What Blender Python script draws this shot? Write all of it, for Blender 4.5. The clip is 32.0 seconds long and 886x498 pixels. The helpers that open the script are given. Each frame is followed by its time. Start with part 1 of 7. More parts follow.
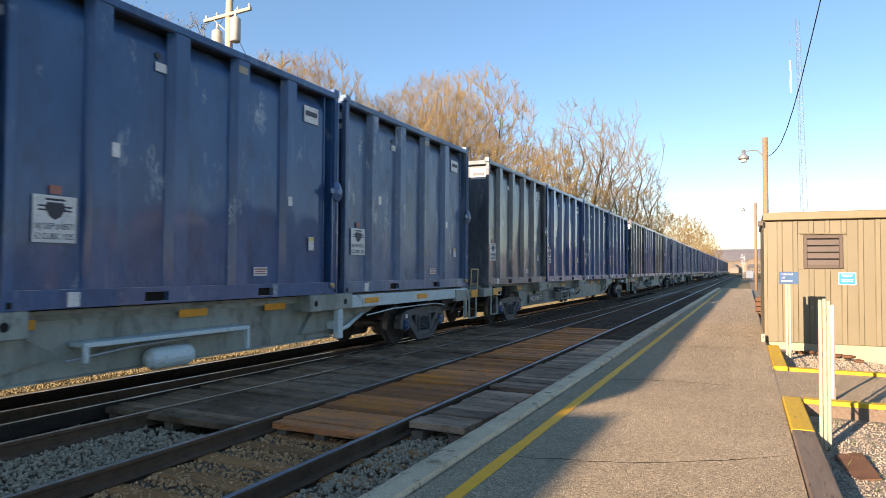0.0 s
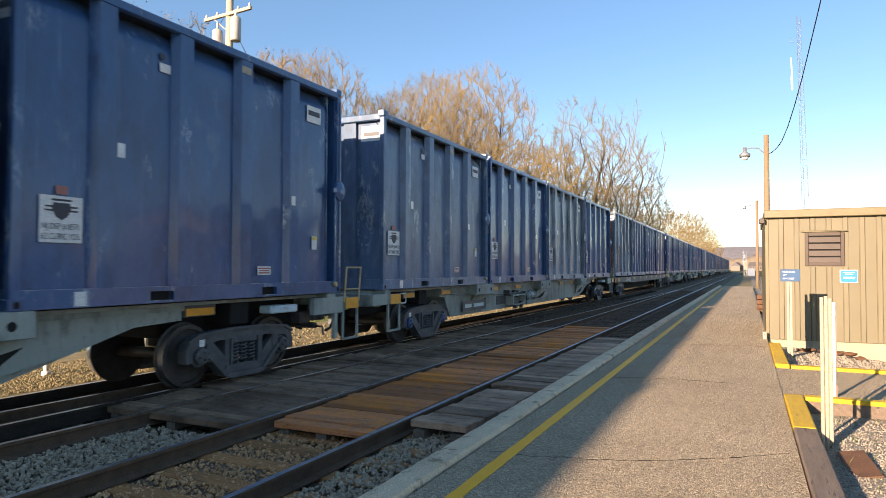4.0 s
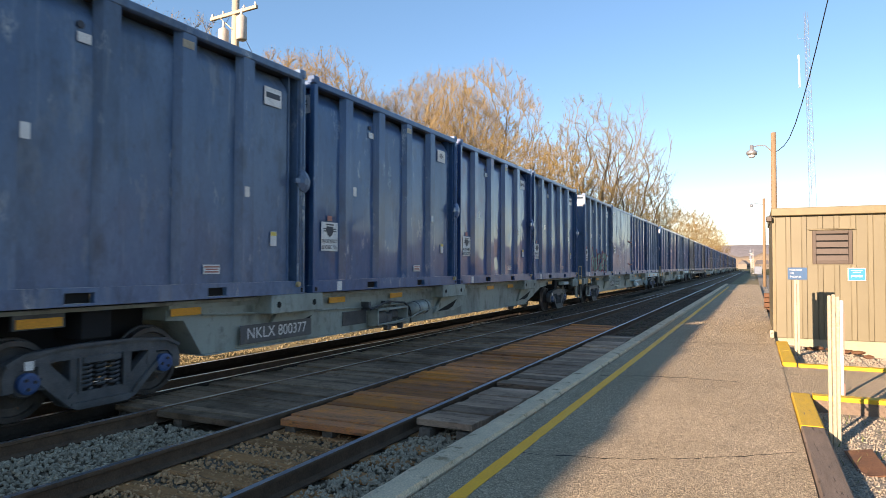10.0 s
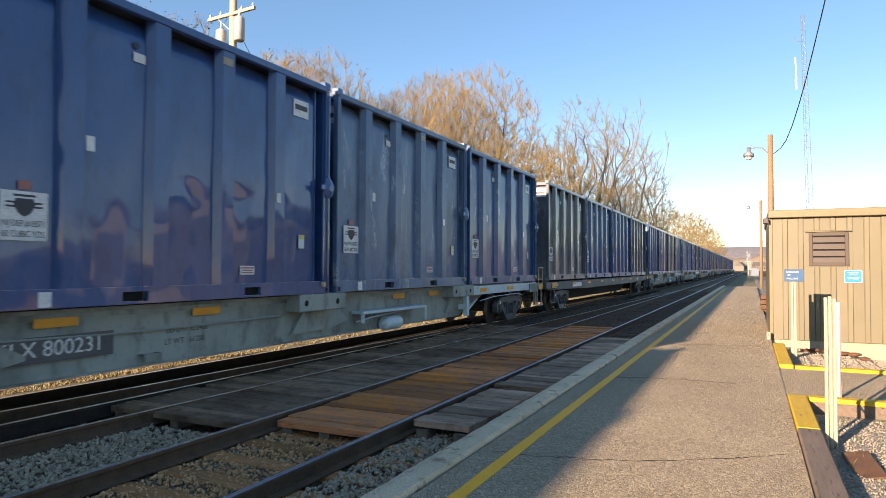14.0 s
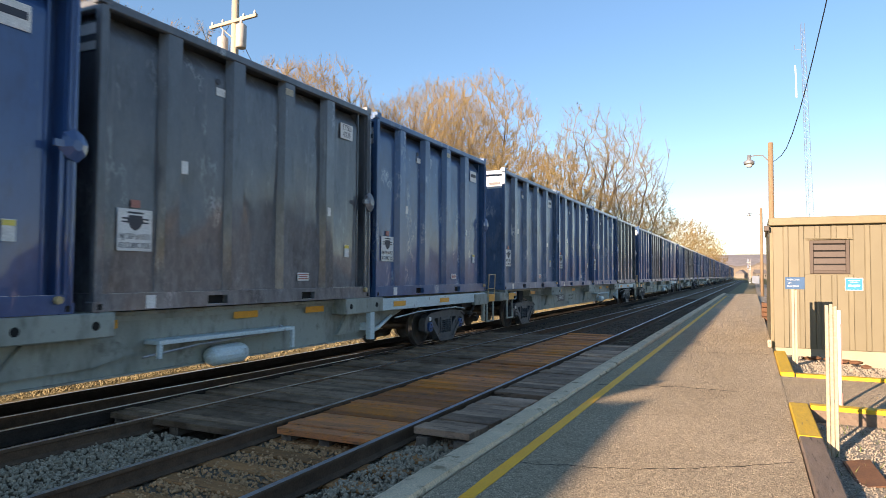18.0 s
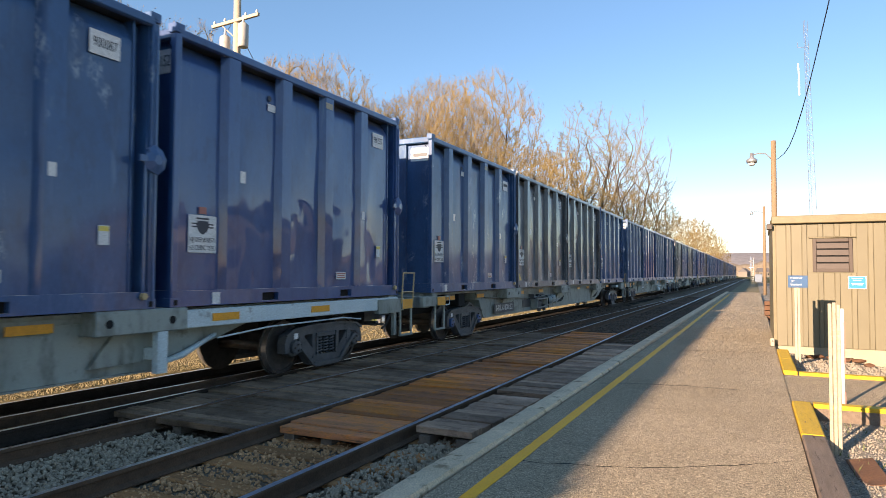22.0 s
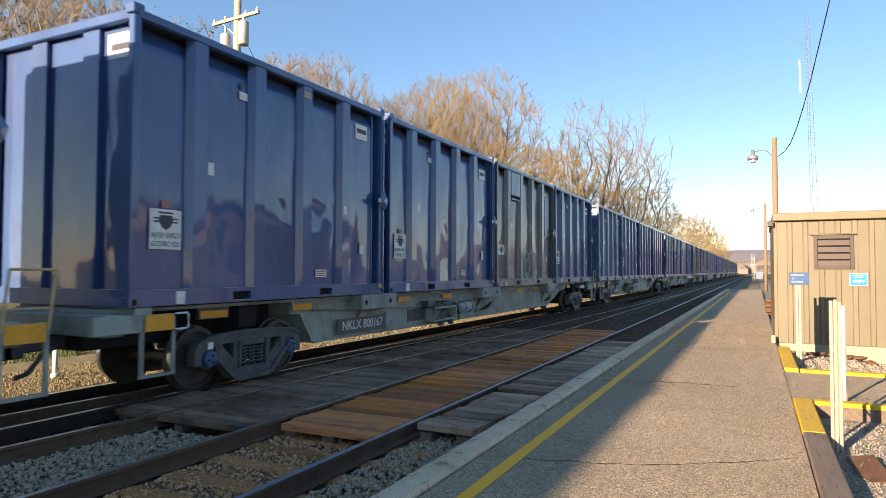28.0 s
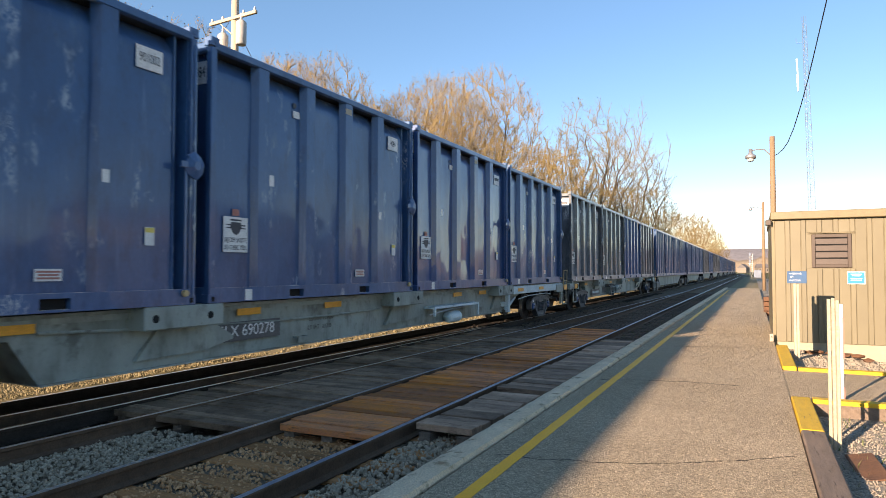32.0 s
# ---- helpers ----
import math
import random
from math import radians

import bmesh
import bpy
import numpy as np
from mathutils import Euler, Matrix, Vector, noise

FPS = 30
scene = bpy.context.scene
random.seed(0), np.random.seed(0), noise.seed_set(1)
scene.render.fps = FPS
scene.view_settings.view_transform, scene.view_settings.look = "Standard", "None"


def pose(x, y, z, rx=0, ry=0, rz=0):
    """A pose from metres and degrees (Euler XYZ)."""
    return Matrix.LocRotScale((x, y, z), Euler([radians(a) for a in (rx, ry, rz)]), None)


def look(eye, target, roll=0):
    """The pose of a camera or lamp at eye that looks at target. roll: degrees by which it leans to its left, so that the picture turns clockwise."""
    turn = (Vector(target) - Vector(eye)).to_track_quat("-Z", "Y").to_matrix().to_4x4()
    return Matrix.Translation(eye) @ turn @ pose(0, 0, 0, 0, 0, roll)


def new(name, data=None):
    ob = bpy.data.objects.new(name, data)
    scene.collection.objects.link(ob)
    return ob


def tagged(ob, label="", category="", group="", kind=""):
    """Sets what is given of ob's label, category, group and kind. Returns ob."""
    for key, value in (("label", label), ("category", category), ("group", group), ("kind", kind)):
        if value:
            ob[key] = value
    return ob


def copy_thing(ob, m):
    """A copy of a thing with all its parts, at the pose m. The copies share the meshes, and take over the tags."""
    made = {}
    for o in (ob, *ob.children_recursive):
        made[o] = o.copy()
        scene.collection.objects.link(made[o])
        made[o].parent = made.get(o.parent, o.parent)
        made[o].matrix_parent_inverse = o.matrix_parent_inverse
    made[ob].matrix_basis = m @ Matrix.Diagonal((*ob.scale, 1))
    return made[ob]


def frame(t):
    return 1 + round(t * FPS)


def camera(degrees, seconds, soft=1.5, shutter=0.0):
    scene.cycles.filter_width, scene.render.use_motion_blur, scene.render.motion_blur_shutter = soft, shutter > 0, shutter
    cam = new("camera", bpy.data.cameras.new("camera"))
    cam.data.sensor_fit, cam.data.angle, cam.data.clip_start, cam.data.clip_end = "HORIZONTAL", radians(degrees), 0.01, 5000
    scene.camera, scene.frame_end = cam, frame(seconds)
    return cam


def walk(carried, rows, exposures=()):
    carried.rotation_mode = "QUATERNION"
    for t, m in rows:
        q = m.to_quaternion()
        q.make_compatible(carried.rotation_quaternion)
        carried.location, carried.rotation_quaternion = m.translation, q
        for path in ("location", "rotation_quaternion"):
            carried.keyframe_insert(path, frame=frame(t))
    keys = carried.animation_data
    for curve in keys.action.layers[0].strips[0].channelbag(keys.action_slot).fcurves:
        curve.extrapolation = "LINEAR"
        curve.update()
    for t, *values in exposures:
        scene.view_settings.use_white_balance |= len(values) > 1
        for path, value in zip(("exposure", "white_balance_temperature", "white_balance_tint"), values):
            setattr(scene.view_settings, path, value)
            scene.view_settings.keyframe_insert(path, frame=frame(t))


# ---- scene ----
# The camera is held by hand at one spot on the platform; x runs across the tracks, y along them, z = 0 is the platform.
EYE = 1.56
cam = camera(69.04, 32.0, soft=0.8, shutter=0.08)
walk(cam, [
    (0, pose(0, 0, EYE, 91.783, 0, 25.222) @ pose(0, 0, 0, 0, 0, 0.323)),
    (0.5, pose(0, 0, EYE, 91.788, 0, 25.195) @ pose(0, 0, 0, 0, 0, 0.273)),
    (1, pose(0, 0, EYE, 91.748, 0, 25.094) @ pose(0, 0, 0, 0, 0, 0.166)),
    (1.5, pose(0, 0, EYE, 91.606, 0, 25.054) @ pose(0, 0, 0, 0, 0, 0.211)),
    (2, pose(0, 0, EYE, 91.487, 0, 25.104) @ pose(0, 0, 0, 0, 0, 0.317)),
    (2.5, pose(0, 0, EYE, 91.506, 0, 25.173) @ pose(0, 0, 0, 0, 0, 0.401)),
    (3, pose(0, 0, EYE, 91.541, 0, 25.172) @ pose(0, 0, 0, 0, 0, 0.235)),
    (3.5, pose(0, 0, EYE, 91.650, 0, 25.276) @ pose(0, 0, 0, 0, 0, 0.055)),
    (5.5, pose(0, 0, EYE, 91.582, 0, 25.519) @ pose(0, 0, 0, 0, 0, 0.594)),
    (6, pose(0, 0, EYE, 91.486, 0, 25.546) @ pose(0, 0, 0, 0, 0, 0.201)),
    (6.5, pose(0, 0, EYE, 91.376, 0, 25.612) @ pose(0, 0, 0, 0, 0, 0.101)),
    (7, pose(0, 0, EYE, 91.314, 0, 25.688) @ pose(0, 0, 0, 0, 0, 0.091)),
    (7.5, pose(0, 0, EYE, 91.372, 0, 25.869) @ pose(0, 0, 0, 0, 0, 0.055)),
    (8, pose(0, 0, EYE, 91.363, 0, 25.861) @ pose(0, 0, 0, 0, 0, 0.003)),
    (8.5, pose(0, 0, EYE, 91.405, 0, 25.832) @ pose(0, 0, 0, 0, 0, 0.031)),
    (9, pose(0, 0, EYE, 91.432, 0, 25.830) @ pose(0, 0, 0, 0, 0, 0.000)),
    (9.5, pose(0, 0, EYE, 91.484, 0, 25.815) @ pose(0, 0, 0, 0, 0, 0.039)),
    (10, pose(0, 0, EYE, 91.515, 0, 25.824) @ pose(0, 0, 0, 0, 0, 0.108)),
    (10.5, pose(0, 0, EYE, 91.538, 0, 25.821) @ pose(0, 0, 0, 0, 0, 0.235)),
    (11, pose(0, 0, EYE, 91.580, 0, 25.834) @ pose(0, 0, 0, 0, 0, 0.241)),
    (11.5, pose(0, 0, EYE, 91.568, 0, 25.774) @ pose(0, 0, 0, 0, 0, 0.179)),
    (12, pose(0, 0, EYE, 91.612, 0, 25.719) @ pose(0, 0, 0, 0, 0, 0.111)),
    (12.5, pose(0, 0, EYE, 91.613, 0, 25.669) @ pose(0, 0, 0, 0, 0, 0.073)),
    (13, pose(0, 0, EYE, 91.562, 0, 25.610) @ pose(0, 0, 0, 0, 0, 0.195)),
    (13.5, pose(0, 0, EYE, 91.577, 0, 25.555) @ pose(0, 0, 0, 0, 0, 0.272)),
    (14, pose(0, 0, EYE, 91.637, 0, 25.597) @ pose(0, 0, 0, 0, 0, 0.200)),
    (14.5, pose(0, 0, EYE, 91.660, 0, 25.507) @ pose(0, 0, 0, 0, 0, -0.044)),
    (16.5, pose(0, 0, EYE, 92.275, 0, 25.609) @ pose(0, 0, 0, 0, 0, 0.166)),
    (17, pose(0, 0, EYE, 92.307, 0, 25.582) @ pose(0, 0, 0, 0, 0, 0.222)),
    (17.5, pose(0, 0, EYE, 92.275, 0, 25.658) @ pose(0, 0, 0, 0, 0, 0.387)),
    (18, pose(0, 0, EYE, 92.251, 0, 25.646) @ pose(0, 0, 0, 0, 0, 0.324)),
    (18.5, pose(0, 0, EYE, 92.254, 0, 25.712) @ pose(0, 0, 0, 0, 0, 0.332)),
    (19, pose(0, 0, EYE, 92.227, 0, 25.668) @ pose(0, 0, 0, 0, 0, 0.364)),
    (19.5, pose(0, 0, EYE, 92.178, 0, 25.653) @ pose(0, 0, 0, 0, 0, 0.334)),
    (20, pose(0, 0, EYE, 92.196, 0, 25.666) @ pose(0, 0, 0, 0, 0, 0.423)),
    (20.5, pose(0, 0, EYE, 92.182, 0, 25.638) @ pose(0, 0, 0, 0, 0, 0.307)),
    (21, pose(0, 0, EYE, 92.178, 0, 25.614) @ pose(0, 0, 0, 0, 0, 0.296)),
    (21.5, pose(0, 0, EYE, 92.151, 0, 25.768) @ pose(0, 0, 0, 0, 0, 0.343)),
    (22, pose(0, 0, EYE, 92.144, 0, 25.847) @ pose(0, 0, 0, 0, 0, 0.250)),
    (22.5, pose(0, 0, EYE, 92.082, 0, 25.917) @ pose(0, 0, 0, 0, 0, 0.164)),
    (23, pose(0, 0, EYE, 92.080, 0, 25.918) @ pose(0, 0, 0, 0, 0, 0.241)),
    (23.5, pose(0, 0, EYE, 92.046, 0, 25.893) @ pose(0, 0, 0, 0, 0, 0.273)),
    (24, pose(0, 0, EYE, 92.059, 0, 25.889) @ pose(0, 0, 0, 0, 0, 0.147)),
    (24.5, pose(0, 0, EYE, 92.124, 0, 25.924) @ pose(0, 0, 0, 0, 0, 0.172)),
    (25, pose(0, 0, EYE, 92.176, 0, 25.932) @ pose(0, 0, 0, 0, 0, 0.172)),
    (25.5, pose(0, 0, EYE, 92.206, 0, 25.959) @ pose(0, 0, 0, 0, 0, 0.152)),
    (27.5, pose(0, 0, EYE, 91.934, 0, 25.894) @ pose(0, 0, 0, 0, 0, 0.198)),
    (28, pose(0, 0, EYE, 91.929, 0, 25.921) @ pose(0, 0, 0, 0, 0, 0.172)),
    (28.5, pose(0, 0, EYE, 91.886, 0, 25.952) @ pose(0, 0, 0, 0, 0, 0.152)),
    (29, pose(0, 0, EYE, 91.829, 0, 25.932) @ pose(0, 0, 0, 0, 0, 0.128)),
    (29.5, pose(0, 0, EYE, 91.759, 0, 25.881) @ pose(0, 0, 0, 0, 0, 0.114)),
    (30, pose(0, 0, EYE, 91.696, 0, 25.833) @ pose(0, 0, 0, 0, 0, 0.089)),
    (30.5, pose(0, 0, EYE, 91.744, 0, 25.766) @ pose(0, 0, 0, 0, 0, 0.027)),
    (31, pose(0, 0, EYE, 91.776, 0, 25.863) @ pose(0, 0, 0, 0, 0, 0.108)),
    (31.5, pose(0, 0, EYE, 91.840, 0, 25.833) @ pose(0, 0, 0, 0, 0, 0.099)),
    (32, pose(0, 0, EYE, 91.891, 0, 25.775) @ pose(0, 0, 0, 0, 0, 0.012)),
], exposures=[(0.0, 1.53, 7200, 23), (32.0, 1.53, 7200, 23)])

# ---- light ----
SUN = Vector((-0.3345, -1.0, 0.2817)).normalized()
world = bpy.data.worlds.new("sky")
scene.world = world
world.use_nodes = True
wn = world.node_tree.nodes
sky = wn.new("ShaderNodeTexSky")
sky.sky_type = "NISHITA"
sky.sun_disc = False
sky.sun_elevation = math.asin(SUN.z)
sky.sun_rotation = math.atan2(SUN.x, SUN.y)
sky.air_density, sky.dust_density, sky.ozone_density = 0.9, 0.12, 1.6
bg = wn["Background"]
bg.inputs["Strength"].default_value = 0.092
tint = wn.new("ShaderNodeHueSaturation")
tint.inputs["Saturation"].default_value = 1.24
haze = wn.new("ShaderNodeMix")
haze.data_type = "RGBA"
haze.inputs["Factor"].default_value = 0.25
haze.inputs[7].default_value = (1.5, 2.35, 3.15, 1)
world.node_tree.links.new(sky.outputs["Color"], haze.inputs[6])
world.node_tree.links.new(haze.outputs[2], tint.inputs["Color"])
world.node_tree.links.new(tint.outputs["Color"], bg.inputs["Color"])
lamp = bpy.data.lights.new("sun", "SUN")
lamp.energy, lamp.angle, lamp.color = 5.0, radians(0.53), (1.0, 0.84, 0.63)
sun = new("sun", lamp)
sun.matrix_basis = look(SUN * 50, (0, 0, 0))

# ---- materials ----


def material(name, c1, c2, rough=0.6, metal=0.0, scale=4.0, fine=60.0, bump=0.15, stretch=(1, 1, 1), c3=None, c3_amount=0.5,
             rough2=None, vary=0.0, coat=0.0, dist=0.01, wave=0.0, grit=0.5, streak=None, streak_amount=0.4, streak_scale=(5.0, 5.0, 0.35), scratch=None, coat_rough=0.05, speckle=0, stain=None, stain_at=0.5, spec=0.5, grime=None, pale_foot=None):
    """Two colours mixed by a coarse noise, a third as worn patches, fine grain in the relief."""
    m = bpy.data.materials.new(name)
    m.use_nodes = True
    nt = m.node_tree
    n, l = nt.nodes, nt.links
    p = n["Principled BSDF"]
    co = n.new("ShaderNodeTexCoord")
    info = n.new("ShaderNodeObjectInfo")
    mp = n.new("ShaderNodeMapping")
    mp.inputs["Scale"].default_value = stretch
    off = n.new("ShaderNodeVectorMath")
    off.operation = "MULTIPLY_ADD"
    comb = n.new("ShaderNodeCombineXYZ")
    for k in range(3):
        l.new(info.outputs["Random"], comb.inputs[k])
    off.inputs[1].default_value = (37.0, 91.0, 53.0)
    l.new(comb.outputs[0], off.inputs[0])
    l.new(co.outputs["Object"], off.inputs[2])
    l.new(off.outputs[0], mp.inputs["Vector"])

    def noise_tex(s, detail=4.0, r=0.55):
        t = n.new("ShaderNodeTexNoise")
        t.inputs["Scale"].default_value, t.inputs["Detail"].default_value, t.inputs["Roughness"].default_value = s, detail, r
        l.new(mp.outputs[0], t.inputs["Vector"])
        return t

    def ramp(source, lo, hi):
        r = n.new("ShaderNodeMapRange")
        r.inputs["From Min"].default_value, r.inputs["From Max"].default_value = lo, hi
        l.new(source, r.inputs["Value"])
        return r.outputs["Result"]

    def mix(fac, a, b):
        x = n.new("ShaderNodeMix")
        x.data_type = "RGBA"
        if isinstance(fac, float):
            x.inputs["Factor"].default_value = fac
        else:
            l.new(fac, x.inputs["Factor"])
        for socket, v in ((x.inputs[6], a), (x.inputs[7], b)):
            if isinstance(v, tuple):
                socket.default_value = (*v, 1)
            else:
                l.new(v, socket)
        return x.outputs[2]

    coarse, grain = noise_tex(scale), noise_tex(fine, 3.0, 0.6)
    col = mix(ramp(coarse.outputs["Fac"], 0.32, 0.68), c1, c2)
    if c3:
        patch = noise_tex(scale * 1.7, 6.0, 0.68)
        mask = ramp(patch.outputs["Fac"], 0.72 - 0.3 * c3_amount, 0.80 - 0.3 * c3_amount)
        col = mix(mask, col, c3)
    if stain:
        geo = n.new("ShaderNodeNewGeometry")
        for s, lo in ((0.9, stain_at), (4.0, stain_at + 0.04)):
            t = n.new("ShaderNodeTexNoise")
            t.inputs["Scale"].default_value, t.inputs["Detail"].default_value, t.inputs["Roughness"].default_value = s, 7.0, 0.7
            l.new(geo.outputs["Position"], t.inputs["Vector"])
            col = mix(ramp(t.outputs["Fac"], lo - 0.06, lo + 0.12), col, stain)
    if streak:
        m2 = n.new("ShaderNodeMapping")
        m2.inputs["Scale"].default_value = streak_scale
        l.new(off.outputs[0], m2.inputs["Vector"])
        for s, lo, hi, amount in ((1.6, 0.60, 0.74, streak_amount), (7.0, 0.67, 0.72, min(1.0, 1.6 * streak_amount))):
            t = n.new("ShaderNodeTexNoise")
            t.inputs["Scale"].default_value, t.inputs["Detail"].default_value, t.inputs["Roughness"].default_value = s, 5.0, 0.62
            l.new(m2.outputs[0], t.inputs["Vector"])
            rg = n.new("ShaderNodeMapRange")
            rg.inputs["From Min"].default_value, rg.inputs["From Max"].default_value, rg.inputs["To Max"].default_value = lo, hi, amount
            l.new(t.outputs["Fac"], rg.inputs["Value"])
            col = mix(rg.outputs["Result"], col, streak)
    if grime:
        m3 = n.new("ShaderNodeMapping")
        m3.inputs["Scale"].default_value = (1.0, 1.0, 0.45)
        l.new(off.outputs[0], m3.inputs["Vector"])
        for s, lo, hi, amount in ((0.9, 0.48, 0.66, 0.65), (3.6, 0.54, 0.68, 0.55), (14.0, 0.58, 0.70, 0.45)):
            t = n.new("ShaderNodeTexNoise")
            t.inputs["Scale"].default_value, t.inputs["Detail"].default_value, t.inputs["Roughness"].default_value = s, 6.0, 0.65
            l.new(m3.outputs[0], t.inputs["Vector"])
            rg = n.new("ShaderNodeMapRange")
            rg.inputs["From Min"].default_value, rg.inputs["From Max"].default_value, rg.inputs["To Max"].default_value = lo, hi, amount
            l.new(t.outputs["Fac"], rg.inputs["Value"])
            col = mix(rg.outputs["Result"], col, grime)
    if pale_foot:
        # paler flecks, denser towards the foot of the walls
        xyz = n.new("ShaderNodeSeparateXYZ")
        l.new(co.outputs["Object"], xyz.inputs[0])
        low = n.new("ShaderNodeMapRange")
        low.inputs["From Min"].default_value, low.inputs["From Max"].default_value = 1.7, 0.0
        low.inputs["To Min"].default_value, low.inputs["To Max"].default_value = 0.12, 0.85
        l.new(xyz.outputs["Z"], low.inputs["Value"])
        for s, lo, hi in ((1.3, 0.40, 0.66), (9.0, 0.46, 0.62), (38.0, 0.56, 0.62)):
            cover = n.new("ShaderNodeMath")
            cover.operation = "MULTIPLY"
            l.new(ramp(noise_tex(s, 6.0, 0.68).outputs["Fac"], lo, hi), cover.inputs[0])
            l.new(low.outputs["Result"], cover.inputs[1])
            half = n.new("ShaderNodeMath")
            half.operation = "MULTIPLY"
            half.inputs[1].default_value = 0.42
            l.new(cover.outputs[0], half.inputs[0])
            col = mix(half.outputs[0], col, pale_foot)
    if scratch:
        for k, (s, width, where) in enumerate(((2.2, 0.012, 0.62), (6.0, 0.03, 0.655), (16.0, 0.05, 0.62))):
            t = noise_tex(s, 9.0, 0.75)
            t.inputs["Distortion"].default_value = 0.3
            gap = n.new("ShaderNodeMath")
            gap.operation = "COMPARE"
            gap.inputs[1].default_value, gap.inputs[2].default_value = 0.5, width
            l.new(t.outputs["Fac"], gap.inputs[0])
            area = ramp(noise_tex(0.8 + 0.5 * k, 4.0, 0.6).outputs["Fac"], where, where + 0.10)
            both = n.new("ShaderNodeMath")
            both.operation = "MULTIPLY"
            l.new(gap.outputs[0], both.inputs[0])
            l.new(area, both.inputs[1])
            col = mix(both.outputs[0], col, scratch)
    if speckle:
        for s, lo, hi, share in ((speckle, 0.35, 1.75, 0.42), (speckle * 2.3, 0.3, 1.8, 0.7)):
            vor = n.new("ShaderNodeTexVoronoi")
            vor.inputs["Scale"].default_value = s
            l.new(mp.outputs[0], vor.inputs["Vector"])
            rgb = n.new("ShaderNodeSeparateColor")
            l.new(vor.outputs["Color"], rgb.inputs[0])
            shade = n.new("ShaderNodeMapRange")
            shade.inputs["To Min"].default_value, shade.inputs["To Max"].default_value = lo, hi
            l.new(rgb.outputs[0], shade.inputs["Value"])
            hs = n.new("ShaderNodeHueSaturation")
            hs.inputs["Fac"].default_value = share
            l.new(shade.outputs["Result"], hs.inputs["Value"])
            l.new(col, hs.inputs["Color"])
            col = hs.outputs["Color"]
    dark = n.new("ShaderNodeHueSaturation")
    val = ramp(grain.outputs["Fac"], 0.0, 1.0)
    sc = n.new("ShaderNodeMath")
    sc.operation = "MULTIPLY_ADD"
    sc.inputs[1].default_value, sc.inputs[2].default_value = grit * 2, 1 - grit
    l.new(val, sc.inputs[0])
    last = sc.outputs[0]
    if vary:
        vm = n.new("ShaderNodeMath")
        vm.operation = "MULTIPLY_ADD"
        vm.inputs[1].default_value, vm.inputs[2].default_value = vary * 2, 1 - vary
        l.new(info.outputs["Random"], vm.inputs[0])
        mm = n.new("ShaderNodeMath")
        mm.operation = "MULTIPLY"
        l.new(vm.outputs[0], mm.inputs[0])
        l.new(last, mm.inputs[1])
        last = mm.outputs[0]
    l.new(last, dark.inputs["Value"])
    l.new(col, dark.inputs["Color"])
    l.new(dark.outputs["Color"], p.inputs["Base Color"])
    p.inputs["Metallic"].default_value = metal
    p.inputs["Specular IOR Level"].default_value = spec
    if rough2 is None:
        p.inputs["Roughness"].default_value = rough
    else:
        rr = n.new("ShaderNodeMapRange")
        rr.inputs["From Min"].default_value, rr.inputs["From Max"].default_value = 0.35, 0.65
        rr.inputs["To Min"].default_value, rr.inputs["To Max"].default_value = rough, rough2
        l.new(noise_tex(scale * 0.8, 5.0).outputs["Fac"], rr.inputs["Value"])
        l.new(rr.outputs["Result"], p.inputs["Roughness"])
    # paints with a paler foot also get a sheen at grazing angles
    if pale_foot:
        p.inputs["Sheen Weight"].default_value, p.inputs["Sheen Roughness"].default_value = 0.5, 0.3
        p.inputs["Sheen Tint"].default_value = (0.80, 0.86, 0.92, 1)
    if coat:
        p.inputs["Coat Weight"].default_value, p.inputs["Coat Roughness"].default_value = coat, coat_rough
    if bump:
        b = n.new("ShaderNodeBump")
        b.inputs["Strength"].default_value, b.inputs["Distance"].default_value = bump, dist
        l.new(grain.outputs["Fac"], b.inputs["Height"])
        l.new(b.outputs["Normal"], p.inputs["Normal"])
        if wave:
            b2 = n.new("ShaderNodeBump")
            b2.inputs["Strength"].default_value, b2.inputs["Distance"].default_value = 1.0, wave
            l.new(noise_tex(scale * 0.9, 1.0).outputs["Fac"], b2.inputs["Height"])
            b3 = n.new("ShaderNodeBump")
            b3.inputs["Strength"].default_value, b3.inputs["Distance"].default_value = 1.0, wave * 0.14
            l.new(noise_tex(scale * 3.2, 0.5).outputs["Fac"], b3.inputs["Height"])
            l.new(b2.outputs["Normal"], b3.inputs["Normal"])
            l.new(b3.outputs["Normal"], b.inputs["Normal"])
            if coat:
                l.new(b3.outputs["Normal"], p.inputs["Coat Normal"])
    return m


def plain(name, c, rough=0.5, metal=0.0, bump=0.05):
    return material(name, c, tuple(0.85 * v for v in c), rough, metal, 6.0, 80.0, bump)


BLUE = material("blue_paint", (0.008, 0.064, 0.178), (0.014, 0.086, 0.220), 0.5, 0, 0.9, 30, 0.03, (1, 1, 0.5), (0.052, 0.118, 0.215), 0.38, 0.65, 0.0, 0.55, 0.003, 0.05, 0.15, (0.15, 0.24, 0.37), 0.4, scratch=(0.30, 0.37, 0.44), coat_rough=0.10, grime=(0.008, 0.036, 0.105), pale_foot=(0.055, 0.125, 0.265))
BLUE_GLOSS = material("glossy_blue_paint", (0.006, 0.052, 0.180), (0.009, 0.068, 0.212), 0.5, 0, 1.0, 30, 0.02, (1, 1, 0.5), (0.04, 0.09, 0.19), 0.25, 0.6, 0.0, 0.85, 0.003, 0.06, 0.1, (0.12, 0.20, 0.30), 0.25, coat_rough=0.05, grime=(0.005, 0.030, 0.115), pale_foot=(0.035, 0.095, 0.230))
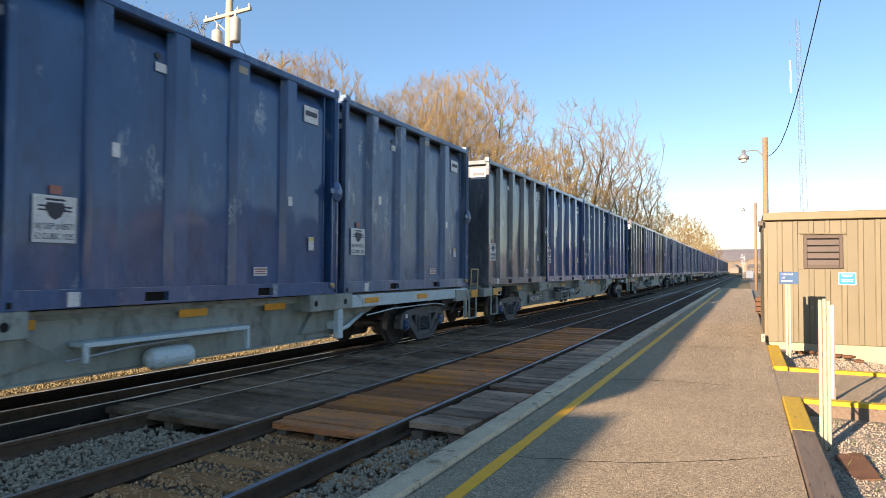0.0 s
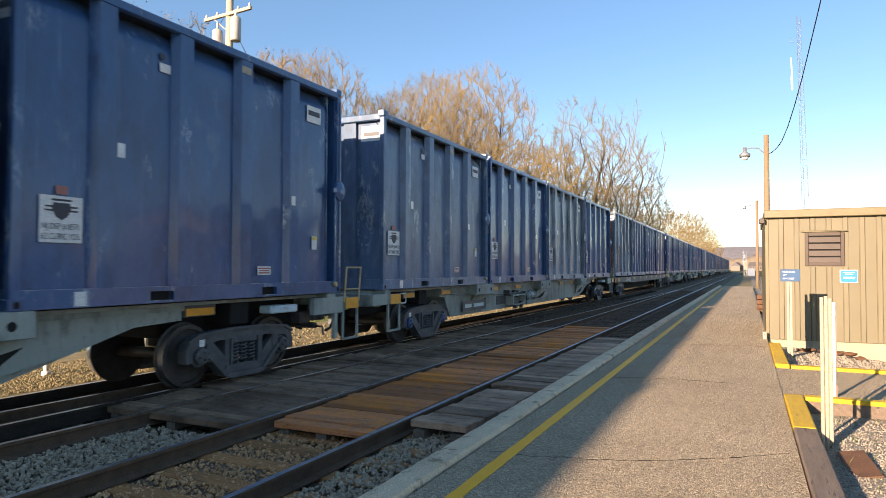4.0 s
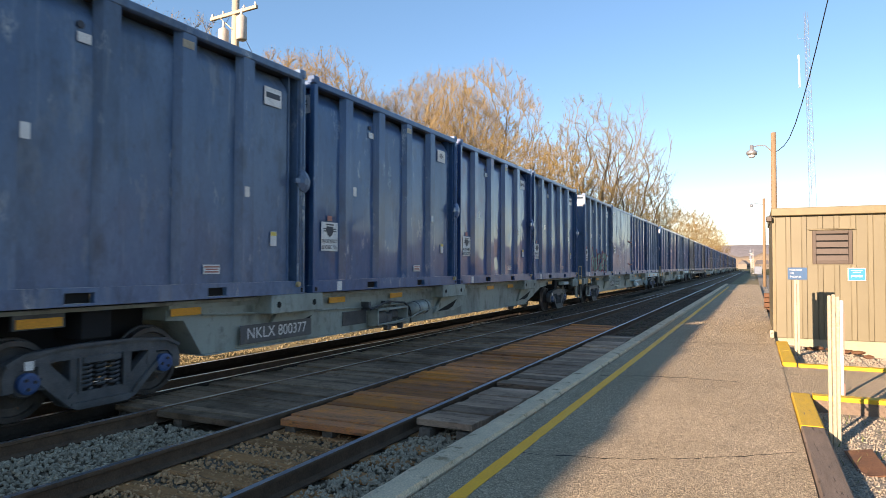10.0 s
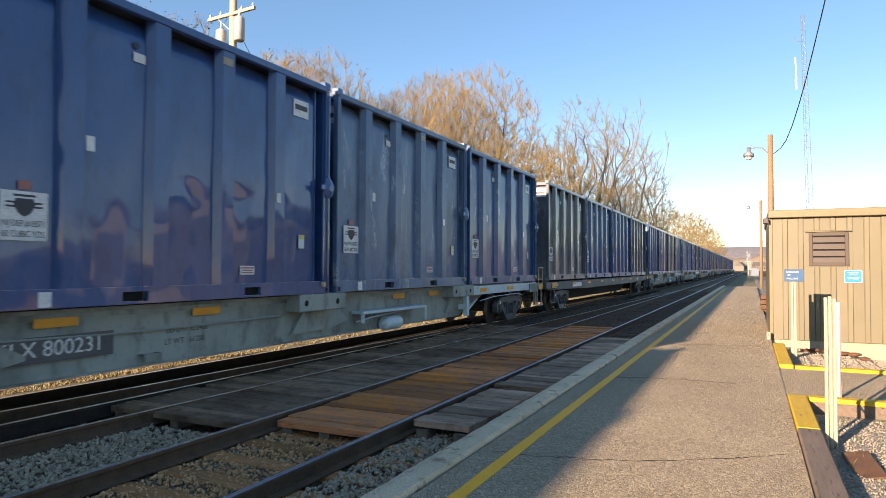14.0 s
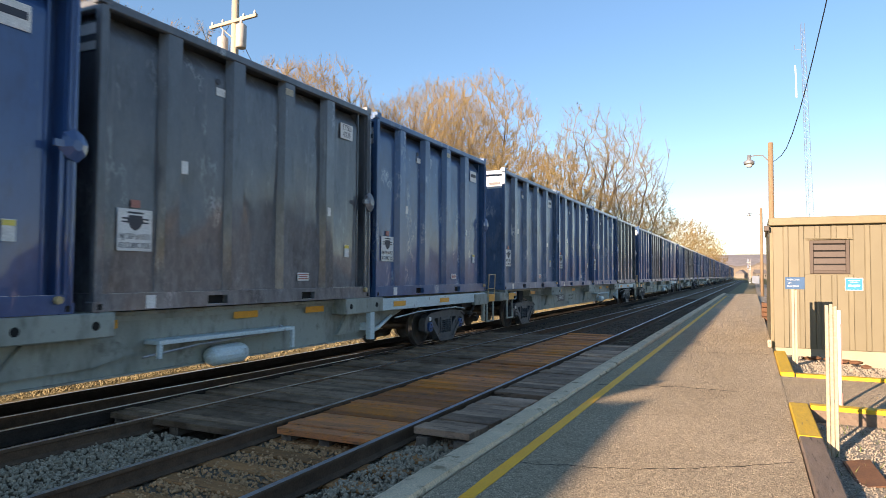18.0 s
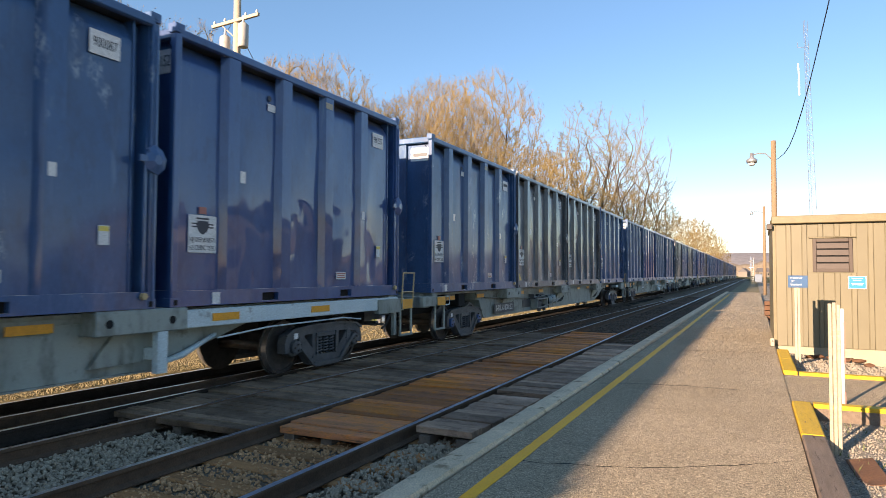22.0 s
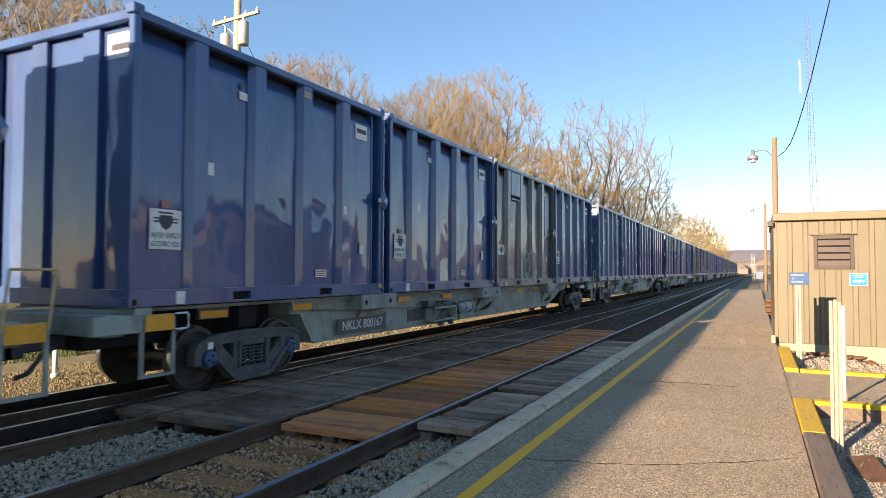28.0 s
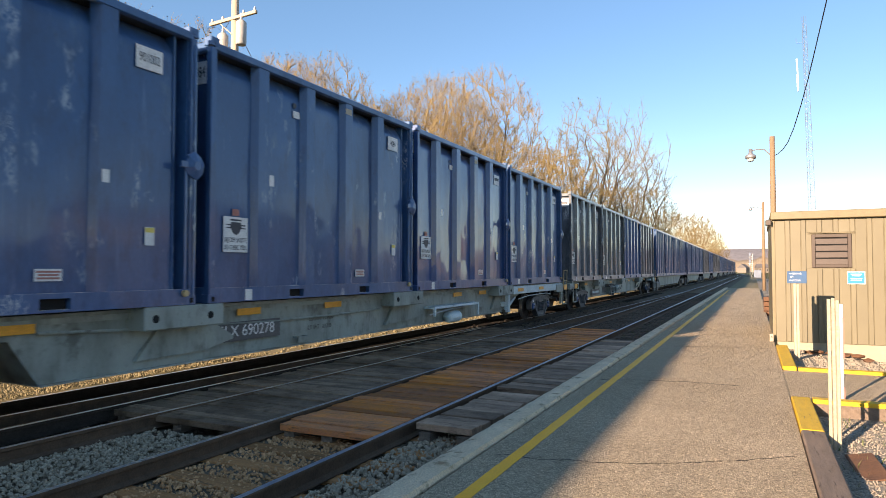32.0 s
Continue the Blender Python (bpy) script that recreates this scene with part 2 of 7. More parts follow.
BLUE_DULL = material("faded_blue_paint", (0.036, 0.094, 0.195), (0.068, 0.136, 0.238), 0.5, 0, 1.0, 30, 0.05, (1, 1, 0.4), (0.11, 0.16, 0.23), 0.5, 0.7, 0.0, 0.45, 0.003, 0.04, 0.2, (0.27, 0.32, 0.37), 0.5, scratch=(0.36, 0.41, 0.44), coat_rough=0.22, grime=(0.024, 0.050, 0.090), pale_foot=(0.11, 0.20, 0.34))
DARK = material("dark_paint", (0.046, 0.057, 0.072), (0.084, 0.098, 0.114), 0.5, 0, 1.0, 30, 0.04, (1, 1, 0.4), (0.110, 0.126, 0.142), 0.45, 0.65, 0.0, 0.65, 0.003, 0.06, 0.2, (0.20, 0.22, 0.235), 0.5, scratch=(0.30, 0.325, 0.34), coat_rough=0.10, grime=(0.024, 0.028, 0.034), pale_foot=(0.25, 0.28, 0.31))
GREY = material("weathered_grey_paint", (0.115, 0.150, 0.195), (0.21, 0.255, 0.30), 0.5, 0, 1.3, 30, 0.07, (1, 1, 0.3), (0.060, 0.078, 0.105), 0.55, 0.7, 0.0, 0.3, 0.003, 0.03, 0.25, (0.34, 0.37, 0.38), 0.5, scratch=(0.45, 0.46, 0.45), grime=(0.050, 0.064, 0.085), pale_foot=(0.40, 0.47, 0.56))
RUST = material("rust_streak", (0.34, 0.145, 0.055), (0.20, 0.085, 0.04), 0.8, 0, 5, 60, 0.2, (1, 1, 0.3))
# Near-black colour puts the shade under the car decks into the paint.
DECK_SHADE = plain("shade_black_underframe", (0.012, 0.012, 0.013), 0.95)
BLACK = plain("black_rubber", (0.012, 0.012, 0.013), 0.6)
# Flat black puts the shade inside holes and gaps into the colour.
VOID = plain("dark_hollow", (0.006, 0.006, 0.006), 0.9)
COVER = material("tarpaulin_cover", (0.03, 0.035, 0.05), (0.06, 0.065, 0.075), 0.6, 0, 3, 40, 0.2)
CAR_GREEN = material("pale_green_grey_paint", (0.245, 0.290, 0.265), (0.30, 0.340, 0.31), 0.5, 0, 0.8, 40, 0.02, (1, 1, 1), (0.13, 0.14, 0.125), 0.4, 0.7, grit=0.12, streak=(0.09, 0.085, 0.07), streak_amount=0.5, streak_scale=(2, 2, 0.5), grime=(0.10, 0.105, 0.09))
CAR_LIGHT = material("pale_blue_grey_paint", (0.44, 0.56, 0.59), (0.52, 0.63, 0.65), 0.45, 0, 2, 40, 0.08, (1, 1, 1), (0.24, 0.27, 0.27), 0.4, 0.6)
CAR_BLACK = material("black_car_paint", (0.065, 0.067, 0.072), (0.105, 0.105, 0.108), 0.5, 0, 1.5, 40, 0.1, (1, 1, 1), (0.13, 0.12, 0.11), 0.45, 0.65)
TRUCK = material("oily_cast_steel", (0.062, 0.068, 0.074), (0.105, 0.112, 0.118), 0.55, 0.2, 5, 60, 0.3, (1, 1, 1), (0.11, 0.10, 0.09), 0.4, spec=0.3)
WHEEL = material("wheel_steel", (0.05, 0.046, 0.043), (0.085, 0.075, 0.068), 0.55, 0.4, 6, 60, 0.2, (1, 1, 1), (0.12, 0.07, 0.045), 0.35, spec=0.3)
TREAD = material("polished_tread", (0.45, 0.45, 0.46), (0.35, 0.35, 0.36), 0.3, 0.9, 9, 60, 0.05)
CAP_BLUE = plain("blue_bearing_cap", (0.025, 0.075, 0.20), 0.45)
STENCIL = plain("faded_stencil", (0.07, 0.075, 0.07), 0.6)
ORANGE = plain("orange_reflector", (0.80, 0.34, 0.02), 0.4)
BUFF = plain("buff_handrail_paint", (0.50, 0.37, 0.18), 0.5)
WHITE = material("white_sign_paint", (0.72, 0.72, 0.70), (0.60, 0.61, 0.60), 0.5, 0, 8, 60, 0.05, (1, 1, 1), (0.40, 0.40, 0.38), 0.35)
INK = plain("black_ink", (0.03, 0.035, 0.05), 0.5)
RED = plain("red_sticker", (0.40, 0.15, 0.12), 0.5)
YELLOW_STICKER = plain("yellow_sticker", (0.75, 0.60, 0.12), 0.5)
HOSE = plain("air_hose", (0.02, 0.02, 0.02), 0.5)
RAIL = material("rusty_rail", (0.085, 0.052, 0.034), (0.13, 0.08, 0.05), 0.8, 0, 6, 60, 0.3, spec=0.15)
# Blackened copy for the far track: the train's shade is put into the colour.
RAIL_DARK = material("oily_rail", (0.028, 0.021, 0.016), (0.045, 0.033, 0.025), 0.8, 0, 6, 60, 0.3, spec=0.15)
RAIL_TOP = material("polished_railhead", (0.55, 0.57, 0.62), (0.66, 0.67, 0.70), 0.30, 0.9, 8, 80, 0.04, (1, 0.1, 1))
TIE = material("creosoted_tie", (0.291, 0.138, 0.059), (0.430, 0.191, 0.072), 0.85, 0, 1.4, 30, 0.6, (1, 7, 7), (0.152, 0.086, 0.046), 0.5, None, 0.35, spec=0.15)
TIE_DULL = material("dull_tie", (0.10, 0.068, 0.048), (0.15, 0.10, 0.068), 0.9, 0, 1.4, 30, 0.6, (1, 7, 7), (0.06, 0.042, 0.03), 0.5, None, 0.35, spec=0.15)
# Far-track ties and bed: near-black colour stands in for shade under the train.
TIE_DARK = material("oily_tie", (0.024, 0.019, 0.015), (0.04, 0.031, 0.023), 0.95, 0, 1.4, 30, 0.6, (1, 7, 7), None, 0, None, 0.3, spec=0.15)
BALLAST_SHADE = material("oily_ballast_bed", (0.014, 0.012, 0.010), (0.024, 0.02, 0.017), 1.0, 0, 2, 22, 1.0, (1, 1, 1), None, 0, None, 0, 0, 0.05, spec=0.15)
PLANK_OLD = material("orange_stained_plank", (0.570, 0.215, 0.092), (0.420, 0.172, 0.082), 0.7, 0, 1.4, 26, 0.8, (1, 8, 8), (0.147, 0.081, 0.048), 0.55, None, 0.4, stain=(0.701, 0.232, 0.042), stain_at=0.53, spec=0.15)
PLANK_DARK = material("dark_plank", (0.225, 0.155, 0.104), (0.295, 0.205, 0.138), 0.7, 0, 1.4, 26, 0.7, (1, 8, 8), (0.143, 0.091, 0.055), 0.5, None, 0.35, stain=(0.110, 0.070, 0.044), stain_at=0.52, spec=0.15)
PLANK_GREY = material("grey_weathered_plank", (0.365, 0.232, 0.150), (0.495, 0.325, 0.222), 0.75, 0, 1.4, 26, 0.8, (1, 8, 8), (0.180, 0.115, 0.079), 0.5, None, 0.45, stain=(0.225, 0.142, 0.096), stain_at=0.54, spec=0.15)
ASPHALT = material("worn_asphalt", (0.344, 0.275, 0.184), (0.410, 0.330, 0.226), 0.9, 0, 0.7, 70, 1.0, (1, 1, 1), (0.271, 0.218, 0.148), 0.38, None, 0, 0, 0.03, 0, 0.5, speckle=75, spec=0.15)
CONCRETE = material("kerb_concrete", (0.903, 0.714, 0.493), (0.735, 0.578, 0.389), 0.9, 0, 2.5, 60, 0.9, (1, 1, 1), (0.415, 0.288, 0.174), 0.5, None, 0, 0, 0.04, 0, 0.5, spec=0.15)
LOT = material("unseen_lot_asphalt", (0.090, 0.089, 0.087), (0.114, 0.112, 0.108), 0.9, 0, 0.5, 40, 0.6, (1, 1, 1), (0.066, 0.065, 0.062), 0.4, spec=0.15)
BALLAST = material("ballast_bed", (0.150, 0.112, 0.076), (0.205, 0.155, 0.108), 0.9, 0, 2, 22, 1.0, (1, 1, 1), (0.064, 0.044, 0.028), 0.5, None, 0, 0, 0.05, spec=0.15)
STONE = material("ballast_stone", (0.270, 0.214, 0.148), (0.470, 0.385, 0.275), 0.85, 0, 14, 50, 0.3, spec=0.15)
STONE_BROWN = material("brown_ballast_stone", (0.374, 0.195, 0.091), (0.664, 0.370, 0.184), 0.85, 0, 14, 50, 0.3, spec=0.15)
STONE_DULL = material("dusty_dark_stone", (0.085, 0.068, 0.052), (0.17, 0.135, 0.105), 0.85, 0, 14, 50, 0.3, spec=0.15)
# These stones carry the under-train shade in their colour.
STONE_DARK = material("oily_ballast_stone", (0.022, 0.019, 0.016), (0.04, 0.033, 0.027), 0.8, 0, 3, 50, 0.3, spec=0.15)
STONE_TAN = material("tan_gravel", (0.175, 0.147, 0.080), (0.250, 0.208, 0.120), 0.85, 0, 3, 50, 0.3, spec=0.15)
STONE_YARD = material("yard_gravel_stone", (0.246, 0.209, 0.160), (0.344, 0.299, 0.238), 0.85, 0, 3, 50, 0.3, spec=0.15)
GRAVEL = material("gravel_yard", (0.221, 0.193, 0.152), (0.295, 0.258, 0.205), 0.9, 0, 1.2, 45, 0.9, (1, 1, 1), (0.164, 0.139, 0.107), 0.4, None, 0, 0, 0.03, 0, 0.6, speckle=40, spec=0.15)
GROUND = material("dry_grass_ground", (0.090, 0.086, 0.037), (0.139, 0.119, 0.057), 0.95, 0, 0.25, 8, 1.0, (1, 1, 1), (0.061, 0.082, 0.025), 0.6, None, 0, 0, 0.1, spec=0.15)
GRASS = material("spring_grass", (0.061, 0.098, 0.021), (0.115, 0.123, 0.037), 0.8, 0, 1.5, 20, 0.2)
YELLOW = material("yellow_road_paint", (1.0, 0.462, 0.002), (0.94, 0.41, 0.002), 0.6, 0, 4, 60, 0.3, (1, 1, 1), (0.62, 0.38, 0.06), 0.25, grit=0.3)
YELLOW_WOOD = material("yellow_painted_timber", (0.607, 0.377, 0.010), (0.508, 0.312, 0.010), 0.6, 0, 4, 40, 0.5, (6, 1, 6), (0.180, 0.123, 0.049), 0.38)
TIMBER = material("weathered_timber", (0.164, 0.119, 0.086), (0.230, 0.172, 0.127), 0.85, 0, 2, 40, 0.8, (9, 1, 9), (0.057, 0.041, 0.030), 0.45)
HUT = material("tan_metal_siding", (0.134, 0.115, 0.068), (0.151, 0.130, 0.077), 0.5, 0, 1.5, 60, 0.04, grit=0.1, vary=0.06)
HUT_TRIM = plain("tan_trim", (0.176, 0.141, 0.074), 0.5)
HUT_BASE = material("cream_foundation", (0.344, 0.295, 0.205), (0.303, 0.262, 0.180), 0.8, 0, 3, 50, 0.3)
LOUVRE = plain("brown_louvre", (0.060, 0.040, 0.028), 0.5)
CREAM = material("cream_painted_post", (0.361, 0.312, 0.221), (0.320, 0.271, 0.193), 0.55, 0, 6, 50, 0.1, (1, 1, 1), (0.230, 0.172, 0.107), 0.3)
SIGN_BLUE = plain("blue_sign", (0.012, 0.075, 0.185), 0.45)
SIGN_CYAN = plain("cyan_sign", (0.0, 0.20, 0.40), 0.45)
POLE = material("weathered_pole", (0.246, 0.168, 0.098), (0.180, 0.123, 0.074), 0.85, 0, 3, 40, 0.6, (6, 6, 0.5))
POLE_PALE = material("pale_painted_pole", (0.451, 0.377, 0.271), (0.369, 0.303, 0.221), 0.8, 0, 3, 40, 0.4, (6, 6, 0.5))
GALV = plain("galvanised_steel", (0.42, 0.42, 0.42), 0.4, 0.7)
MAST = plain("pale_mast_steel", (0.13, 0.16, 0.21), 0.5, 0.2)
GLASSY = plain("lamp_glass", (0.55, 0.56, 0.55), 0.25)
CAN = material("transformer_paint", (0.44, 0.42, 0.38), (0.36, 0.345, 0.315), 0.5, 0, 5, 50, 0.05, (1, 1, 1), (0.24, 0.21, 0.18), 0.35)
WIRE = plain("black_cable", (0.015, 0.015, 0.015), 0.5)
BARK = material("grey_bark", (0.086, 0.066, 0.046), (0.127, 0.097, 0.067), 0.9, 0, 3, 30, 0.6)
TWIG = material("tan_twig", (0.190, 0.137, 0.060), (0.255, 0.186, 0.084), 0.85, 0, 0.4, 30, 0.2)
TWIG_GREY = material("grey_twig", (0.176, 0.150, 0.109), (0.224, 0.190, 0.139), 0.85, 0, 0.4, 30, 0.2)
BUD_RED = plain("reddish_bud", (0.215, 0.124, 0.075), 0.8)
BUD_GOLD = plain("golden_bud", (0.271, 0.184, 0.053), 0.8)
BUD_GREEN = plain("pale_green_bud", (0.215, 0.210, 0.066), 0.8)
# The haze of distance is put into the hill's colour as a paler grey.
HILL = material("haze_paled_hill", (0.271, 0.238, 0.226), (0.213, 0.193, 0.189), 0.95, 0, 0.01, 0.08, 0.6, (1, 1, 1), None, 0, None, 0, 0, 2.0)
HOUSE = plain("white_clapboard", (0.180, 0.156, 0.127), 0.7)
BRUSH = material("bare_brush", (0.246, 0.193, 0.135), (0.180, 0.143, 0.102), 0.95, 0, 0.03, 0.4, 0.8, (1, 1, 1), (0.295, 0.246, 0.189), 0.4, None, 0, 0, 1.5)
ROOF = plain("grey_shingle", (0.12, 0.11, 0.11), 0.85)
RUSTY = material("rusty_plate", (0.132, 0.060, 0.026), (0.086, 0.040, 0.020), 0.8, 0, 6, 50, 0.4)
SCUFF = plain("chipped_pale_paint", (0.50, 0.56, 0.62), 0.7)
GRAFFITI = plain("graffiti_white", (0.45, 0.5, 0.5), 0.6)

# ---- builders ----


def data(name, verts, faces, mats, index=None, smooth=False):
    me = bpy.data.meshes.new(name)
    me.from_pydata([tuple(v) for v in verts], [], [tuple(f) for f in faces])
    for m in (mats if isinstance(mats, (list, tuple)) else [mats]):
        me.materials.append(m)
    if index is not None:
        me.polygons.foreach_set("material_index", index)
    if smooth:
        me.polygons.foreach_set("use_smooth", [True] * len(me.polygons))
    me.update()
    return me


def part(name, shape, mat, parent, label="", at=None):
    """One mesh object under a thing or a part. shape: a bmesh or a mesh."""
    if isinstance(shape, bmesh.types.BMesh):
        me = bpy.data.meshes.new(name)
        shape.to_mesh(me)
        shape.free()
        me.materials.append(mat)
    else:
        me = shape
    ob = new(name, me)
    ob.parent = parent
    if at is not None:
        ob.matrix_basis = at
    return tagged(ob, label)


def box(x0, x1, y0, y1, z0, z1, bevel=0.0, into=None):
    bm = into if into is not None else bmesh.new()
    r = bmesh.ops.create_cube(bm, size=1)
    vs = r["verts"]
    for v in vs:
        v.co = Vector(((x0 + x1) / 2 + v.co.x * (x1 - x0), (y0 + y1) / 2 + v.co.y * (y1 - y0), (z0 + z1) / 2 + v.co.z * (z1 - z0)))
    if bevel:
        es = list({e for v in vs for e in v.link_edges})
        bmesh.ops.bevel(bm, geom=es, offset=bevel, segments=1, affect="EDGES", profile=0.7)
    return bm


def many(*specs, bevel=0.0):
    bm = bmesh.new()
    for s in specs:
        box(*s, bevel=bevel, into=bm)
    return bm


def tube(points, radius, sides=6, into=None, caps=True):
    """A round bar along points; radius may be a list."""
    bm = into if into is not None else bmesh.new()
    pts = [Vector(p) for p in points]
    rad = radius if isinstance(radius, (list, tuple)) else [radius] * len(pts)
    rings = []
    for i, p in enumerate(pts):
        d = (pts[min(i + 1, len(pts) - 1)] - pts[max(i - 1, 0)]).normalized()
        u = d.orthogonal().normalized() if abs(d.z) > 0.99 else d.cross(Vector((0, 0, 1))).normalized()
        w = d.cross(u)
        rings.append([bm.verts.new(p + (u * math.cos(2 * math.pi * k / sides) + w * math.sin(2 * math.pi * k / sides)) * rad[i]) for k in range(sides)])
    for a, b in zip(rings, rings[1:]):
        for k in range(sides):
            f = bm.faces.new((a[k], a[(k + 1) % sides], b[(k + 1) % sides], b[k]))
            f.smooth = sides > 6
    if caps:
        bm.faces.new(rings[0][::-1])
        bm.faces.new(rings[-1])
    bmesh.ops.recalc_face_normals(bm, faces=bm.faces)
    return bm


def extrude_x(outline, x0, x1, into=None):
    """A plate with an outline in (y, z), from x0 to x1."""
    bm = into if into is not None else bmesh.new()
    a = [bm.verts.new((x0, y, z)) for y, z in outline]
    b = [bm.verts.new((x1, y, z)) for y, z in outline]
    n = len(a)
    for k in range(n):
        bm.faces.new((a[k], a[(k + 1) % n], b[(k + 1) % n], b[k]))
    bm.faces.new(a[::-1])
    bm.faces.new(b)
    bmesh.ops.recalc_face_normals(bm, faces=bm.faces)
    return bm


def lathe_x(profile, sides=24, cx=0.0, into=None):
    """Rings (x, radius) round the x axis."""
    bm = into if into is not None else bmesh.new()
    rings = [[bm.verts.new((cx + x, r * math.cos(2 * math.pi * k / sides), r * math.sin(2 * math.pi * k / sides))) for k in range(sides)] for x, r in profile]
    for a, b in zip(rings, rings[1:]):
        for k in range(sides):
            bm.faces.new((a[k], a[(k + 1) % sides], b[(k + 1) % sides], b[k]))
    bm.faces.new(rings[0][::-1])
    bm.faces.new(rings[-1])
    bmesh.ops.recalc_face_normals(bm, faces=bm.faces)
    return bm


LETTERS = {}


def lettering(text, height, mat, narrow=1.0):
    """A flat mesh of the words, which faces +x and reads along +y."""
    key = (text, height, mat.name, narrow)
    if key not in LETTERS:
        cu = bpy.data.curves.new("lettering", "FONT")
        cu.body, cu.size, cu.align_x, cu.align_y, cu.extrude = text, height * 1.35, "CENTER", "CENTER", 0.001
        ob = bpy.data.objects.new("lettering", cu)
        scene.collection.objects.link(ob)
        bpy.context.view_layer.update()
        me = bpy.data.meshes.new_from_object(ob.evaluated_get(bpy.context.evaluated_depsgraph_get()))
        bpy.data.objects.remove(ob)
        me.materials.clear()
        me.materials.append(mat)
        me.transform(Matrix(((0, 0, 1, 0), (narrow, 0, 0, 0), (0, 1, 0, 0), (0, 0, 0, 1))))
        LETTERS[key] = me
    return LETTERS[key]


def thing(name, label, category, group="", kind="", at=None):
    ob = new(name)
    ob.empty_display_size = 0.2
    if at is not None:
        ob.matrix_basis = at
    return tagged(ob, label, category, group, kind)


# ---- the line ----
TRACK_X, NEAR_X, RAIL_Z = -8.27, -4.38, -0.20
BEND, RADIUS = 290.0, 420.0


def along(s, side=0.0, x=TRACK_X):
    """The place on the line at s metres, side metres to its right, and its heading."""
    if s <= BEND:
        return x + side, s, 0.0
    a = (s - BEND) / RADIUS
    return x - RADIUS * (1 - math.cos(a)) + side * math.cos(a), BEND + RADIUS * math.sin(a) + side * math.sin(a), a


def rail_mesh(path, name, side=None):
    """A flat-bottomed rail along points, with a polished head."""
    prof = [(-0.07, -0.170), (-0.07, -0.158), (-0.012, -0.135), (-0.010, -0.045), (-0.036, -0.034), (-0.036, -0.008), (-0.031, 0.0),
            (0.031, 0.0), (0.036, -0.008), (0.036, -0.034), (0.010, -0.045), (0.012, -0.135), (0.07, -0.158), (0.07, -0.170)]
    verts, faces, index = [], [], []
    n = len(prof)
    for i, (x, y, a) in enumerate(path):
        for px, pz in prof:
            verts.append((x + px * math.cos(a), y + px * math.sin(a), RAIL_Z + pz))
        if i:
            b = (i - 1) * n
            for k in range(n):
                faces.append((b + k, b + (k + 1) % n, b + n + (k + 1) % n, b + n + k))
                index.append(1 if k == 6 else 0)
    return data(name, verts, faces, [side or RAIL, RAIL_TOP], index)


SPAN = [-80, -20, 0, 10, 20, 40, 80, 140, 200] + [BEND + 12 * k for k in range(24)]
rails = {}
for name, centre in (("rail_1", NEAR_X), ("rail_2", TRACK_X)):
    for side in (-0.753, 0.753):
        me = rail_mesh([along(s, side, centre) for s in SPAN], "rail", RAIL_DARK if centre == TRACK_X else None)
        ob = tagged(new(name, me), "steel rail with a polished head on wooden ties", "rail", kind="structure")


def crossover(s):
    if s < 24:
        return -6.70 + 0.0395 * (s - 4.7)
    return min(-5.94 + 0.0245 * (s - 24), -5.133)


ob = tagged(new("rail_3", rail_mesh([(crossover(s), s, -0.039) for s in (-24, -10, 0, 4.7, 10, 16, 24, 32, 40, 48, 56)], "rail")), "steel rail of the crossover between the tracks", "rail", kind="structure")
ob = tagged(new("rail_3", rail_mesh([(crossover(s) - 1.505, s, -0.039) for s in (-12, -4, 4, 10, 15, 19)], "rail")), "inner rail of the crossover between the tracks", "rail", kind="structure")

# ---- ground ----


def sheet(name, x0, x1, y0, y1, z, mat, nx=1, ny=1, rough=0.0, thick=0.0):
    verts, faces = [], []
    for j in range(ny + 1):
        for i in range(nx + 1):
            x, y = x0 + (x1 - x0) * i / nx, y0 + (y1 - y0) * j / ny
            verts.append((x, y, z + (rough * noise.noise((x * 1.3, y * 1.3, 0)) if rough else 0)))
    for j in range(ny):
        for i in range(nx):
            a = j * (nx + 1) + i
            faces.append((a, a + 1, a + nx + 2, a + nx + 1))
    ob = tagged(new(name, data(name, verts, faces, mat, smooth=rough > 0)), kind="structure")
    return ob


g = sheet("ground", -2500, 2500, -1500, 3500, -0.62, GROUND, 40, 40)
tagged(g, "dry spring grass and bare earth beside the line", "ground")
b = sheet("ballast", -13.0, -2.42, -70, 240, -0.405, BALLAST, 60, 900, 0.035)
tagged(b, "grey stone ballast bed under the tracks", "ballast")
hb = sheet("ballast_bank", -13.02, -9.10, -70, 240, -0.27, STONE_TAN, 26, 800, 0.015)
tagged(hb, "banked stone ballast beyond the far rail", "ballast")
slope = data("ballast_shoulder", [(-13, -70, -0.36), (-13, 240, -0.36), (-15, 240, -0.64), (-15, -70, -0.64)], [(0, 1, 2, 3)], BALLAST)
tagged(new("ballast_shoulder", slope), "sloping stone shoulder of the ballast bed", "ballast", kind="structure")
far = data("far_ballast", [(-13, 240, -0.42), (-2.4, 240, -0.42), (-2.4, 330, -0.42), (-60, 420, -0.42), (-70, 400, -0.42)], [(0, 1, 2, 3, 4)], BALLAST)
tagged(new("far_ballast", far), "ballast bed of the bend far down the line", "ballast", kind="structure")
p = part("platform", box(-2.105, 0.372, -40, 62, -0.5, 0.0), ASPHALT, None, "worn grey asphalt station platform with cracks")
tagged(p, category="platform", kind="structure")
yard = part("yard", box(0.373, 7.0, -60, 11.45, -0.6, -0.15), GRAVEL, None, "tan gravel yard behind the timber kerb")
tagged(yard, category="yard", kind="structure")
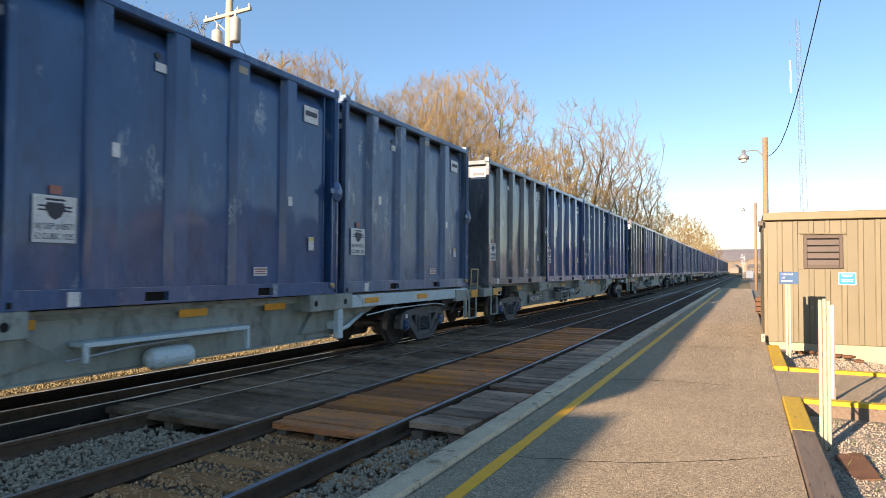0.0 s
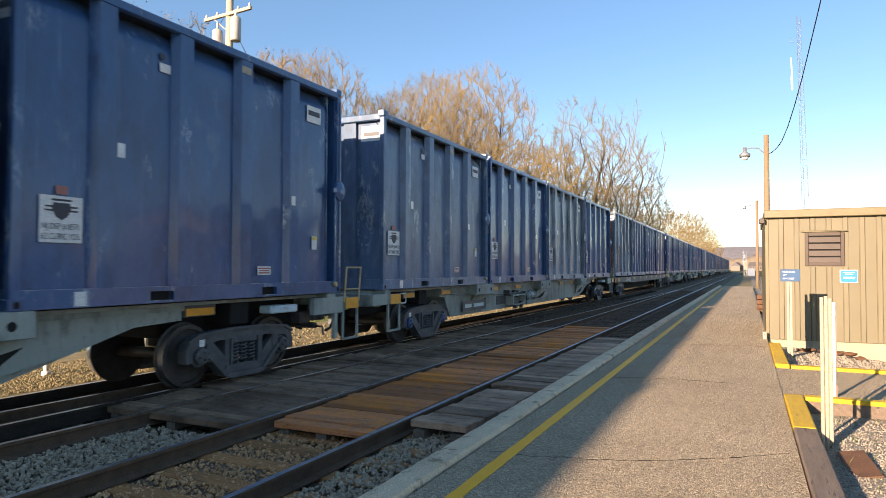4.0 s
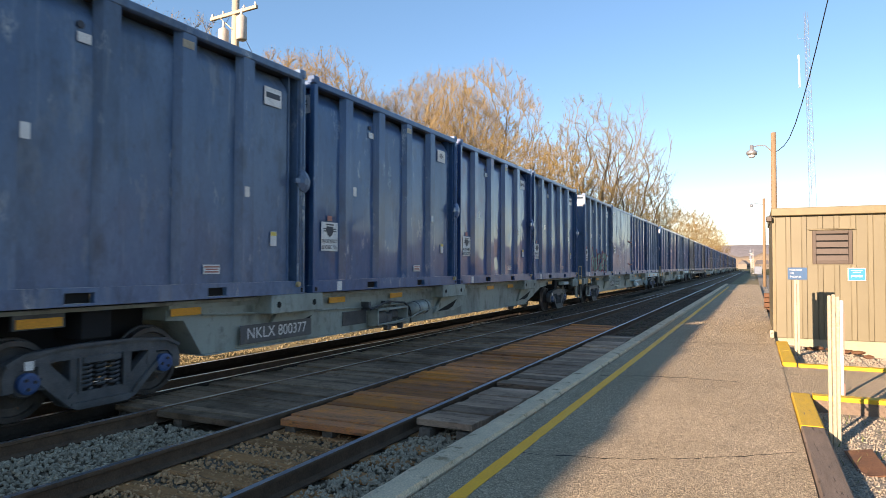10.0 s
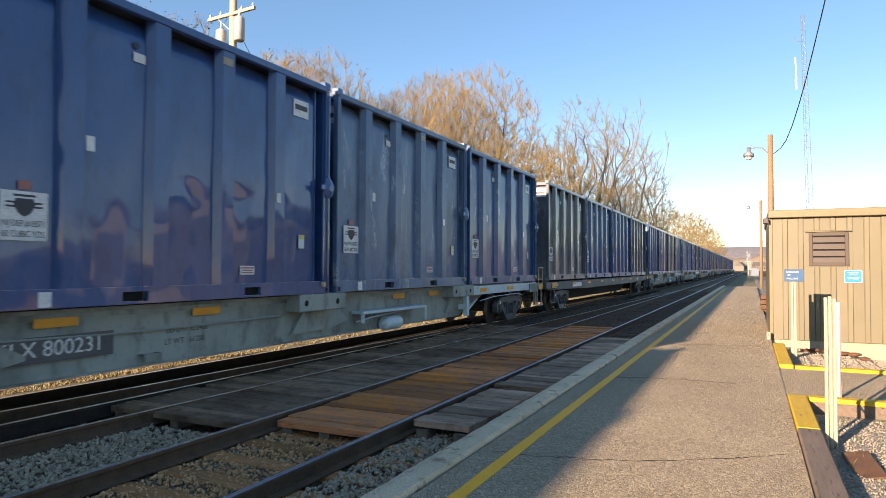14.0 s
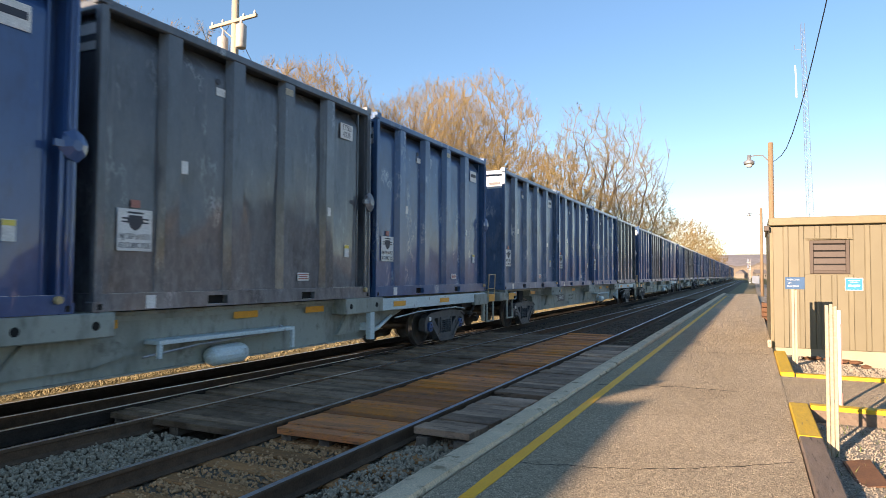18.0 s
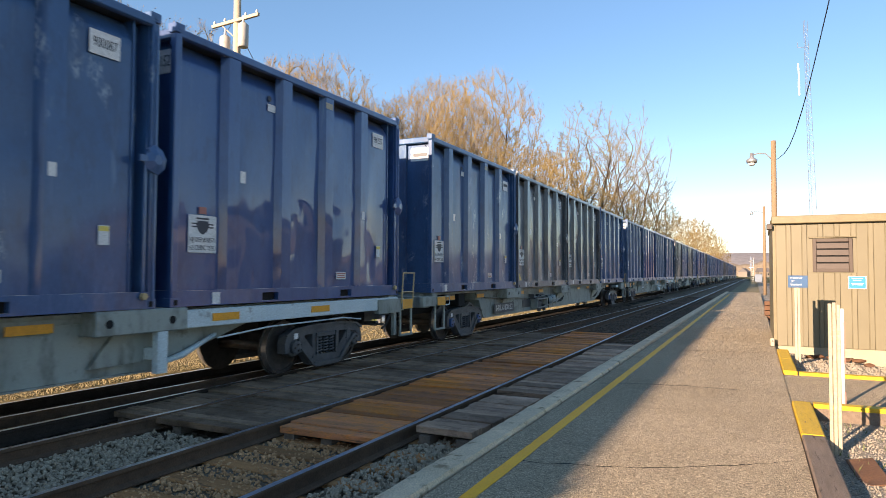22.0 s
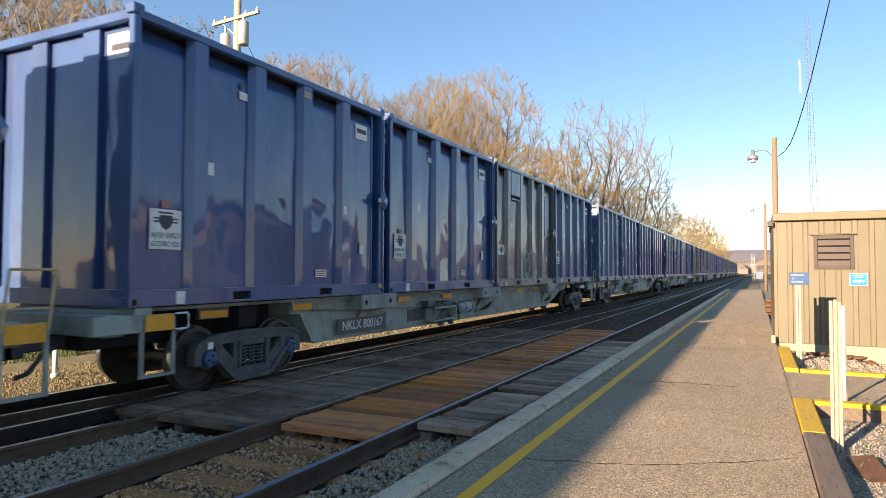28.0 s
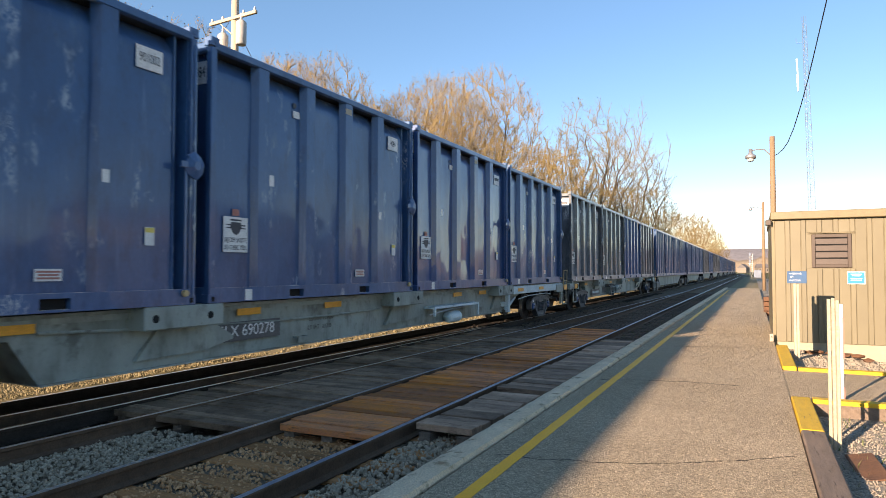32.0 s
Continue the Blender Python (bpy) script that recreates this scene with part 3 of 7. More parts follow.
verts = [(x, y, z) for y in (11.45, 170) for x, z in ((0.373, -0.15), (0.9, -0.17), (2.9, -0.42), (7.0, -0.44))]
low = tagged(new("hut_yard", data("hut_yard", verts, [(k, k + 1, k + 5, k + 4) for k in range(3)], GRAVEL)), "tan gravel that falls away in front of the hut", "yard", kind="structure")
# unseen dark slab, added to dull what the near containers mirror
lot = part("parking_lot", box(7.003, 90, -60, 60, -0.6, -0.14), LOT, None, "unseen asphalt ground added to dull the reflections in the containers")
tagged(lot, category="lot", kind="structure")
# unseen pale slab, added to lighten what the far containers mirror
far_lot = part("gravel_lot", box(7.003, 90, 60.003, 400, -0.6, -0.14), GRAVEL, None, "unseen pale gravel ground added to brighten the reflections in the far containers")
tagged(far_lot, category="lot", kind="structure")
path = part("path", box(0.374, 30, 8.962, 11.52, -0.3, -0.012), ASPHALT, None, "asphalt path that leaves the platform between yellow kerbs")
tagged(path, category="path", kind="structure")
strip = part("gravel_strip", box(-2.42, 0.398, 62.02, 200, -0.6, -0.32), STONE_TAN, None, "dusty gravel beyond the end of the platform")
tagged(strip, category="gravel", kind="structure")
kerb = thing("kerb", "pale worn concrete edge of the platform", "kerb", kind="structure")
for k in range(-10, 21):
    verts, faces = [], []
    for i in range(31):
        y = k * 3.0 + 0.005 + 2.99 * i / 30
        chip = 0.012 * noise.noise((y * 3.1, 1, 0)) + 0.010 * noise.noise((y * 11, 2, 0)) + (0.05 * max(0, noise.noise((y * 1.7, 3, 0)) - 0.42) * 4)
        low = 0.006 * noise.noise((y * 6, 5, 0))
        verts += [(-2.42, y, -0.62), (-2.42 + 0.4 * chip, y, -0.05 - chip), (-2.40 + chip, y, 0.004 + low), (-2.30, y, 0.028 + low), (-2.165 + low, y, 0.026 + low), (-2.146, y, -0.01), (-2.146, y, -0.62)]
        if i:
            n0 = 7 * (i - 1)
            faces += [(n0 + j, n0 + j + 1, n0 + j + 8, n0 + j + 7) for j in range(6)]
    faces += [tuple(range(7)), tuple(range(216, 209, -1))]
    part("kerb_stone", data("kerb_stone", verts, faces, CONCRETE), CONCRETE, kerb)
line = thing("yellow_line", "worn yellow safety line painted along the platform", "line", kind="structure")
verts, faces = [], []
for k in range(561):
    y = -8 + k * 0.1125
    w = 0.008 * noise.noise((y * 2.2, 3, 0)) + 0.006 * noise.noise((y * 9, 4, 0))
    verts += [(-1.875 + w, y, 0.004), (-1.765 - w, y, 0.004)]
    if k:
        faces.append((2 * k - 2, 2 * k - 1, 2 * k + 1, 2 * k))
part("paint", data("paint", verts, faces, YELLOW), YELLOW, line)

crack = thing("platform_cracks", "dark ragged cracks across the asphalt", "crack", kind="structure")
for seed, x0, y0, x1, y1, bow in ((1, -2.0, 5.15, 0.3, 6.2, -0.25), (2, -1.9, 13.9, 0.3, 14.4, 0.1), (3, -1.6, 24.0, 0.3, 24.5, 0.0), (4, -2.0, 9.3, -0.2, 9.6, 0.15)):
    verts, faces = [], []
    for k in range(61):
        f = k / 60
        x, y = x0 + (x1 - x0) * f, y0 + (y1 - y0) * f + bow * math.sin(math.pi * f) + 0.06 * noise.noise((f * 9, seed, 0)) + 0.02 * noise.noise((f * 40, seed, 5))
        w = (0.005 if seed == 1 else 0.012) + 0.012 * max(0, noise.noise((f * 14, seed, 9))) + (0.016 * max(0.0, 1 - abs(f - 0.78) / 0.2) * abs(noise.noise((f * 30, 3, 1))) if seed == 1 else 0)
        verts += [(x, y - w, 0.003), (x, y + w, 0.003)]
        if k:
            faces.append((2 * k - 2, 2 * k, 2 * k + 1, 2 * k - 1))
    part("crack", data("crack", verts, faces, VOID), VOID, crack)

# ---- hut ----
hut = thing("equipment_hut", "tan ribbed metal equipment hut with a flat roof beside the platform", "hut")
HX, HY, HTOP = 0.37, 16.1, 2.68
BOARDS = {}
part("wall", box(HX, HX + 6.4, HY, HY + 4.6, -0.01, HTOP), HUT, hut)
part("foundation", box(HX + 0.02, HX + 6.38, HY + 0.015, HY + 4.5, -0.5, -0.012), HUT_BASE, hut, "cream concrete foundation")
part("roof", box(HX - 0.03, HX + 6.55, HY - 0.13, HY + 4.8, HTOP, HTOP + 0.17, 0.012), HUT_TRIM, hut, "tan flat roof with a deep fascia")
# siding: wide and narrow boards with open joints between them
x = HX + 0.055
k = 0
while x < HX + 6.2:
    w, out = ((0.195, 0.012), (0.085, 0.026))[k % 2]
    if x + w > 1.12 and x < 1.88:
        bm = many((0, w, -out, 0.004, 0.0, 1.60), (0, w, -out, 0.004, 2.38, HTOP - 0.02), bevel=0.004)
        key = "short_board%d" % (k % 2)
    else:
        bm = box(0, w, -out, 0.004, 0.0, HTOP - 0.02, 0.004)
        key = "siding_board%d" % (k % 2)
    if key not in BOARDS:
        BOARDS[key] = bpy.data.meshes.new("siding_board")
        bm.to_mesh(BOARDS[key])
        BOARDS[key].materials.append(HUT)
    bm.free()
    part("siding_board", BOARDS[key], HUT, hut, at=pose(x, HY, 0))
    x += w + 0.012
    k += 1
part("corner_trim", box(HX - 0.012, HX + 0.05, HY - 0.02, HY + 0.05, -0.01, HTOP), HUT_TRIM, hut)
vent = part("louvre", many((1.13, 1.20, HY - 0.035, HY + 0.01, 1.62, 2.34), (1.80, 1.87, HY - 0.035, HY + 0.01, 1.62, 2.34), (1.20, 1.80, HY - 0.035, HY + 0.01, 2.27, 2.34), (1.20, 1.80, HY - 0.035, HY + 0.01, 1.62, 1.69), bevel=0.005), LOUVRE, hut, "brown metal louvre with four slats")
part("louvre_back", box(1.19, 1.81, HY - 0.006, HY - 0.004, 1.68, 2.28), VOID, vent)
for k in range(4):
    z = 1.69 + k * 0.146
    bm = box(1.205, 1.795, -0.004, 0.004, 0, 0.112)
    for v in bm.verts:
        v.co.y += HY - 0.032 + (v.co.z) * 0.16
        v.co.z += z
    part("slat", bm, LOUVRE, vent)
part("drip_cap", box(1.06, 1.94, HY - 0.05, HY + 0.0, 2.36, 2.375), HUT_TRIM, hut)
gut = part("gutter_end", box(HX - 0.13, HX - 0.02, HY - 0.16, HY + 0.1, HTOP - 0.12, HTOP - 0.005, 0.01), LOUVRE, hut, "dark gutter end")
notice = thing("notice", "small cyan notice with white border on the hut wall", "sign", at=pose(1.94, HY - 0.031, 1.40))
part("board", box(-0.165, 0.165, -0.004, 0.004, -0.135, 0.135, 0.003), WHITE, notice)
part("face", box(-0.15, 0.15, -0.009, -0.0045, -0.12, 0.12, 0.002), SIGN_CYAN, notice)
for z, w in ((0.08, 0.20), (0.045, 0.14), (-0.02, 0.22), (-0.05, 0.2)):
    part("lettering", box(-w / 2, w / 2, -0.013, -0.0095, z - 0.006, z + 0.006), WHITE, notice)


lift = thing("lift_sign", "blue sign with white words on cream posts", "sign", at=pose(0.741, 14.2, 0))
part("board", box(-0.167, 0.167, -0.006, 0.006, 1.31, 1.544, 0.003), SIGN_BLUE, lift)
for k, word in enumerate(("WHEELCHAIR", "LIFT", "ENCLOSURE")):
    me = lettering(word, 0.032, WHITE, 0.8)
    part("lettering", me, WHITE, lift, at=Matrix.Translation((-0.03 - (0.058 if k == 1 else 0.0), -0.009, 1.494 - 0.064 * k)) @ pose(0, 0, 0, 0, 0, -90))
for x, y in ((-0.04, 0.03), (0.012, 0.05), (0.03, 0.78)):
    part("post", box(x - 0.022, x + 0.022, y - 0.02, y + 0.02, -0.45, 1.305, 0.004), CREAM, lift)
part("side_board", box(0.0, 0.018, 0.08, 0.75, 0.1, 1.20), CREAM, lift)

gate = thing("lift_barrier", "low cream painted barrier of upright slats with peeling paint", "barrier", at=pose(0.675, 7.2, 0))
for x, y, top in ((-0.036, 0.0, 1.285), (0.0, 0.006, 1.295), (0.036, 0.012, 1.275), (0.066, 0.52, 1.25)):
    part("slat", box(x - 0.0155, x + 0.0155, y - 0.016, y + 0.016, -0.3, top, 0.005), CREAM, gate, "upright cream slat with chipped paint")
part("bar", tube([(-0.02, 0.0, 0.32), (0.045, 0.52, 0.32)], 0.010, 6), CREAM, gate)
part("bar", tube([(-0.02, 0.0, 1.1), (0.045, 0.52, 1.1)], 0.010, 6), CREAM, gate)
stake = thing("marker_stake", "white stake with faded red strips on the path", "stake", at=pose(0.945, 9.2, -0.012))
part("rod", tube([(0, 0, 0.0), (0, 0, 1.16)], 0.022, 8), WHITE, stake)
for z, h in ((0.004, 0.15), (0.50, 0.50)):
    part("band", box(0.012, 0.027, -0.018, 0.018, z, z + h), RED, stake, "faded red strip")

# timber kerbs
tk = thing("timber_kerb", "long weathered timber kerb with a yellow painted end", "kerb", kind="structure")
part("timber", box(0.382, 0.588, 2.2, 7.136, -0.25, 0.030, 0.014), TIMBER, tk)
part("timber", box(0.382, 0.590, -6.0, 2.17, -0.25, 0.026, 0.014), TIMBER, tk)
part("painted_end", box(0.380, 0.587, 7.14, 8.96, -0.25, 0.032, 0.014), YELLOW_WOOD, tk, "yellow painted timber")
tk2 = thing("timber_kerb_2", "short yellow painted timber kerb by the hut", "kerb", kind="structure")
part("painted_end", box(0.382, 0.590, 11.70, 13.36, -0.3, 0.032, 0.014), YELLOW_WOOD, tk2)
part("painted_end", box(0.382, 0.590, 13.37, 15.0, -0.3, 0.030, 0.014), YELLOW_WOOD, tk2)
for name, y, z in (("path_kerb_1", 8.86, 0.035), ("path_kerb_2", 11.6, 0.03)):
    c = thing(name, "yellow painted timber kerb along the path", "kerb", kind="structure")
    x0 = 0.60
    for k in range(4):
        part("timber", box(x0 + k * 2.42, x0 + k * 2.42 + 2.4, y - 0.075, y + 0.07, -0.6, z - 0.02, 0.012), TIMBER, c)
        part("painted_top", box(x0 + k * 2.42 + 0.002, x0 + k * 2.42 + 2.398, y - 0.079, y + 0.073, z - 0.045, z + 0.008, 0.004), YELLOW_WOOD, c)
bm = box(-0.11, 0.11, -0.34, 0.30, 0, 0.014, 0.003)
for v in bm.verts:
    v.co.z += 0.03 * v.co.y * v.co.y
pl = part("rusty_plate", bm, RUSTY, None, "rusty steel plate lying on the gravel", at=pose(0.85, 6.62, -0.13, 4, -10, 4))
tagged(pl, category="plate")

for x, y in ((-10.7, 7.0), (-10.15, 8.5)):
    c = thing("marker_post", "short white plastic marker post beside the far track", "post", at=pose(x, y, -0.27))
    part("tube", tube([(0, 0, -0.1), (0, 0, 0.55)], 0.045, 10), WHITE, c)
    part("foot", tube([(0, 0, 0.0), (0, 0, 0.07)], [0.08, 0.07], 10), WHITE, c)
tub = thing("wooden_tub", "reddish-brown slatted wooden tub behind the hut", "tub", at=pose(0.58, 27.4, -0.15))
for k in range(4):
    part("slat", box(-0.28, 0.28, -0.3, 0.3, 0.01 + k * 0.18, 0.17 + k * 0.18, 0.012), RUSTY, tub)
mk = thing("marker_block", "small white block with a black letter beside the hut", "sign", at=pose(0.325, 15.9, 0.0))
part("block", box(-0.04, 0.04, -0.03, 0.03, 0, 0.17, 0.010), CREAM, mk)
part("lettering", lettering("A", 0.055, INK), INK, mk, at=Matrix.Translation((0, -0.033, 0.10)) @ pose(0, 0, 0, 0, 0, -90))
r_ = random.Random(9)
for k in range(7):
    bm = bmesh.new()
    bmesh.ops.create_icosphere(bm, subdivisions=1, radius=1)
    for v in bm.verts:
        v.co *= 1 + r_.uniform(-0.45, 0.35)
        v.co.x *= 0.14
        v.co.y *= 0.09
        v.co.z *= 0.05
    d = part("rubble", bm, RUSTY, None, "reddish-brown broken rubble by the hut", at=pose(1.0 + 0.17 * k + r_.uniform(-0.05, 0.05), 15.55 + r_.uniform(-0.25, 0.2), -0.15 - 0.02 * k + 0.03 * (k % 3), 0, 0, r_.uniform(0, 180)))
    tagged(d, category="rubble", group="rubble by the hut")

# ---- ties and crossing ----
tie_me = bpy.data.meshes.new("tie")
t = box(-1.3, 1.3, -0.115, 0.115, -0.18, 0, 0.012)
t.to_mesh(tie_me)
t.free()
tie_me.materials.append(TIE)
tie_dull = tie_me.copy()
tie_dull.materials.clear()
tie_dull.materials.append(TIE_DULL)
tie_dark = bpy.data.meshes.new("tie")
t = box(-1.1, 1.3, -0.115, 0.115, -0.18, 0, 0.012)
t.to_mesh(tie_dark)
t.free()
tie_dark.materials.append(TIE_DARK)
rnd = random.Random(5)
# near-black sheet puts the shade under the cars between the far rails
ob = sheet("oily_ballast", -9.0, -7.54, -60, 235, -0.362, BALLAST_SHADE, 10, 900, 0.012)
tagged(ob, "ballast between the far rails, blackened for the shade under the train", "ballast")
for name, centre, n in (("track_1", NEAR_X, 118), ("track_2", TRACK_X, 118)):
    tr = thing(name, "row of dark creosoted wooden ties under the rails", "ties", kind="structure")
    for k in range(n):
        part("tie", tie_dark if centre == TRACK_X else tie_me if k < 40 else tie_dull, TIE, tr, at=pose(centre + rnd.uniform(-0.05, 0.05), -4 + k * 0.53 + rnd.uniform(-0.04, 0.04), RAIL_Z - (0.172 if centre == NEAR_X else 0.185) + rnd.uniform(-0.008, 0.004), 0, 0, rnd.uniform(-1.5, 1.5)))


def plank_run(th, x0, x1, y0, y1, mat, width, z, seed, turn=0.0):
    """Planks laid across from y0 to y1 on bearers."""
    r = random.Random(seed)
    y = y0
    meshes = {}
    while y < y1 - 0.06:
        w = min(width * r.choice((0.8, 1.0, 1.0, 1.2)), y1 - y)
        key = round(w, 3)
        if key not in meshes:
            bm = box(x0, x1, 0.0035, w - 0.0035, -0.075, 0, 0.005)
            me = bpy.data.meshes.new("plank")
            bm.to_mesh(me)
            bm.free()
            me.materials.append(mat)
            meshes[key] = me
        part("plank", meshes[key], mat, th, at=pose(r.uniform(-0.02, 0.02), y, z + r.uniform(-0.004, 0.003) - 0.012 * (r.random() < 0.08), 0, r.uniform(-0.15, 0.15), turn))
        y += w
    for x in np.linspace(x0 + 0.12, x1 - 0.12, 2 if x1 - x0 < 1 else 3):
        part("bearer", box(x - 0.07, x + 0.07, y0 + 0.03, y1, -0.40, z - 0.09), TIMBER, th)


def planking(name, label, x0, x1, y0, y1, mat, width, z, seed):
    plank_run(thing(name, label, "crossing", kind="structure"), x0, x1, y0, y1, mat, width, z, seed)


planking("crossing_1", "orange-stained wooden planks between the rails of the near track", NEAR_X - 0.64, NEAR_X + 0.66, 6.0, 19.6, PLANK_OLD, 0.20, RAIL_Z - 0.012, 1)
grey = thing("crossing_2", "grey weathered plank panels between the near rail and the platform", "crossing", kind="structure")
for k, (x0, x1, y0, y1, dz, turn) in enumerate(((-3.50, -2.80, 6.48, 7.42, 0.0, -1.2), (-3.50, -2.78, 7.50, 9.00, -0.03, 1.0), (-3.51, -2.70, 9.10, 11.72, -0.010, -0.7), (-3.50, -2.73, 11.84, 14.16, -0.03, 0.6), (-3.50, -2.75, 14.28, 16.8, -0.012, 0.0))):
    plank_run(grey, x0, x1, y0, y1, PLANK_GREY, 0.29, RAIL_Z + 0.012 + dz, 20 + k, turn)
planking("crossing_3", "dark worn wooden planks between the two tracks", -7.42, -5.22, 5.65, 19.0, PLANK_DARK, 0.20, RAIL_Z - 0.02, 3)

# ---- stones ----


def stones(name, areas, mat, seed, label):
    """Loose stones, each a squashed and turned solid, over rectangles (x0, x1, y0, y1, z, count, size)."""
    r = np.random.RandomState(seed)
    bm = bmesh.new()
    bmesh.ops.create_icosphere(bm, subdivisions=1, radius=1)
    base = np.array([v.co[:] for v in bm.verts])
    tri = np.array([[v.index for v in f.verts] for f in bm.faces])
    bm.free()
    vs, fs = [], []
    nb = 0
    for x0, x1, y0, y1, z, count, size in areas:
        for _ in range(count):
            q = r.normal(size=(3, 3))
            q, _u = np.linalg.qr(q)
            s = size * r.uniform(0.5, 1.25)
            shape = base * (1 + r.uniform(-0.28, 0.28, (len(base), 1))) * (s * np.array([1, r.uniform(0.6, 1), r.uniform(0.45, 0.8)]))
            x, y = r.uniform(x0, x1), r.uniform(y0, y1)
            vs.append(shape @ q.T + (x, y, z + r.uniform(-0.2, 0.6) * s))
            fs.append(tri + nb)
            nb += len(base)
    vs, fs = np.concatenate(vs), np.concatenate(fs)
    ob = new(name, data(name, vs.tolist(), fs.tolist(), mat))
    return tagged(ob, label, "stones", kind="stuff")


stones("ballast_stones", [(-7.35, -5.25, 0.5, 5.6, -0.385, 7000, 0.026), (-3.5, -2.44, 0.5, 8.0, -0.385, 5600, 0.026)], STONE, 11, "loose blue-grey crushed stone ballast")
stones("brown_ballast_stones", [(-5.05, -3.72, 1.0, 6.2, -0.395, 3800, 0.023)], STONE_BROWN, 12, "loose brown dusty stone ballast")
stones("dull_ballast_stones", [(-7.4, -5.25, 19, 40, -0.385, 2500, 0.05), (-3.5, -2.44, 16.8, 40, -0.39, 1600, 0.045), (-5.05, -3.72, 19.7, 40, -0.39, 1300, 0.045)], STONE_DULL, 17, "dusty dark stone ballast beyond the crossing")
stones("oily_ballast_stones", [(-8.95, -7.55, -1, 5.6, -0.39, 1500, 0.035), (-8.95, -7.55, 19, 45, -0.39, 1500, 0.045)], STONE_DARK, 16, "stones between the far rails, darkened for the shade under the train")
stones("trackside_gravel", [(-11.9, -9.5, -4, 11, -0.268, 20000, 0.02), (-12.6, -9.14, 11, 60, -0.268, 8000, 0.032)], STONE_TAN, 13, "sunlit tan crushed stone beyond the train")
stones("yard_gravel", [(0.66, 2.6, 3.4, 8.62, -0.15, 9000, 0.011), *[(x, x + 0.3, 11.6, 16.05, -0.175 - 0.125 * max(0, x - 0.8), 900, 0.016) for x in (0.64, 0.94, 1.24, 1.54, 1.84, 2.14, 2.44)]], STONE_YARD, 14, "loose tan gravel behind the timber kerb")


def tufts(name, areas, mat, seed, label):
    r = np.random.RandomState(seed)
    vs, fs = [], []
    for x0, x1, y0, y1, z, count, h in areas:
        for _ in range(count):
            x, y, a = r.uniform(x0, x1), r.uniform(y0, y1), r.uniform(0, 6.28)
            hh, w = h * r.uniform(0.4, 1.3), h * 0.09
            lean = r.normal(size=2) * hh * 0.45
            n = len(vs)
            vs += [(x - w * math.cos(a), y - w * math.sin(a), z), (x + w * math.cos(a), y + w * math.sin(a), z), (x + lean[0], y + lean[1], z + hh)]
            fs.append((n, n + 1, n + 2))
    return tagged(new(name, data(name, vs, fs, mat)), label, "grass", kind="stuff")


tufts("grass", [(-19, -13.6, -6, 45, -0.64, 26000, 0.22), (-30, -19, 0, 70, -0.64, 14000, 0.35)], GRASS, 21, "tufts of green and dry spring grass beyond the train")
tufts("weeds", [(0.66, 3.0, 4.0, 8.6, -0.15, 260, 0.07), (-3.5, -2.45, 17, 30, -0.4, 200, 0.1)], GRASS, 22, "sparse green weeds in the gravel")
# ---- containers ----
LONG, WIDE, TALL = 6.10, 2.44, 3.84
PERIOD, GAP, SPEED, LEAD = 26.8, 0.26, 14.79, 0.81
START = 16.6 + LEAD   # where the first counted coupling stands at the start
DECK = 1.285
RIBS = (0.185, 0.385, 0.582, 0.775)


def wall_grid(y0, y1, z0, z1, x, seed, dent, nu=40, nv=26, mat=None, flip=False):
    """A thin steel wall that faces +x, dented and bulged a little."""
    verts, faces = [], []
    for j in range(nv + 1):
        for i in range(nu + 1):
            u, v = i / nu, j / nv
            y, z = y0 + (y1 - y0) * u, z0 + (z1 - z0) * v
            edge = min(1.0, 6 * min(u, 1 - u), 6 * min(v, 1 - v))
            d = noise.noise((y * 1.0 + seed * 9.7, z * 0.55, seed * 3.1)) + noise.noise((y * 1.9, z * 0.9 + seed * 5.3, 7)) * 0.45
            d -= 0.9 * max(0.0, noise.noise((y * 2.6 + seed * 2.3, z * 1.6, seed * 4.7)) - 0.25)
            lean = max(0.0, (z - z1 + 0.30) / 0.30) ** 1.3 * (0.20 if dent and x < WIDE / 2 - 0.05 else 0.0)
            verts.append((x + dent * d * edge - lean, y, z))
    for j in range(nv):
        for i in range(nu):
            a = j * (nu + 1) + i
            f = (a, a + 1, a + nu + 2, a + nu + 1)
            faces.append(f[::-1] if flip else f)
    return data("side_wall", verts, faces, mat, smooth=True)


SHARED = {}


def shared(key, make, mat):
    """One mesh for alike pieces of one material."""
    k = (key, mat.name)
    if k not in SHARED:
        bm = make()
        me = bpy.data.meshes.new(key)
        bm.to_mesh(me)
        bm.free()
        me.materials.append(mat)
        SHARED[k] = me
    return SHARED[k]


def bars(parent, x, y, z, w, h, rows, mat, depth=0.0015):
    """Unreadable lines of writing on a plate that faces +x."""
    for k in range(rows):
        zz = z + h / 2 - (k + 0.5) * h / rows
        ww = w * (1.0, 0.82, 0.93, 0.7)[k % 4]
        part("lettering", shared("bar%.3f_%.3f" % (ww, h / rows), lambda: box(0, depth, -ww / 2, ww / 2, -0.3 * h / rows, 0.3 * h / rows), mat), mat, parent, at=pose(x, y, zz))


def shield():
    bm = bmesh.new()
    outline = [(-0.10, 0.07), (0.10, 0.07), (0.12, 0.0), (0.07, -0.09), (0.0, -0.13), (-0.07, -0.09), (-0.12, 0.0)]
    extrude_x(outline, 0, 0.002, bm)
    box(0, 0.002, -0.2, 0.2, 0.015, 0.035, into=bm)
    box(0, 0.002, -0.2, 0.2, -0.03, -0.01, into=bm)
    box(0, 0.002, -0.12, 0.12, 0.09, 0.115, into=bm)
    return bm


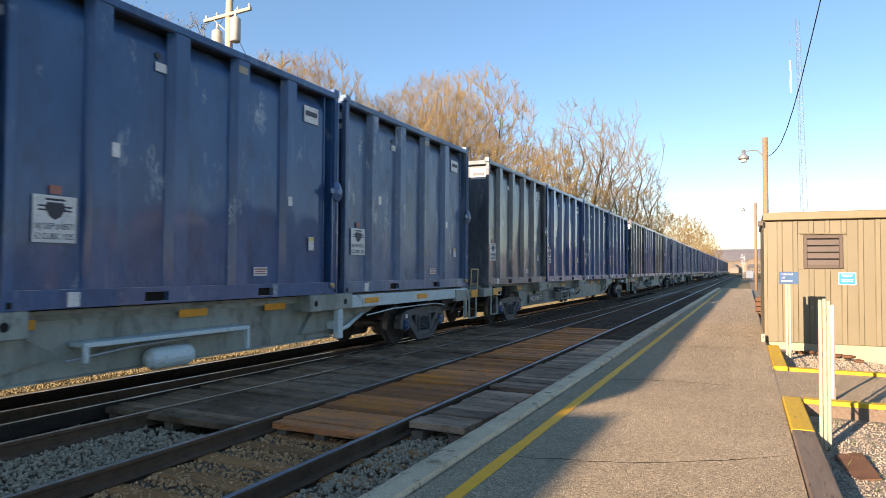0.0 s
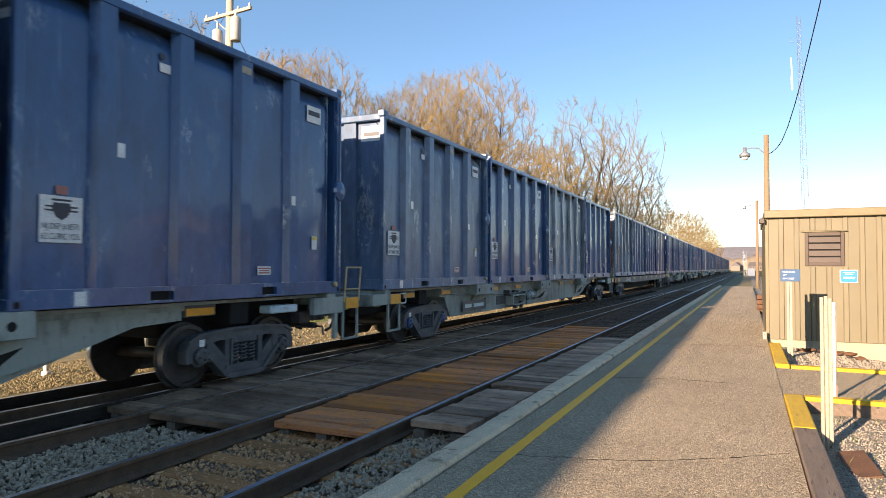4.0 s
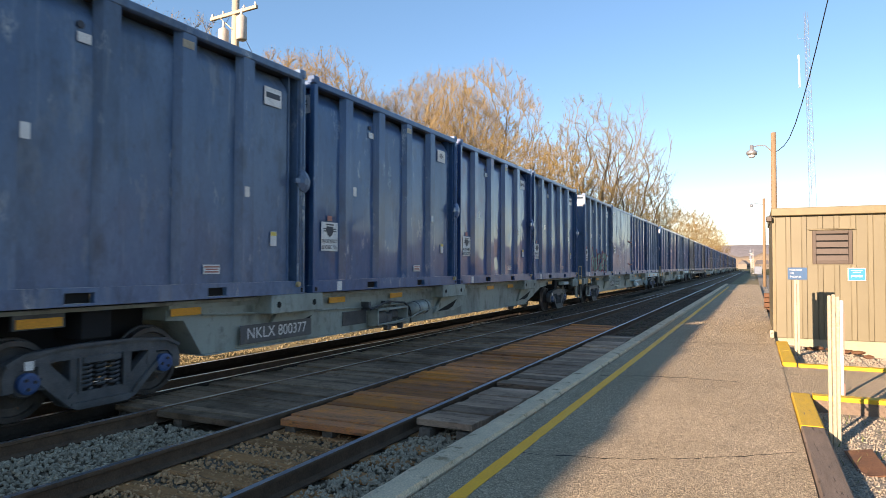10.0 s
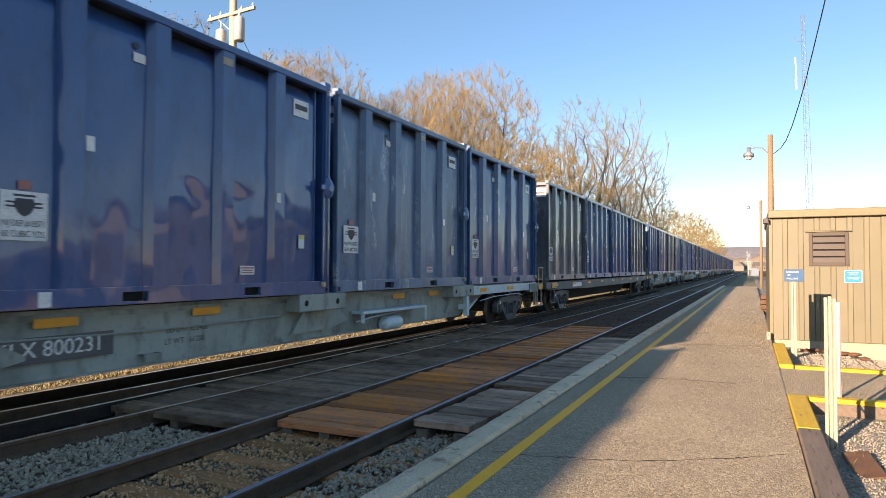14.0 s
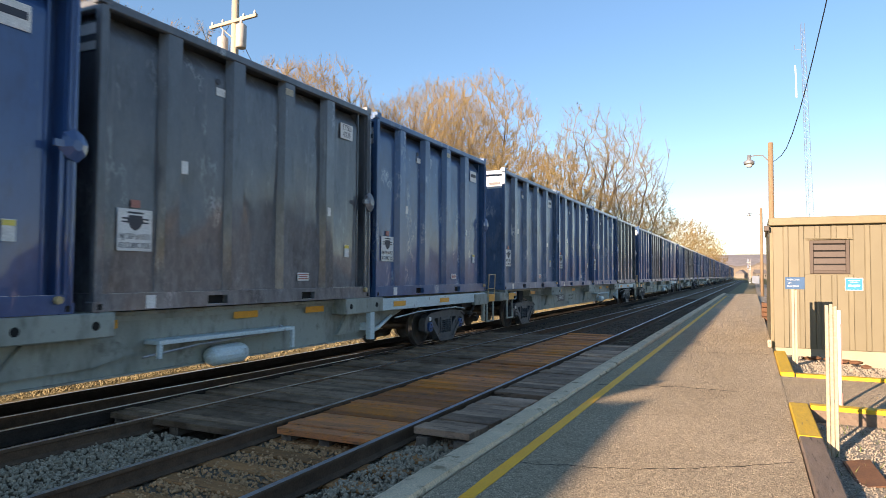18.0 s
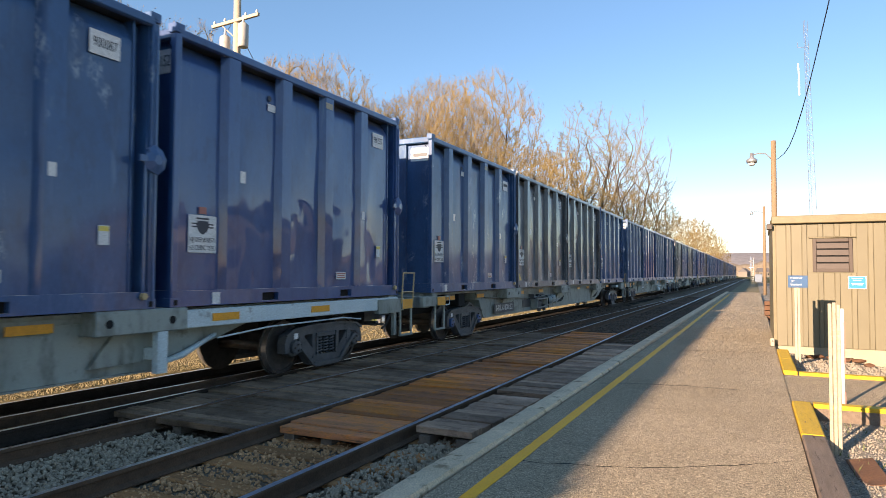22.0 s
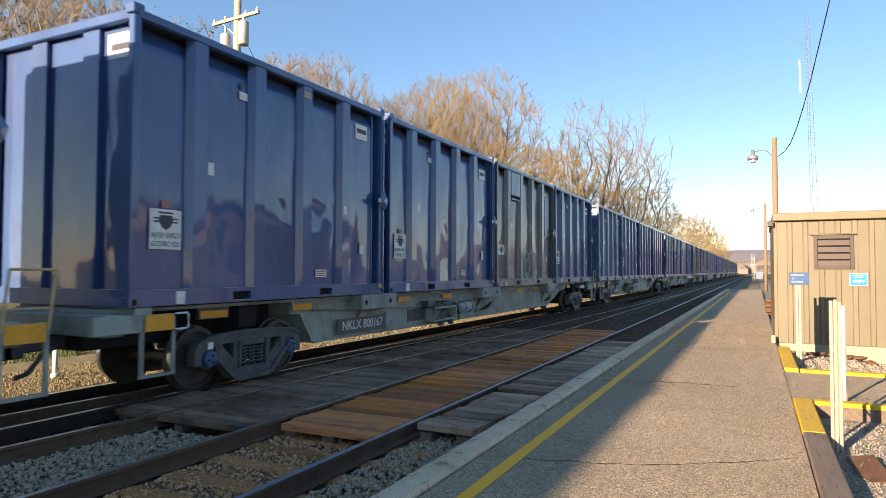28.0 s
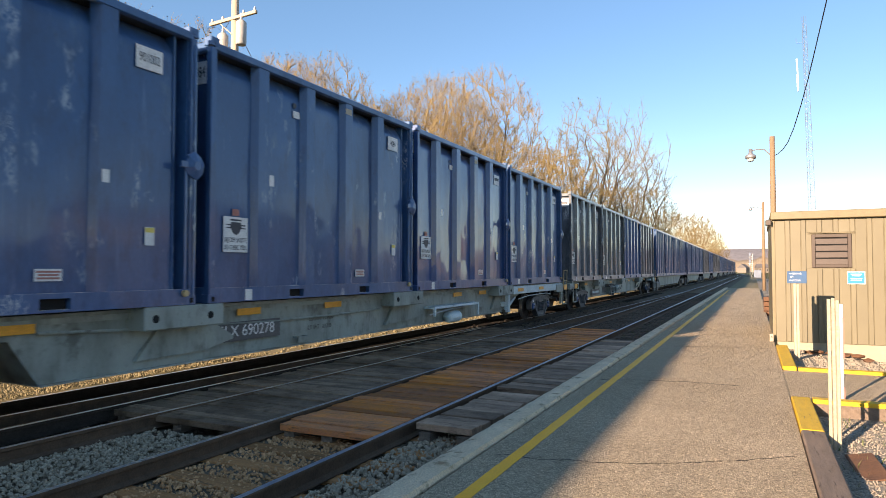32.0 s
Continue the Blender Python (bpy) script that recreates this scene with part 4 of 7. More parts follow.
def rib_shape(bend=0.0, seed=0.0):
    """An upright stiffener with sloping flanks, crooked where it was knocked."""
    bm = bmesh.new()
    rows = []
    for j in range(9 if bend else 2):
        z = 0.2 + (TALL - 0.33) * j / (8 if bend else 1)
        push = bend * noise.noise((seed, z * 0.9, 2.0)) * min(1.0, (z - 0.2) * 2, (TALL - 0.13 - z) * 2)
        press = 0.5 * bend * max(0.0, noise.noise((seed + 9, z * 1.2, 5.0))) * min(1.0, (z - 0.2) * 2, (TALL - 0.13 - z) * 2)
        rows.append([bm.verts.new((x - (press if x > 0 else 0), y + push, z)) for x, y in ((-0.005, -0.185), (0.112, -0.118), (0.112, 0.118), (-0.005, 0.185))])
    for a, b in zip(rows, rows[1:]):
        for k in range(4):
            bm.faces.new((a[k], a[(k + 1) % 4], b[(k + 1) % 4], b[k]))
    bm.faces.new(rows[0][::-1])
    bm.faces.new(rows[-1])
    bmesh.ops.recalc_face_normals(bm, faces=bm.faces)
    return bm


def latch():
    """A flat plate with clipped corners, a boss and two lugs."""
    ring = [(-0.19, -0.05), (-0.09, -0.15), (0.04, -0.19), (0.14, -0.10), (0.17, 0.03), (0.10, 0.14), (-0.01, 0.20), (-0.13, 0.13)]
    bm = extrude_x(ring, -0.03, 0.006)
    low = [bm.verts.new((0.0065, y, z)) for y, z in ring]
    peak = [bm.verts.new((0.055, 0.35 * y + 0.01, 0.35 * z)) for y, z in ring]
    for k in range(8):
        bm.faces.new((low[k], low[(k + 1) % 8], peak[(k + 1) % 8], peak[k]))
    bm.faces.new(peak)
    box(-0.02, 0.03, -0.25, -0.14, -0.04, 0.04, into=bm)
    return bm


def container(mat, label, seed, ribs=True, dent=0.018, digits="", patch=None, spray=None, hatch=False, far=False, word="", strap=False, tag=False, bend=0.0):
    """A 20 ft open-topped waste container; its near end is at y = 0, its lit side faces +x."""
    c = thing("waste_container", label, "container", "containers on the train")
    hx = WIDE / 2
    fx = hx + 0.61
    face = hx - 0.125
    part("side_wall", wall_grid(0.1, LONG - (0.30 if ribs and not far else 0.1), 0.2, TALL - 0.12, face if ribs else hx - 0.02, seed, dent, 12 if far else 76, 8 if far else 46, mat), mat, c)
    if ribs and not far:
        part("door_channel", shared("door_channel", lambda: many((face - 0.17, face - 0.15, LONG - 0.32, LONG - 0.1, 0.2, TALL - 0.13), (face - 0.15, face + 0.02, LONG - 0.325, LONG - 0.298, 0.2, TALL - 0.13)), mat), mat, c, "deep channel beside the door post")
    part("rear_side_wall", shared("rear_wall", lambda: box(-fx + 0.03, -fx + 0.06, 0.1, LONG - 0.1, 0.2, TALL - 0.12), mat), mat, c)
    part("end_wall", shared("end_wall", lambda: box(-fx + 0.07, hx - 0.07, 0.135, 0.165, 0.2, TALL - 0.1), mat), mat, c)
    if not far:
        part("end_wall", shared("door_wall", lambda: box(-fx + 0.07, hx - 0.07, LONG - 0.13, LONG - 0.10, 0.2, TALL - 0.1), mat), mat, c)
    part("cover", shared("cover", lambda: box(-fx + 0.05, hx - 0.05, 0.07, LONG - 0.07, TALL - 0.10, TALL - 0.05), COVER), COVER, c, "dark sheet cover")
    post = shared("corner_post", lambda: box(-0.055, 0.055, -0.055, 0.055, 0.1, TALL - 0.1, 0.012), mat)
    for x in (hx - 0.056, -fx + 0.056):
        for y in (0.056, LONG - 0.056):
            if far and x < 0:
                continue
            part("corner_post", post, mat, c, at=pose(x, y, 0))
    top = shared("top_rail", lambda: box(-0.05, 0.05, 0.06, LONG - 0.06, TALL - 0.14, TALL - 0.02, 0.015), mat)
    for x in (hx - 0.05, -fx + 0.05):
        part("top_rail", top, mat, c, at=pose(x, 0, 0))
    end_top = shared("end_rail", lambda: box(-fx + 0.1, hx - 0.1, -0.05, 0.05, TALL - 0.16, TALL - 0.02, 0.015), mat)
    for y in (0.055, LONG - 0.055)[:1 if far else 2]:
        part("end_rail", end_top, mat, c, at=pose(0, y, 0))

    def sill():
        ys = [0.02, 1.78, 2.16, 3.92, 4.28, LONG - 0.02]
        bm = bmesh.new()
        for a, b in ((0, 1), (2, 3), (4, 5)):
            box(-0.045, 0.045, ys[a], ys[b], 0.0, 0.215, into=bm)
        for a, b in ((1, 2), (3, 4)):
            box(-0.045, 0.045, ys[a], ys[b], 0.155, 0.215, into=bm)
            box(-0.045, 0.045, ys[a], ys[b], 0.0, 0.03, into=bm)
        return bm
    me = shared("bottom_rail", sill, mat)
    for x in (hx - 0.045, -fx + 0.045):
        part("bottom_rail", me, mat, c, at=pose(x, 0, 0))
    end_low = shared("end_sill", lambda: box(-fx + 0.09, hx - 0.09, -0.045, 0.045, 0.0, 0.22), mat)
    for y in (0.06, LONG - 0.06)[:1 if far else 2]:
        part("end_sill", end_low, mat, c, at=pose(0, y, 0))
    if ribs:
        for k, f in enumerate(RIBS):
            rib = shared("rib_%d_%d" % (seed, k), lambda: rib_shape(bend, seed + 3.7 * k), mat) if bend else shared("rib", rib_shape, mat)
            part("rib", rib, mat, c, at=pose(face, f * LONG, 0))
    endrib = shared("end_rib", lambda: box(-0.16, 0.16, -0.055, 0.02, 0.2, TALL - 0.15), mat)
    for x in (-0.80, 0.30):
        part("end_rib", endrib, mat, c, at=pose(x, 0.12, 0))
    if far:
        return c
    for y in (1.97, 4.10):
        part("fork_pocket", shared("pocket", lambda: box(-0.3, 0.004, -0.175, 0.175, 0.032, 0.152), VOID), VOID, c, "dark fork pocket", at=pose(hx - 0.08, y, 0))
    cast = shared("corner_casting", lambda: many((-0.075, 0.075, -0.085, 0.085, 0, 0.13), (0.07, 0.081, -0.03, 0.03, 0.03, 0.10), bevel=0.008), mat)
    for y in (0.07, LONG - 0.07):
        for z in (-0.006, TALL - 0.085):
            part("corner_casting", cast, mat, c, at=pose(hx - 0.072, y, z))
    hole = shared("casting_hole", lambda: box(0, 0.004, -0.028, 0.028, 0.03, 0.10), VOID)
    for y in (0.07, LONG - 0.07):
        part("casting_hole", hole, VOID, c, at=pose(hx + 0.008, y, -0.006))
    part("latch", shared("latch", latch, mat), mat, c, "star-shaped door latch", at=pose(hx + 0.03, LONG - 0.06, 1.93))
    part("lock_rod", shared("lock_rod", lambda: tube([(0, 0, 0.12), (0, 0, 1.9), (0.03, 0.02, 2.05)], 0.022, 6), mat), mat, c, "vertical locking rod", at=pose(hx + 0.012, LONG - 0.2, 0))
    part("lock_rod", shared("lock_bar", lambda: tube([(0, 0, 0.10), (0, 0, TALL - 0.2)], 0.026, 6), mat), mat, c, "vertical door hinge rod", at=pose(hx + 0.004, LONG - 0.045, 0))
    part("rod_knob", shared("knob", lambda: lathe_x([(0, 0.05), (0.05, 0.045)], 8), BUFF), BUFF, c, at=pose(hx + 0.012, LONG - 0.2, 0.16))
    sx = (face + 0.02) if ribs else hx - 0.004

    def skin_at(y, z):
        on_rib = max(0.0, 1 - max(0.0, min(abs(y - f * LONG) for f in RIBS) - 0.118) / 0.067)
        return hx + 0.004 if z < 0.215 else sx + 0.097 * on_rib
    if ribs:
        pl = part("placard", shared("placard", lambda: box(0, 0.006, -0.26, 0.26, -0.27, 0.27, 0.004), WHITE), WHITE, c, "white placard with a dark shield", at=pose(sx, 0.62, 1.02 if ribs else 1.30))
        part("shield", shared("shield", shield, INK), INK, pl, at=pose(0.007, 0, 0.12))
        part("lettering", lettering("NJ DEP #18571", 0.075, INK, 0.72), INK, pl, at=pose(0.0085, 0, -0.085))
        part("lettering", lettering("62 CUBIC YDS.", 0.075, INK, 0.72), INK, pl, at=pose(0.0085, 0, -0.20))
        part("sticker", shared("red_tag", lambda: box(0, 0.003, -0.07, 0.07, -0.05, 0.05), RED), RED, c, "small red sticker", at=pose(sx, 0.62, 1.36))
        part("sticker", shared("white_tag", lambda: box(0, 0.003, -0.055, 0.055, -0.09, 0.09), WHITE), WHITE, c, "small white sticker", at=pose(sx + 0.094 if ribs else sx, 1.32, 1.93))
        part("sticker", shared("white_tag2", lambda: box(0, 0.003, -0.05, 0.05, -0.08, 0.08), WHITE), WHITE, c, "small white sticker", at=pose(sx + 0.094 if ribs else sx, 4.70, 1.62))
        part("sticker", shared("white_tag3", lambda: box(0, 0.003, -0.09, 0.09, -0.06, 0.06), WHITE), WHITE, c, "small white sticker", at=pose(sx, 2.05, 3.18))
        part("dark_spot", shared("dark_spot", lambda: lathe_x([(0, 0.05), (0.006, 0.045)], 10), INK), INK, c, "round lifting eye", at=pose(sx, 2.0, 3.33))
        st = part("sticker", shared("warn_tag", lambda: box(0, 0.003, -0.16, 0.16, -0.07, 0.07), WHITE), WHITE, c, "red and white sticker", at=pose(sx, 4.08, 0.42))
        bars(st, 0.0035, 0, 0.0, 0.29, 0.11, 3, RED)
        st = part("sticker", shared("yel_tag", lambda: box(0, 0.003, -0.075, 0.075, -0.12, 0.12), WHITE), WHITE, c, "yellow and white sticker", at=pose(sx, 5.42, 0.92))
        part("lettering", shared("yel", lambda: box(0, 0.002, -0.07, 0.07, -0.03, 0.03), YELLOW_STICKER), YELLOW_STICKER, st, at=pose(0.0035, 0, 0.08))
    elif strap:
        pl = part("placard", shared("data_plate", lambda: box(0, 0.006, -0.25, 0.25, -0.21, 0.21, 0.004), WHITE), WHITE, c, "white data plate with four lines of writing", at=pose(sx, 0.55, 1.42))
        bars(pl, 0.0065, 0, 0.0, 0.44, 0.34, 4, INK)
        part("sticker", shared("red_strip", lambda: box(0, 0.003, -0.07, 0.07, -0.05, 0.05), RED), RED, c, "small red sticker", at=pose(sx, 1.75, 1.08))
        r = random.Random(31)
        verts, faces = [], []
        for k in range(420):
            y, z = 2.3 + 0.20 * r.gauss(0, 1) + (r.uniform(-1.3, 1.6) if r.random() < 0.25 else 0), min(3.5, max(0.3, r.gauss(1.5, 0.75)))
            w, h, n0 = r.uniform(0.004, 0.022), r.uniform(0.008, 0.06), len(verts)
            verts += [(hx - 0.001, y + w * q * r.uniform(0.5, 1.2), z + h * v * r.uniform(0.5, 1.2)) for q, v in ((-1, -0.4), (-0.2, -1), (1, -0.3), (0.6, 0.5), (-0.3, 1))]
            faces.append(tuple(range(n0, n0 + 5)))
        tagged(part("scuff", data("scuff", verts, faces, SCUFF), SCUFF, c, "pale flecks where the paint is chipped"), kind="stuff")
    part("sticker", shared("low_tag", lambda: box(0, 0.003, -0.075, 0.075, -0.085, 0.085), WHITE), WHITE, c, "white patch on the bottom rail", at=pose(hx + 0.002, 0.80, 0.10))
    part("sticker", shared("cream_tag", lambda: box(0, 0.003, -0.10, 0.10, -0.055, 0.055), CREAM), CREAM, c, at=pose(sx + 0.098 if ribs else sx, 3.52, 3.55))
    np_ = part("number_plate", shared("number_plate" if ribs else "long_plate", lambda: box(0, 0.005, -0.21, 0.21, -0.15, 0.15, 0.003) if ribs else box(0, 0.005, -0.30, 0.30, -0.085, 0.085, 0.003), WHITE), WHITE, c, "white number plate", at=pose(sx, 5.38 if ribs else 0.50, 3.26 if ribs else 3.42))
    if mat is DARK:
        part("lettering", lettering("4339", 0.115, INK, 0.85), INK, np_, at=pose(0.007, 0, -0.068))
        part("lettering", lettering("ETSU", 0.115, INK, 0.85), INK, np_, at=pose(0.007, 0, 0.072))
    elif digits:
        part("lettering", lettering(digits, 0.13, INK, 0.62), INK, np_, at=pose(0.007, 0, 0))
    else:
        bars(np_, 0.006, 0, 0.02, 0.34, 0.15, 1, INK)
    ep = part("end_plate", shared("end_plate", lambda: box(-0.27, 0.27, -0.005, 0, -0.17, 0.17, 0.003), WHITE), WHITE, c, "white plate on the end wall", at=pose(0.83, 0.128, 3.42))
    part("lettering", shared("end_bars", lambda: many((-0.2, 0.2, -0.002, 0, -0.06, 0.03)), INK), INK, ep, at=pose(0, -0.006, 0))
    if not ribs:
        for y in (1.35, 2.5, 3.62, 4.72):
            part("weld_seam", shared("weld_seam", lambda: box(0, 0.008, -0.014, 0.014, 0.2, TALL - 0.14, 0.003), mat), mat, c, at=pose(hx - 0.022, y, 0))
    if strap:
        for z0, z1 in ((2.05, 1.98), (0.66, 0.60)):
            part("strap", tube([(0, 4.75, z0), (0, 5.4, (z0 + z1) / 2 - 0.03), (0.02, 6.02, z1)], 0.028, 6), RED, c, "frayed red strap", at=pose(hx, 0, 0))
        for a, q in (((0.02, 6.05, 2.5), (0.02, 5.75, 1.98)), ((0.02, 5.75, 1.98), (0.02, 6.05, 1.35))):
            links = bmesh.new()
            for k in range(10):
                f = (k + 0.5) / 10
                m = [a[j] + (q[j] - a[j]) * f for j in range(3)]
                box(m[0] - 0.012, m[0] + 0.012, m[1] - 0.022, m[1] + 0.022, m[2] - 0.034, m[2] + 0.034, 0.006, into=links)
            part("chain", links, RUSTY, c, "rusty chain", at=pose(hx, 0, 0))
    if word:
        part("graffiti", lettering(word, 0.15, GRAFFITI), GRAFFITI, c, "sprayed word", at=pose(hx + 0.004, 1.25, 0.11))
        bm = extrude_x([(0.26, 0.24), (0.62, 0.24), (0.26, 0.62)], 0, 0.004)
        part("sticker", bm, YELLOW_STICKER, c, "yellow triangle", at=pose(sx, 0, 0))
    if patch:
        y0, y1, z0, z1 = patch
        part("rust_patch", box(0, 0.004, y0, y1, z0, z1), RUST, c, "rust-brown bare steel patch", at=pose(face + 0.018, 0, 0))
        part("rust_patch", box(-0.19, 0.19, -0.004, 0, 0.32, TALL - 0.32), RUST, c, "rust-brown bare steel patch", at=pose(0.82, 0.128, 0))
    if hatch:
        part("hatch", box(0.02, 0.11, 1.32, 2.17, 2.93, TALL - 0.15, 0.01), mat, c, "hinged plate over the bay", at=pose(face, 0, 0))
        part("hatch_gap", box(0.015, 0.105, 1.33, 2.16, 2.83, 2.928), VOID, c, "dark gap under the plate", at=pose(face, 0, 0))
        part("hatch_lip", box(0.02, 0.125, 1.31, 2.18, 2.78, 2.83, 0.008), mat, c, "bent steel lip", at=pose(face, 0, 0))
        part("patch_plate", box(0.0, 0.03, 0.20, 1.0, 0.30, 0.98, 0.008), CAR_BLACK, c, "dark welded patch plate", at=pose(face + 0.012, 0, 0))
        part("door_panel", box(0.0, 0.02, LONG - 0.92, LONG - 0.40, 1.75, 3.30, 0.006), BLUE_DULL, c, "blue-tinted door panel", at=pose(face + 0.015, 0, 0))
        part("door_patch", box(0.0, 0.006, LONG - 0.85, LONG - 0.50, 1.15, 1.62), CAP_BLUE, c, "blue paint patch", at=pose(face + 0.02, 0, 0))
        for z in (1.72, 0.48):
            part("chain", tube([(hx + 0.01, LONG - 0.95, z + 0.03), (hx + 0.015, LONG - 0.5, z - 0.05), (hx + 0.02, LONG - 0.05, z + 0.05)], 0.022, 5), RUSTY, c, "rusty chain")
    if tag:
        # fat sprayed letters: pale green bodies inside red outlines, draped over the ribs
        r = random.Random(seed)
        for k in range(9):
            y, z, w, h = 1.45 + 0.40 * k + (0.12 if k > 3 else 0), 0.72 + 0.05 * math.sin(k * 2.1), 0.20, 0.46 + 0.07 * math.sin(k * 1.3)
            ring = []
            for q in range(28):
                a = q * 2 * math.pi / 28
                f = 1 + 0.20 * math.sin(3 * a + k * 1.7) + 0.14 * math.sin(4 * a + k) + r.uniform(-0.05, 0.05)
                ring.append((y + w * f * math.cos(a) + 0.10 * math.sin(a), z + h * f * math.sin(a)))
            verts, faces = [], []
            for m in range(28):
                ya = y - 0.42 + 0.03 * m
                for za in np.arange(z - 0.7, z + 0.75, 0.03):
                    cy, cz, odd = ya + 0.015, za + 0.015, False
                    for (y1, z1), (y2, z2) in zip(ring, ring[1:] + ring[:1]):
                        if (z1 > cz) != (z2 > cz) and cy < y1 + (cz - z1) / (z2 - z1) * (y2 - y1):
                            odd = not odd
                    if odd:
                        n0 = len(verts)
                        verts += [(skin_at(a, b) + 0.001 + 0.0012 * (k % 2), a, b) for a, b in ((ya, za), (ya + 0.03, za), (ya + 0.03, za + 0.03), (ya, za + 0.03))]
                        faces.append((n0, n0 + 1, n0 + 2, n0 + 3))
            body = part("graffiti", data("graffiti", verts, faces, GRAF_GREEN), GRAF_GREEN, c, "pale green sprayed letter with red outline")
            part("outline", tube([(skin_at(*ring[q % 28]), *ring[q % 28]) for q in range(29)], 0.017, 4), GRAF_RED, body)
            part("outline", tube([(skin_at(y - 0.04, z), y + w * 0.35 * math.cos(q) - 0.03, z + h * 0.4 * math.sin(q) - 0.04) for q in (0.4, 1.2, 2.0, 2.9, 3.8, 4.6)], 0.013, 4), GRAF_RED, body)
    if spray:
        r = random.Random(seed)
        for y, z, size, m in spray:
            for stroke in m:
                line = []
                for (qa, wa), (qb, wb) in zip(stroke, stroke[1:]):
                    for k in range(5):
                        q, w = y + size * (qa + (qb - qa) * k / 5), z + size * (wa + (wb - wa) * k / 5)
                        line.append((skin_at(q, w), q, w))
                part("graffiti", tube(line, 0.018, 4), GRAFFITI, c, "white sprayed stroke")
    return c


GRAF_GREEN = material("graffiti_green", (0.20, 0.36, 0.26), (0.26, 0.33, 0.28), 0.6, 0, 2, 40, 0.05, (1, 1, 1), (0.10, 0.16, 0.22), 0.35)
GRAF_RED = material("graffiti_red", (0.36, 0.085, 0.10), (0.26, 0.10, 0.13), 0.6, 0, 4, 40, 0.05)
# strokes of two sprayed tags, in metres from their lower corner
TAG = [((0.0, 0.06), (0.10, 0.22), (0.03, 0.52), (0.08, 0.80), (0.20, 0.86), (0.30, 0.72), (0.22, 0.50), (0.30, 0.30), (0.40, 0.10), (0.26, 0.16), (0.16, 0.04), (0.0, 0.06)),
       ((0.40, 0.12), (0.38, 0.50), (0.44, 0.88), (0.58, 0.92), (0.68, 0.74), (0.62, 0.52), (0.50, 0.56), (0.54, 0.70), (0.60, 0.66)),
       ((0.62, 0.52), (0.72, 0.30), (0.66, 0.10), (0.52, 0.06), (0.54, 0.24), (0.40, 0.12)), ((0.74, 0.08), (0.78, 0.48), (0.72, 0.84), (0.86, 0.90), (0.90, 0.64), (1.06, 0.88), (1.12, 0.78), (0.98, 0.52), (1.10, 0.30), (1.24, 0.06), (1.06, 0.10), (0.92, 0.34), (0.88, 0.08), (0.74, 0.08)),
       ((1.16, 0.60), (1.22, 0.92), (1.36, 0.86), (1.30, 0.66), (1.24, 0.50), (1.40, 0.34), (1.38, 0.10), (1.22, 0.04)), ((0.05, 0.0), (0.30, -0.06), (0.62, -0.02)), ((0.10, 0.64), (0.18, 0.62), (0.16, 0.74))]
HOOK = [((0.0, 0.0), (0.5, 0.06), (0.9, 0.0)), ((1.0, 0.55), (1.10, 0.78), (1.26, 0.76), (1.30, 0.45), (1.28, 0.10), (1.16, 0.0), (1.12, 0.08)), ((0.1, 0.12), (0.4, 0.20), (0.7, 0.14))]
L_BLUE = "glossy dark blue steel waste container with scratches and white placards"
L_DULL = "faded chalky blue steel waste container with scuffed ribs"
L_DARK = "dark grey-brown dented steel waste container with white placards"
L_GREY = "weathered pale grey steel waste container with buckled ribs"
KINDS = {
    "b": lambda: container(BLUE, L_BLUE, 1, dent=0.020),
    "B": lambda: container(BLUE_GLOSS, L_BLUE, 4, dent=0.028),
    "u": lambda: container(BLUE, L_BLUE, 7, dent=0.014),
    "f": lambda: container(BLUE_DULL, L_DULL, 2, dent=0.022),
    "F": lambda: container(BLUE_DULL, L_DULL, 6, dent=0.03),
    "d": lambda: container(DARK, L_DARK, 3, dent=0.030),
    "D": lambda: container(DARK, L_DARK, 8, dent=0.045),
    "g": lambda: container(GREY, L_GREY, 5, dent=0.05, bend=0.12),
    "r": lambda: container(GREY, "weathered grey steel waste container with large rust patches", 9, dent=0.07, patch=(1.40, 2.0, 0.24, 1.85), bend=0.20),
    "h": lambda: container(BLUE_DULL, "faded blue dented steel waste container with crooked ribs", 10, dent=0.06, bend=0.16),
    "s": lambda: container(BLUE, "smooth-sided dark blue steel waste container with scuffs", 11, ribs=False, dent=0.03, strap=True),
    "y": lambda: container(BLUE_DULL, "faded blue waste container with coloured graffiti low on its side", 12, tag=True),
    "w": lambda: container(DARK, "dark grey waste container with white graffiti scrawls and a hatch", 13, dent=0.035, hatch=True, spray=[(0.15, 0.10, 1.0, HOOK), (2.55, 0.16, 1.08, TAG)]),
    "k": lambda: container(DARK, "dark grey dented waste container with a sprayed word low down", 18, dent=0.04, word="KOSH"),
    "1": lambda: container(BLUE, L_BLUE, 1, dent=0.02, far=True),
    "2": lambda: container(BLUE_DULL, L_DULL, 2, dent=0.02, far=True),
    "3": lambda: container(DARK, L_DARK, 3, dent=0.03, far=True),
}
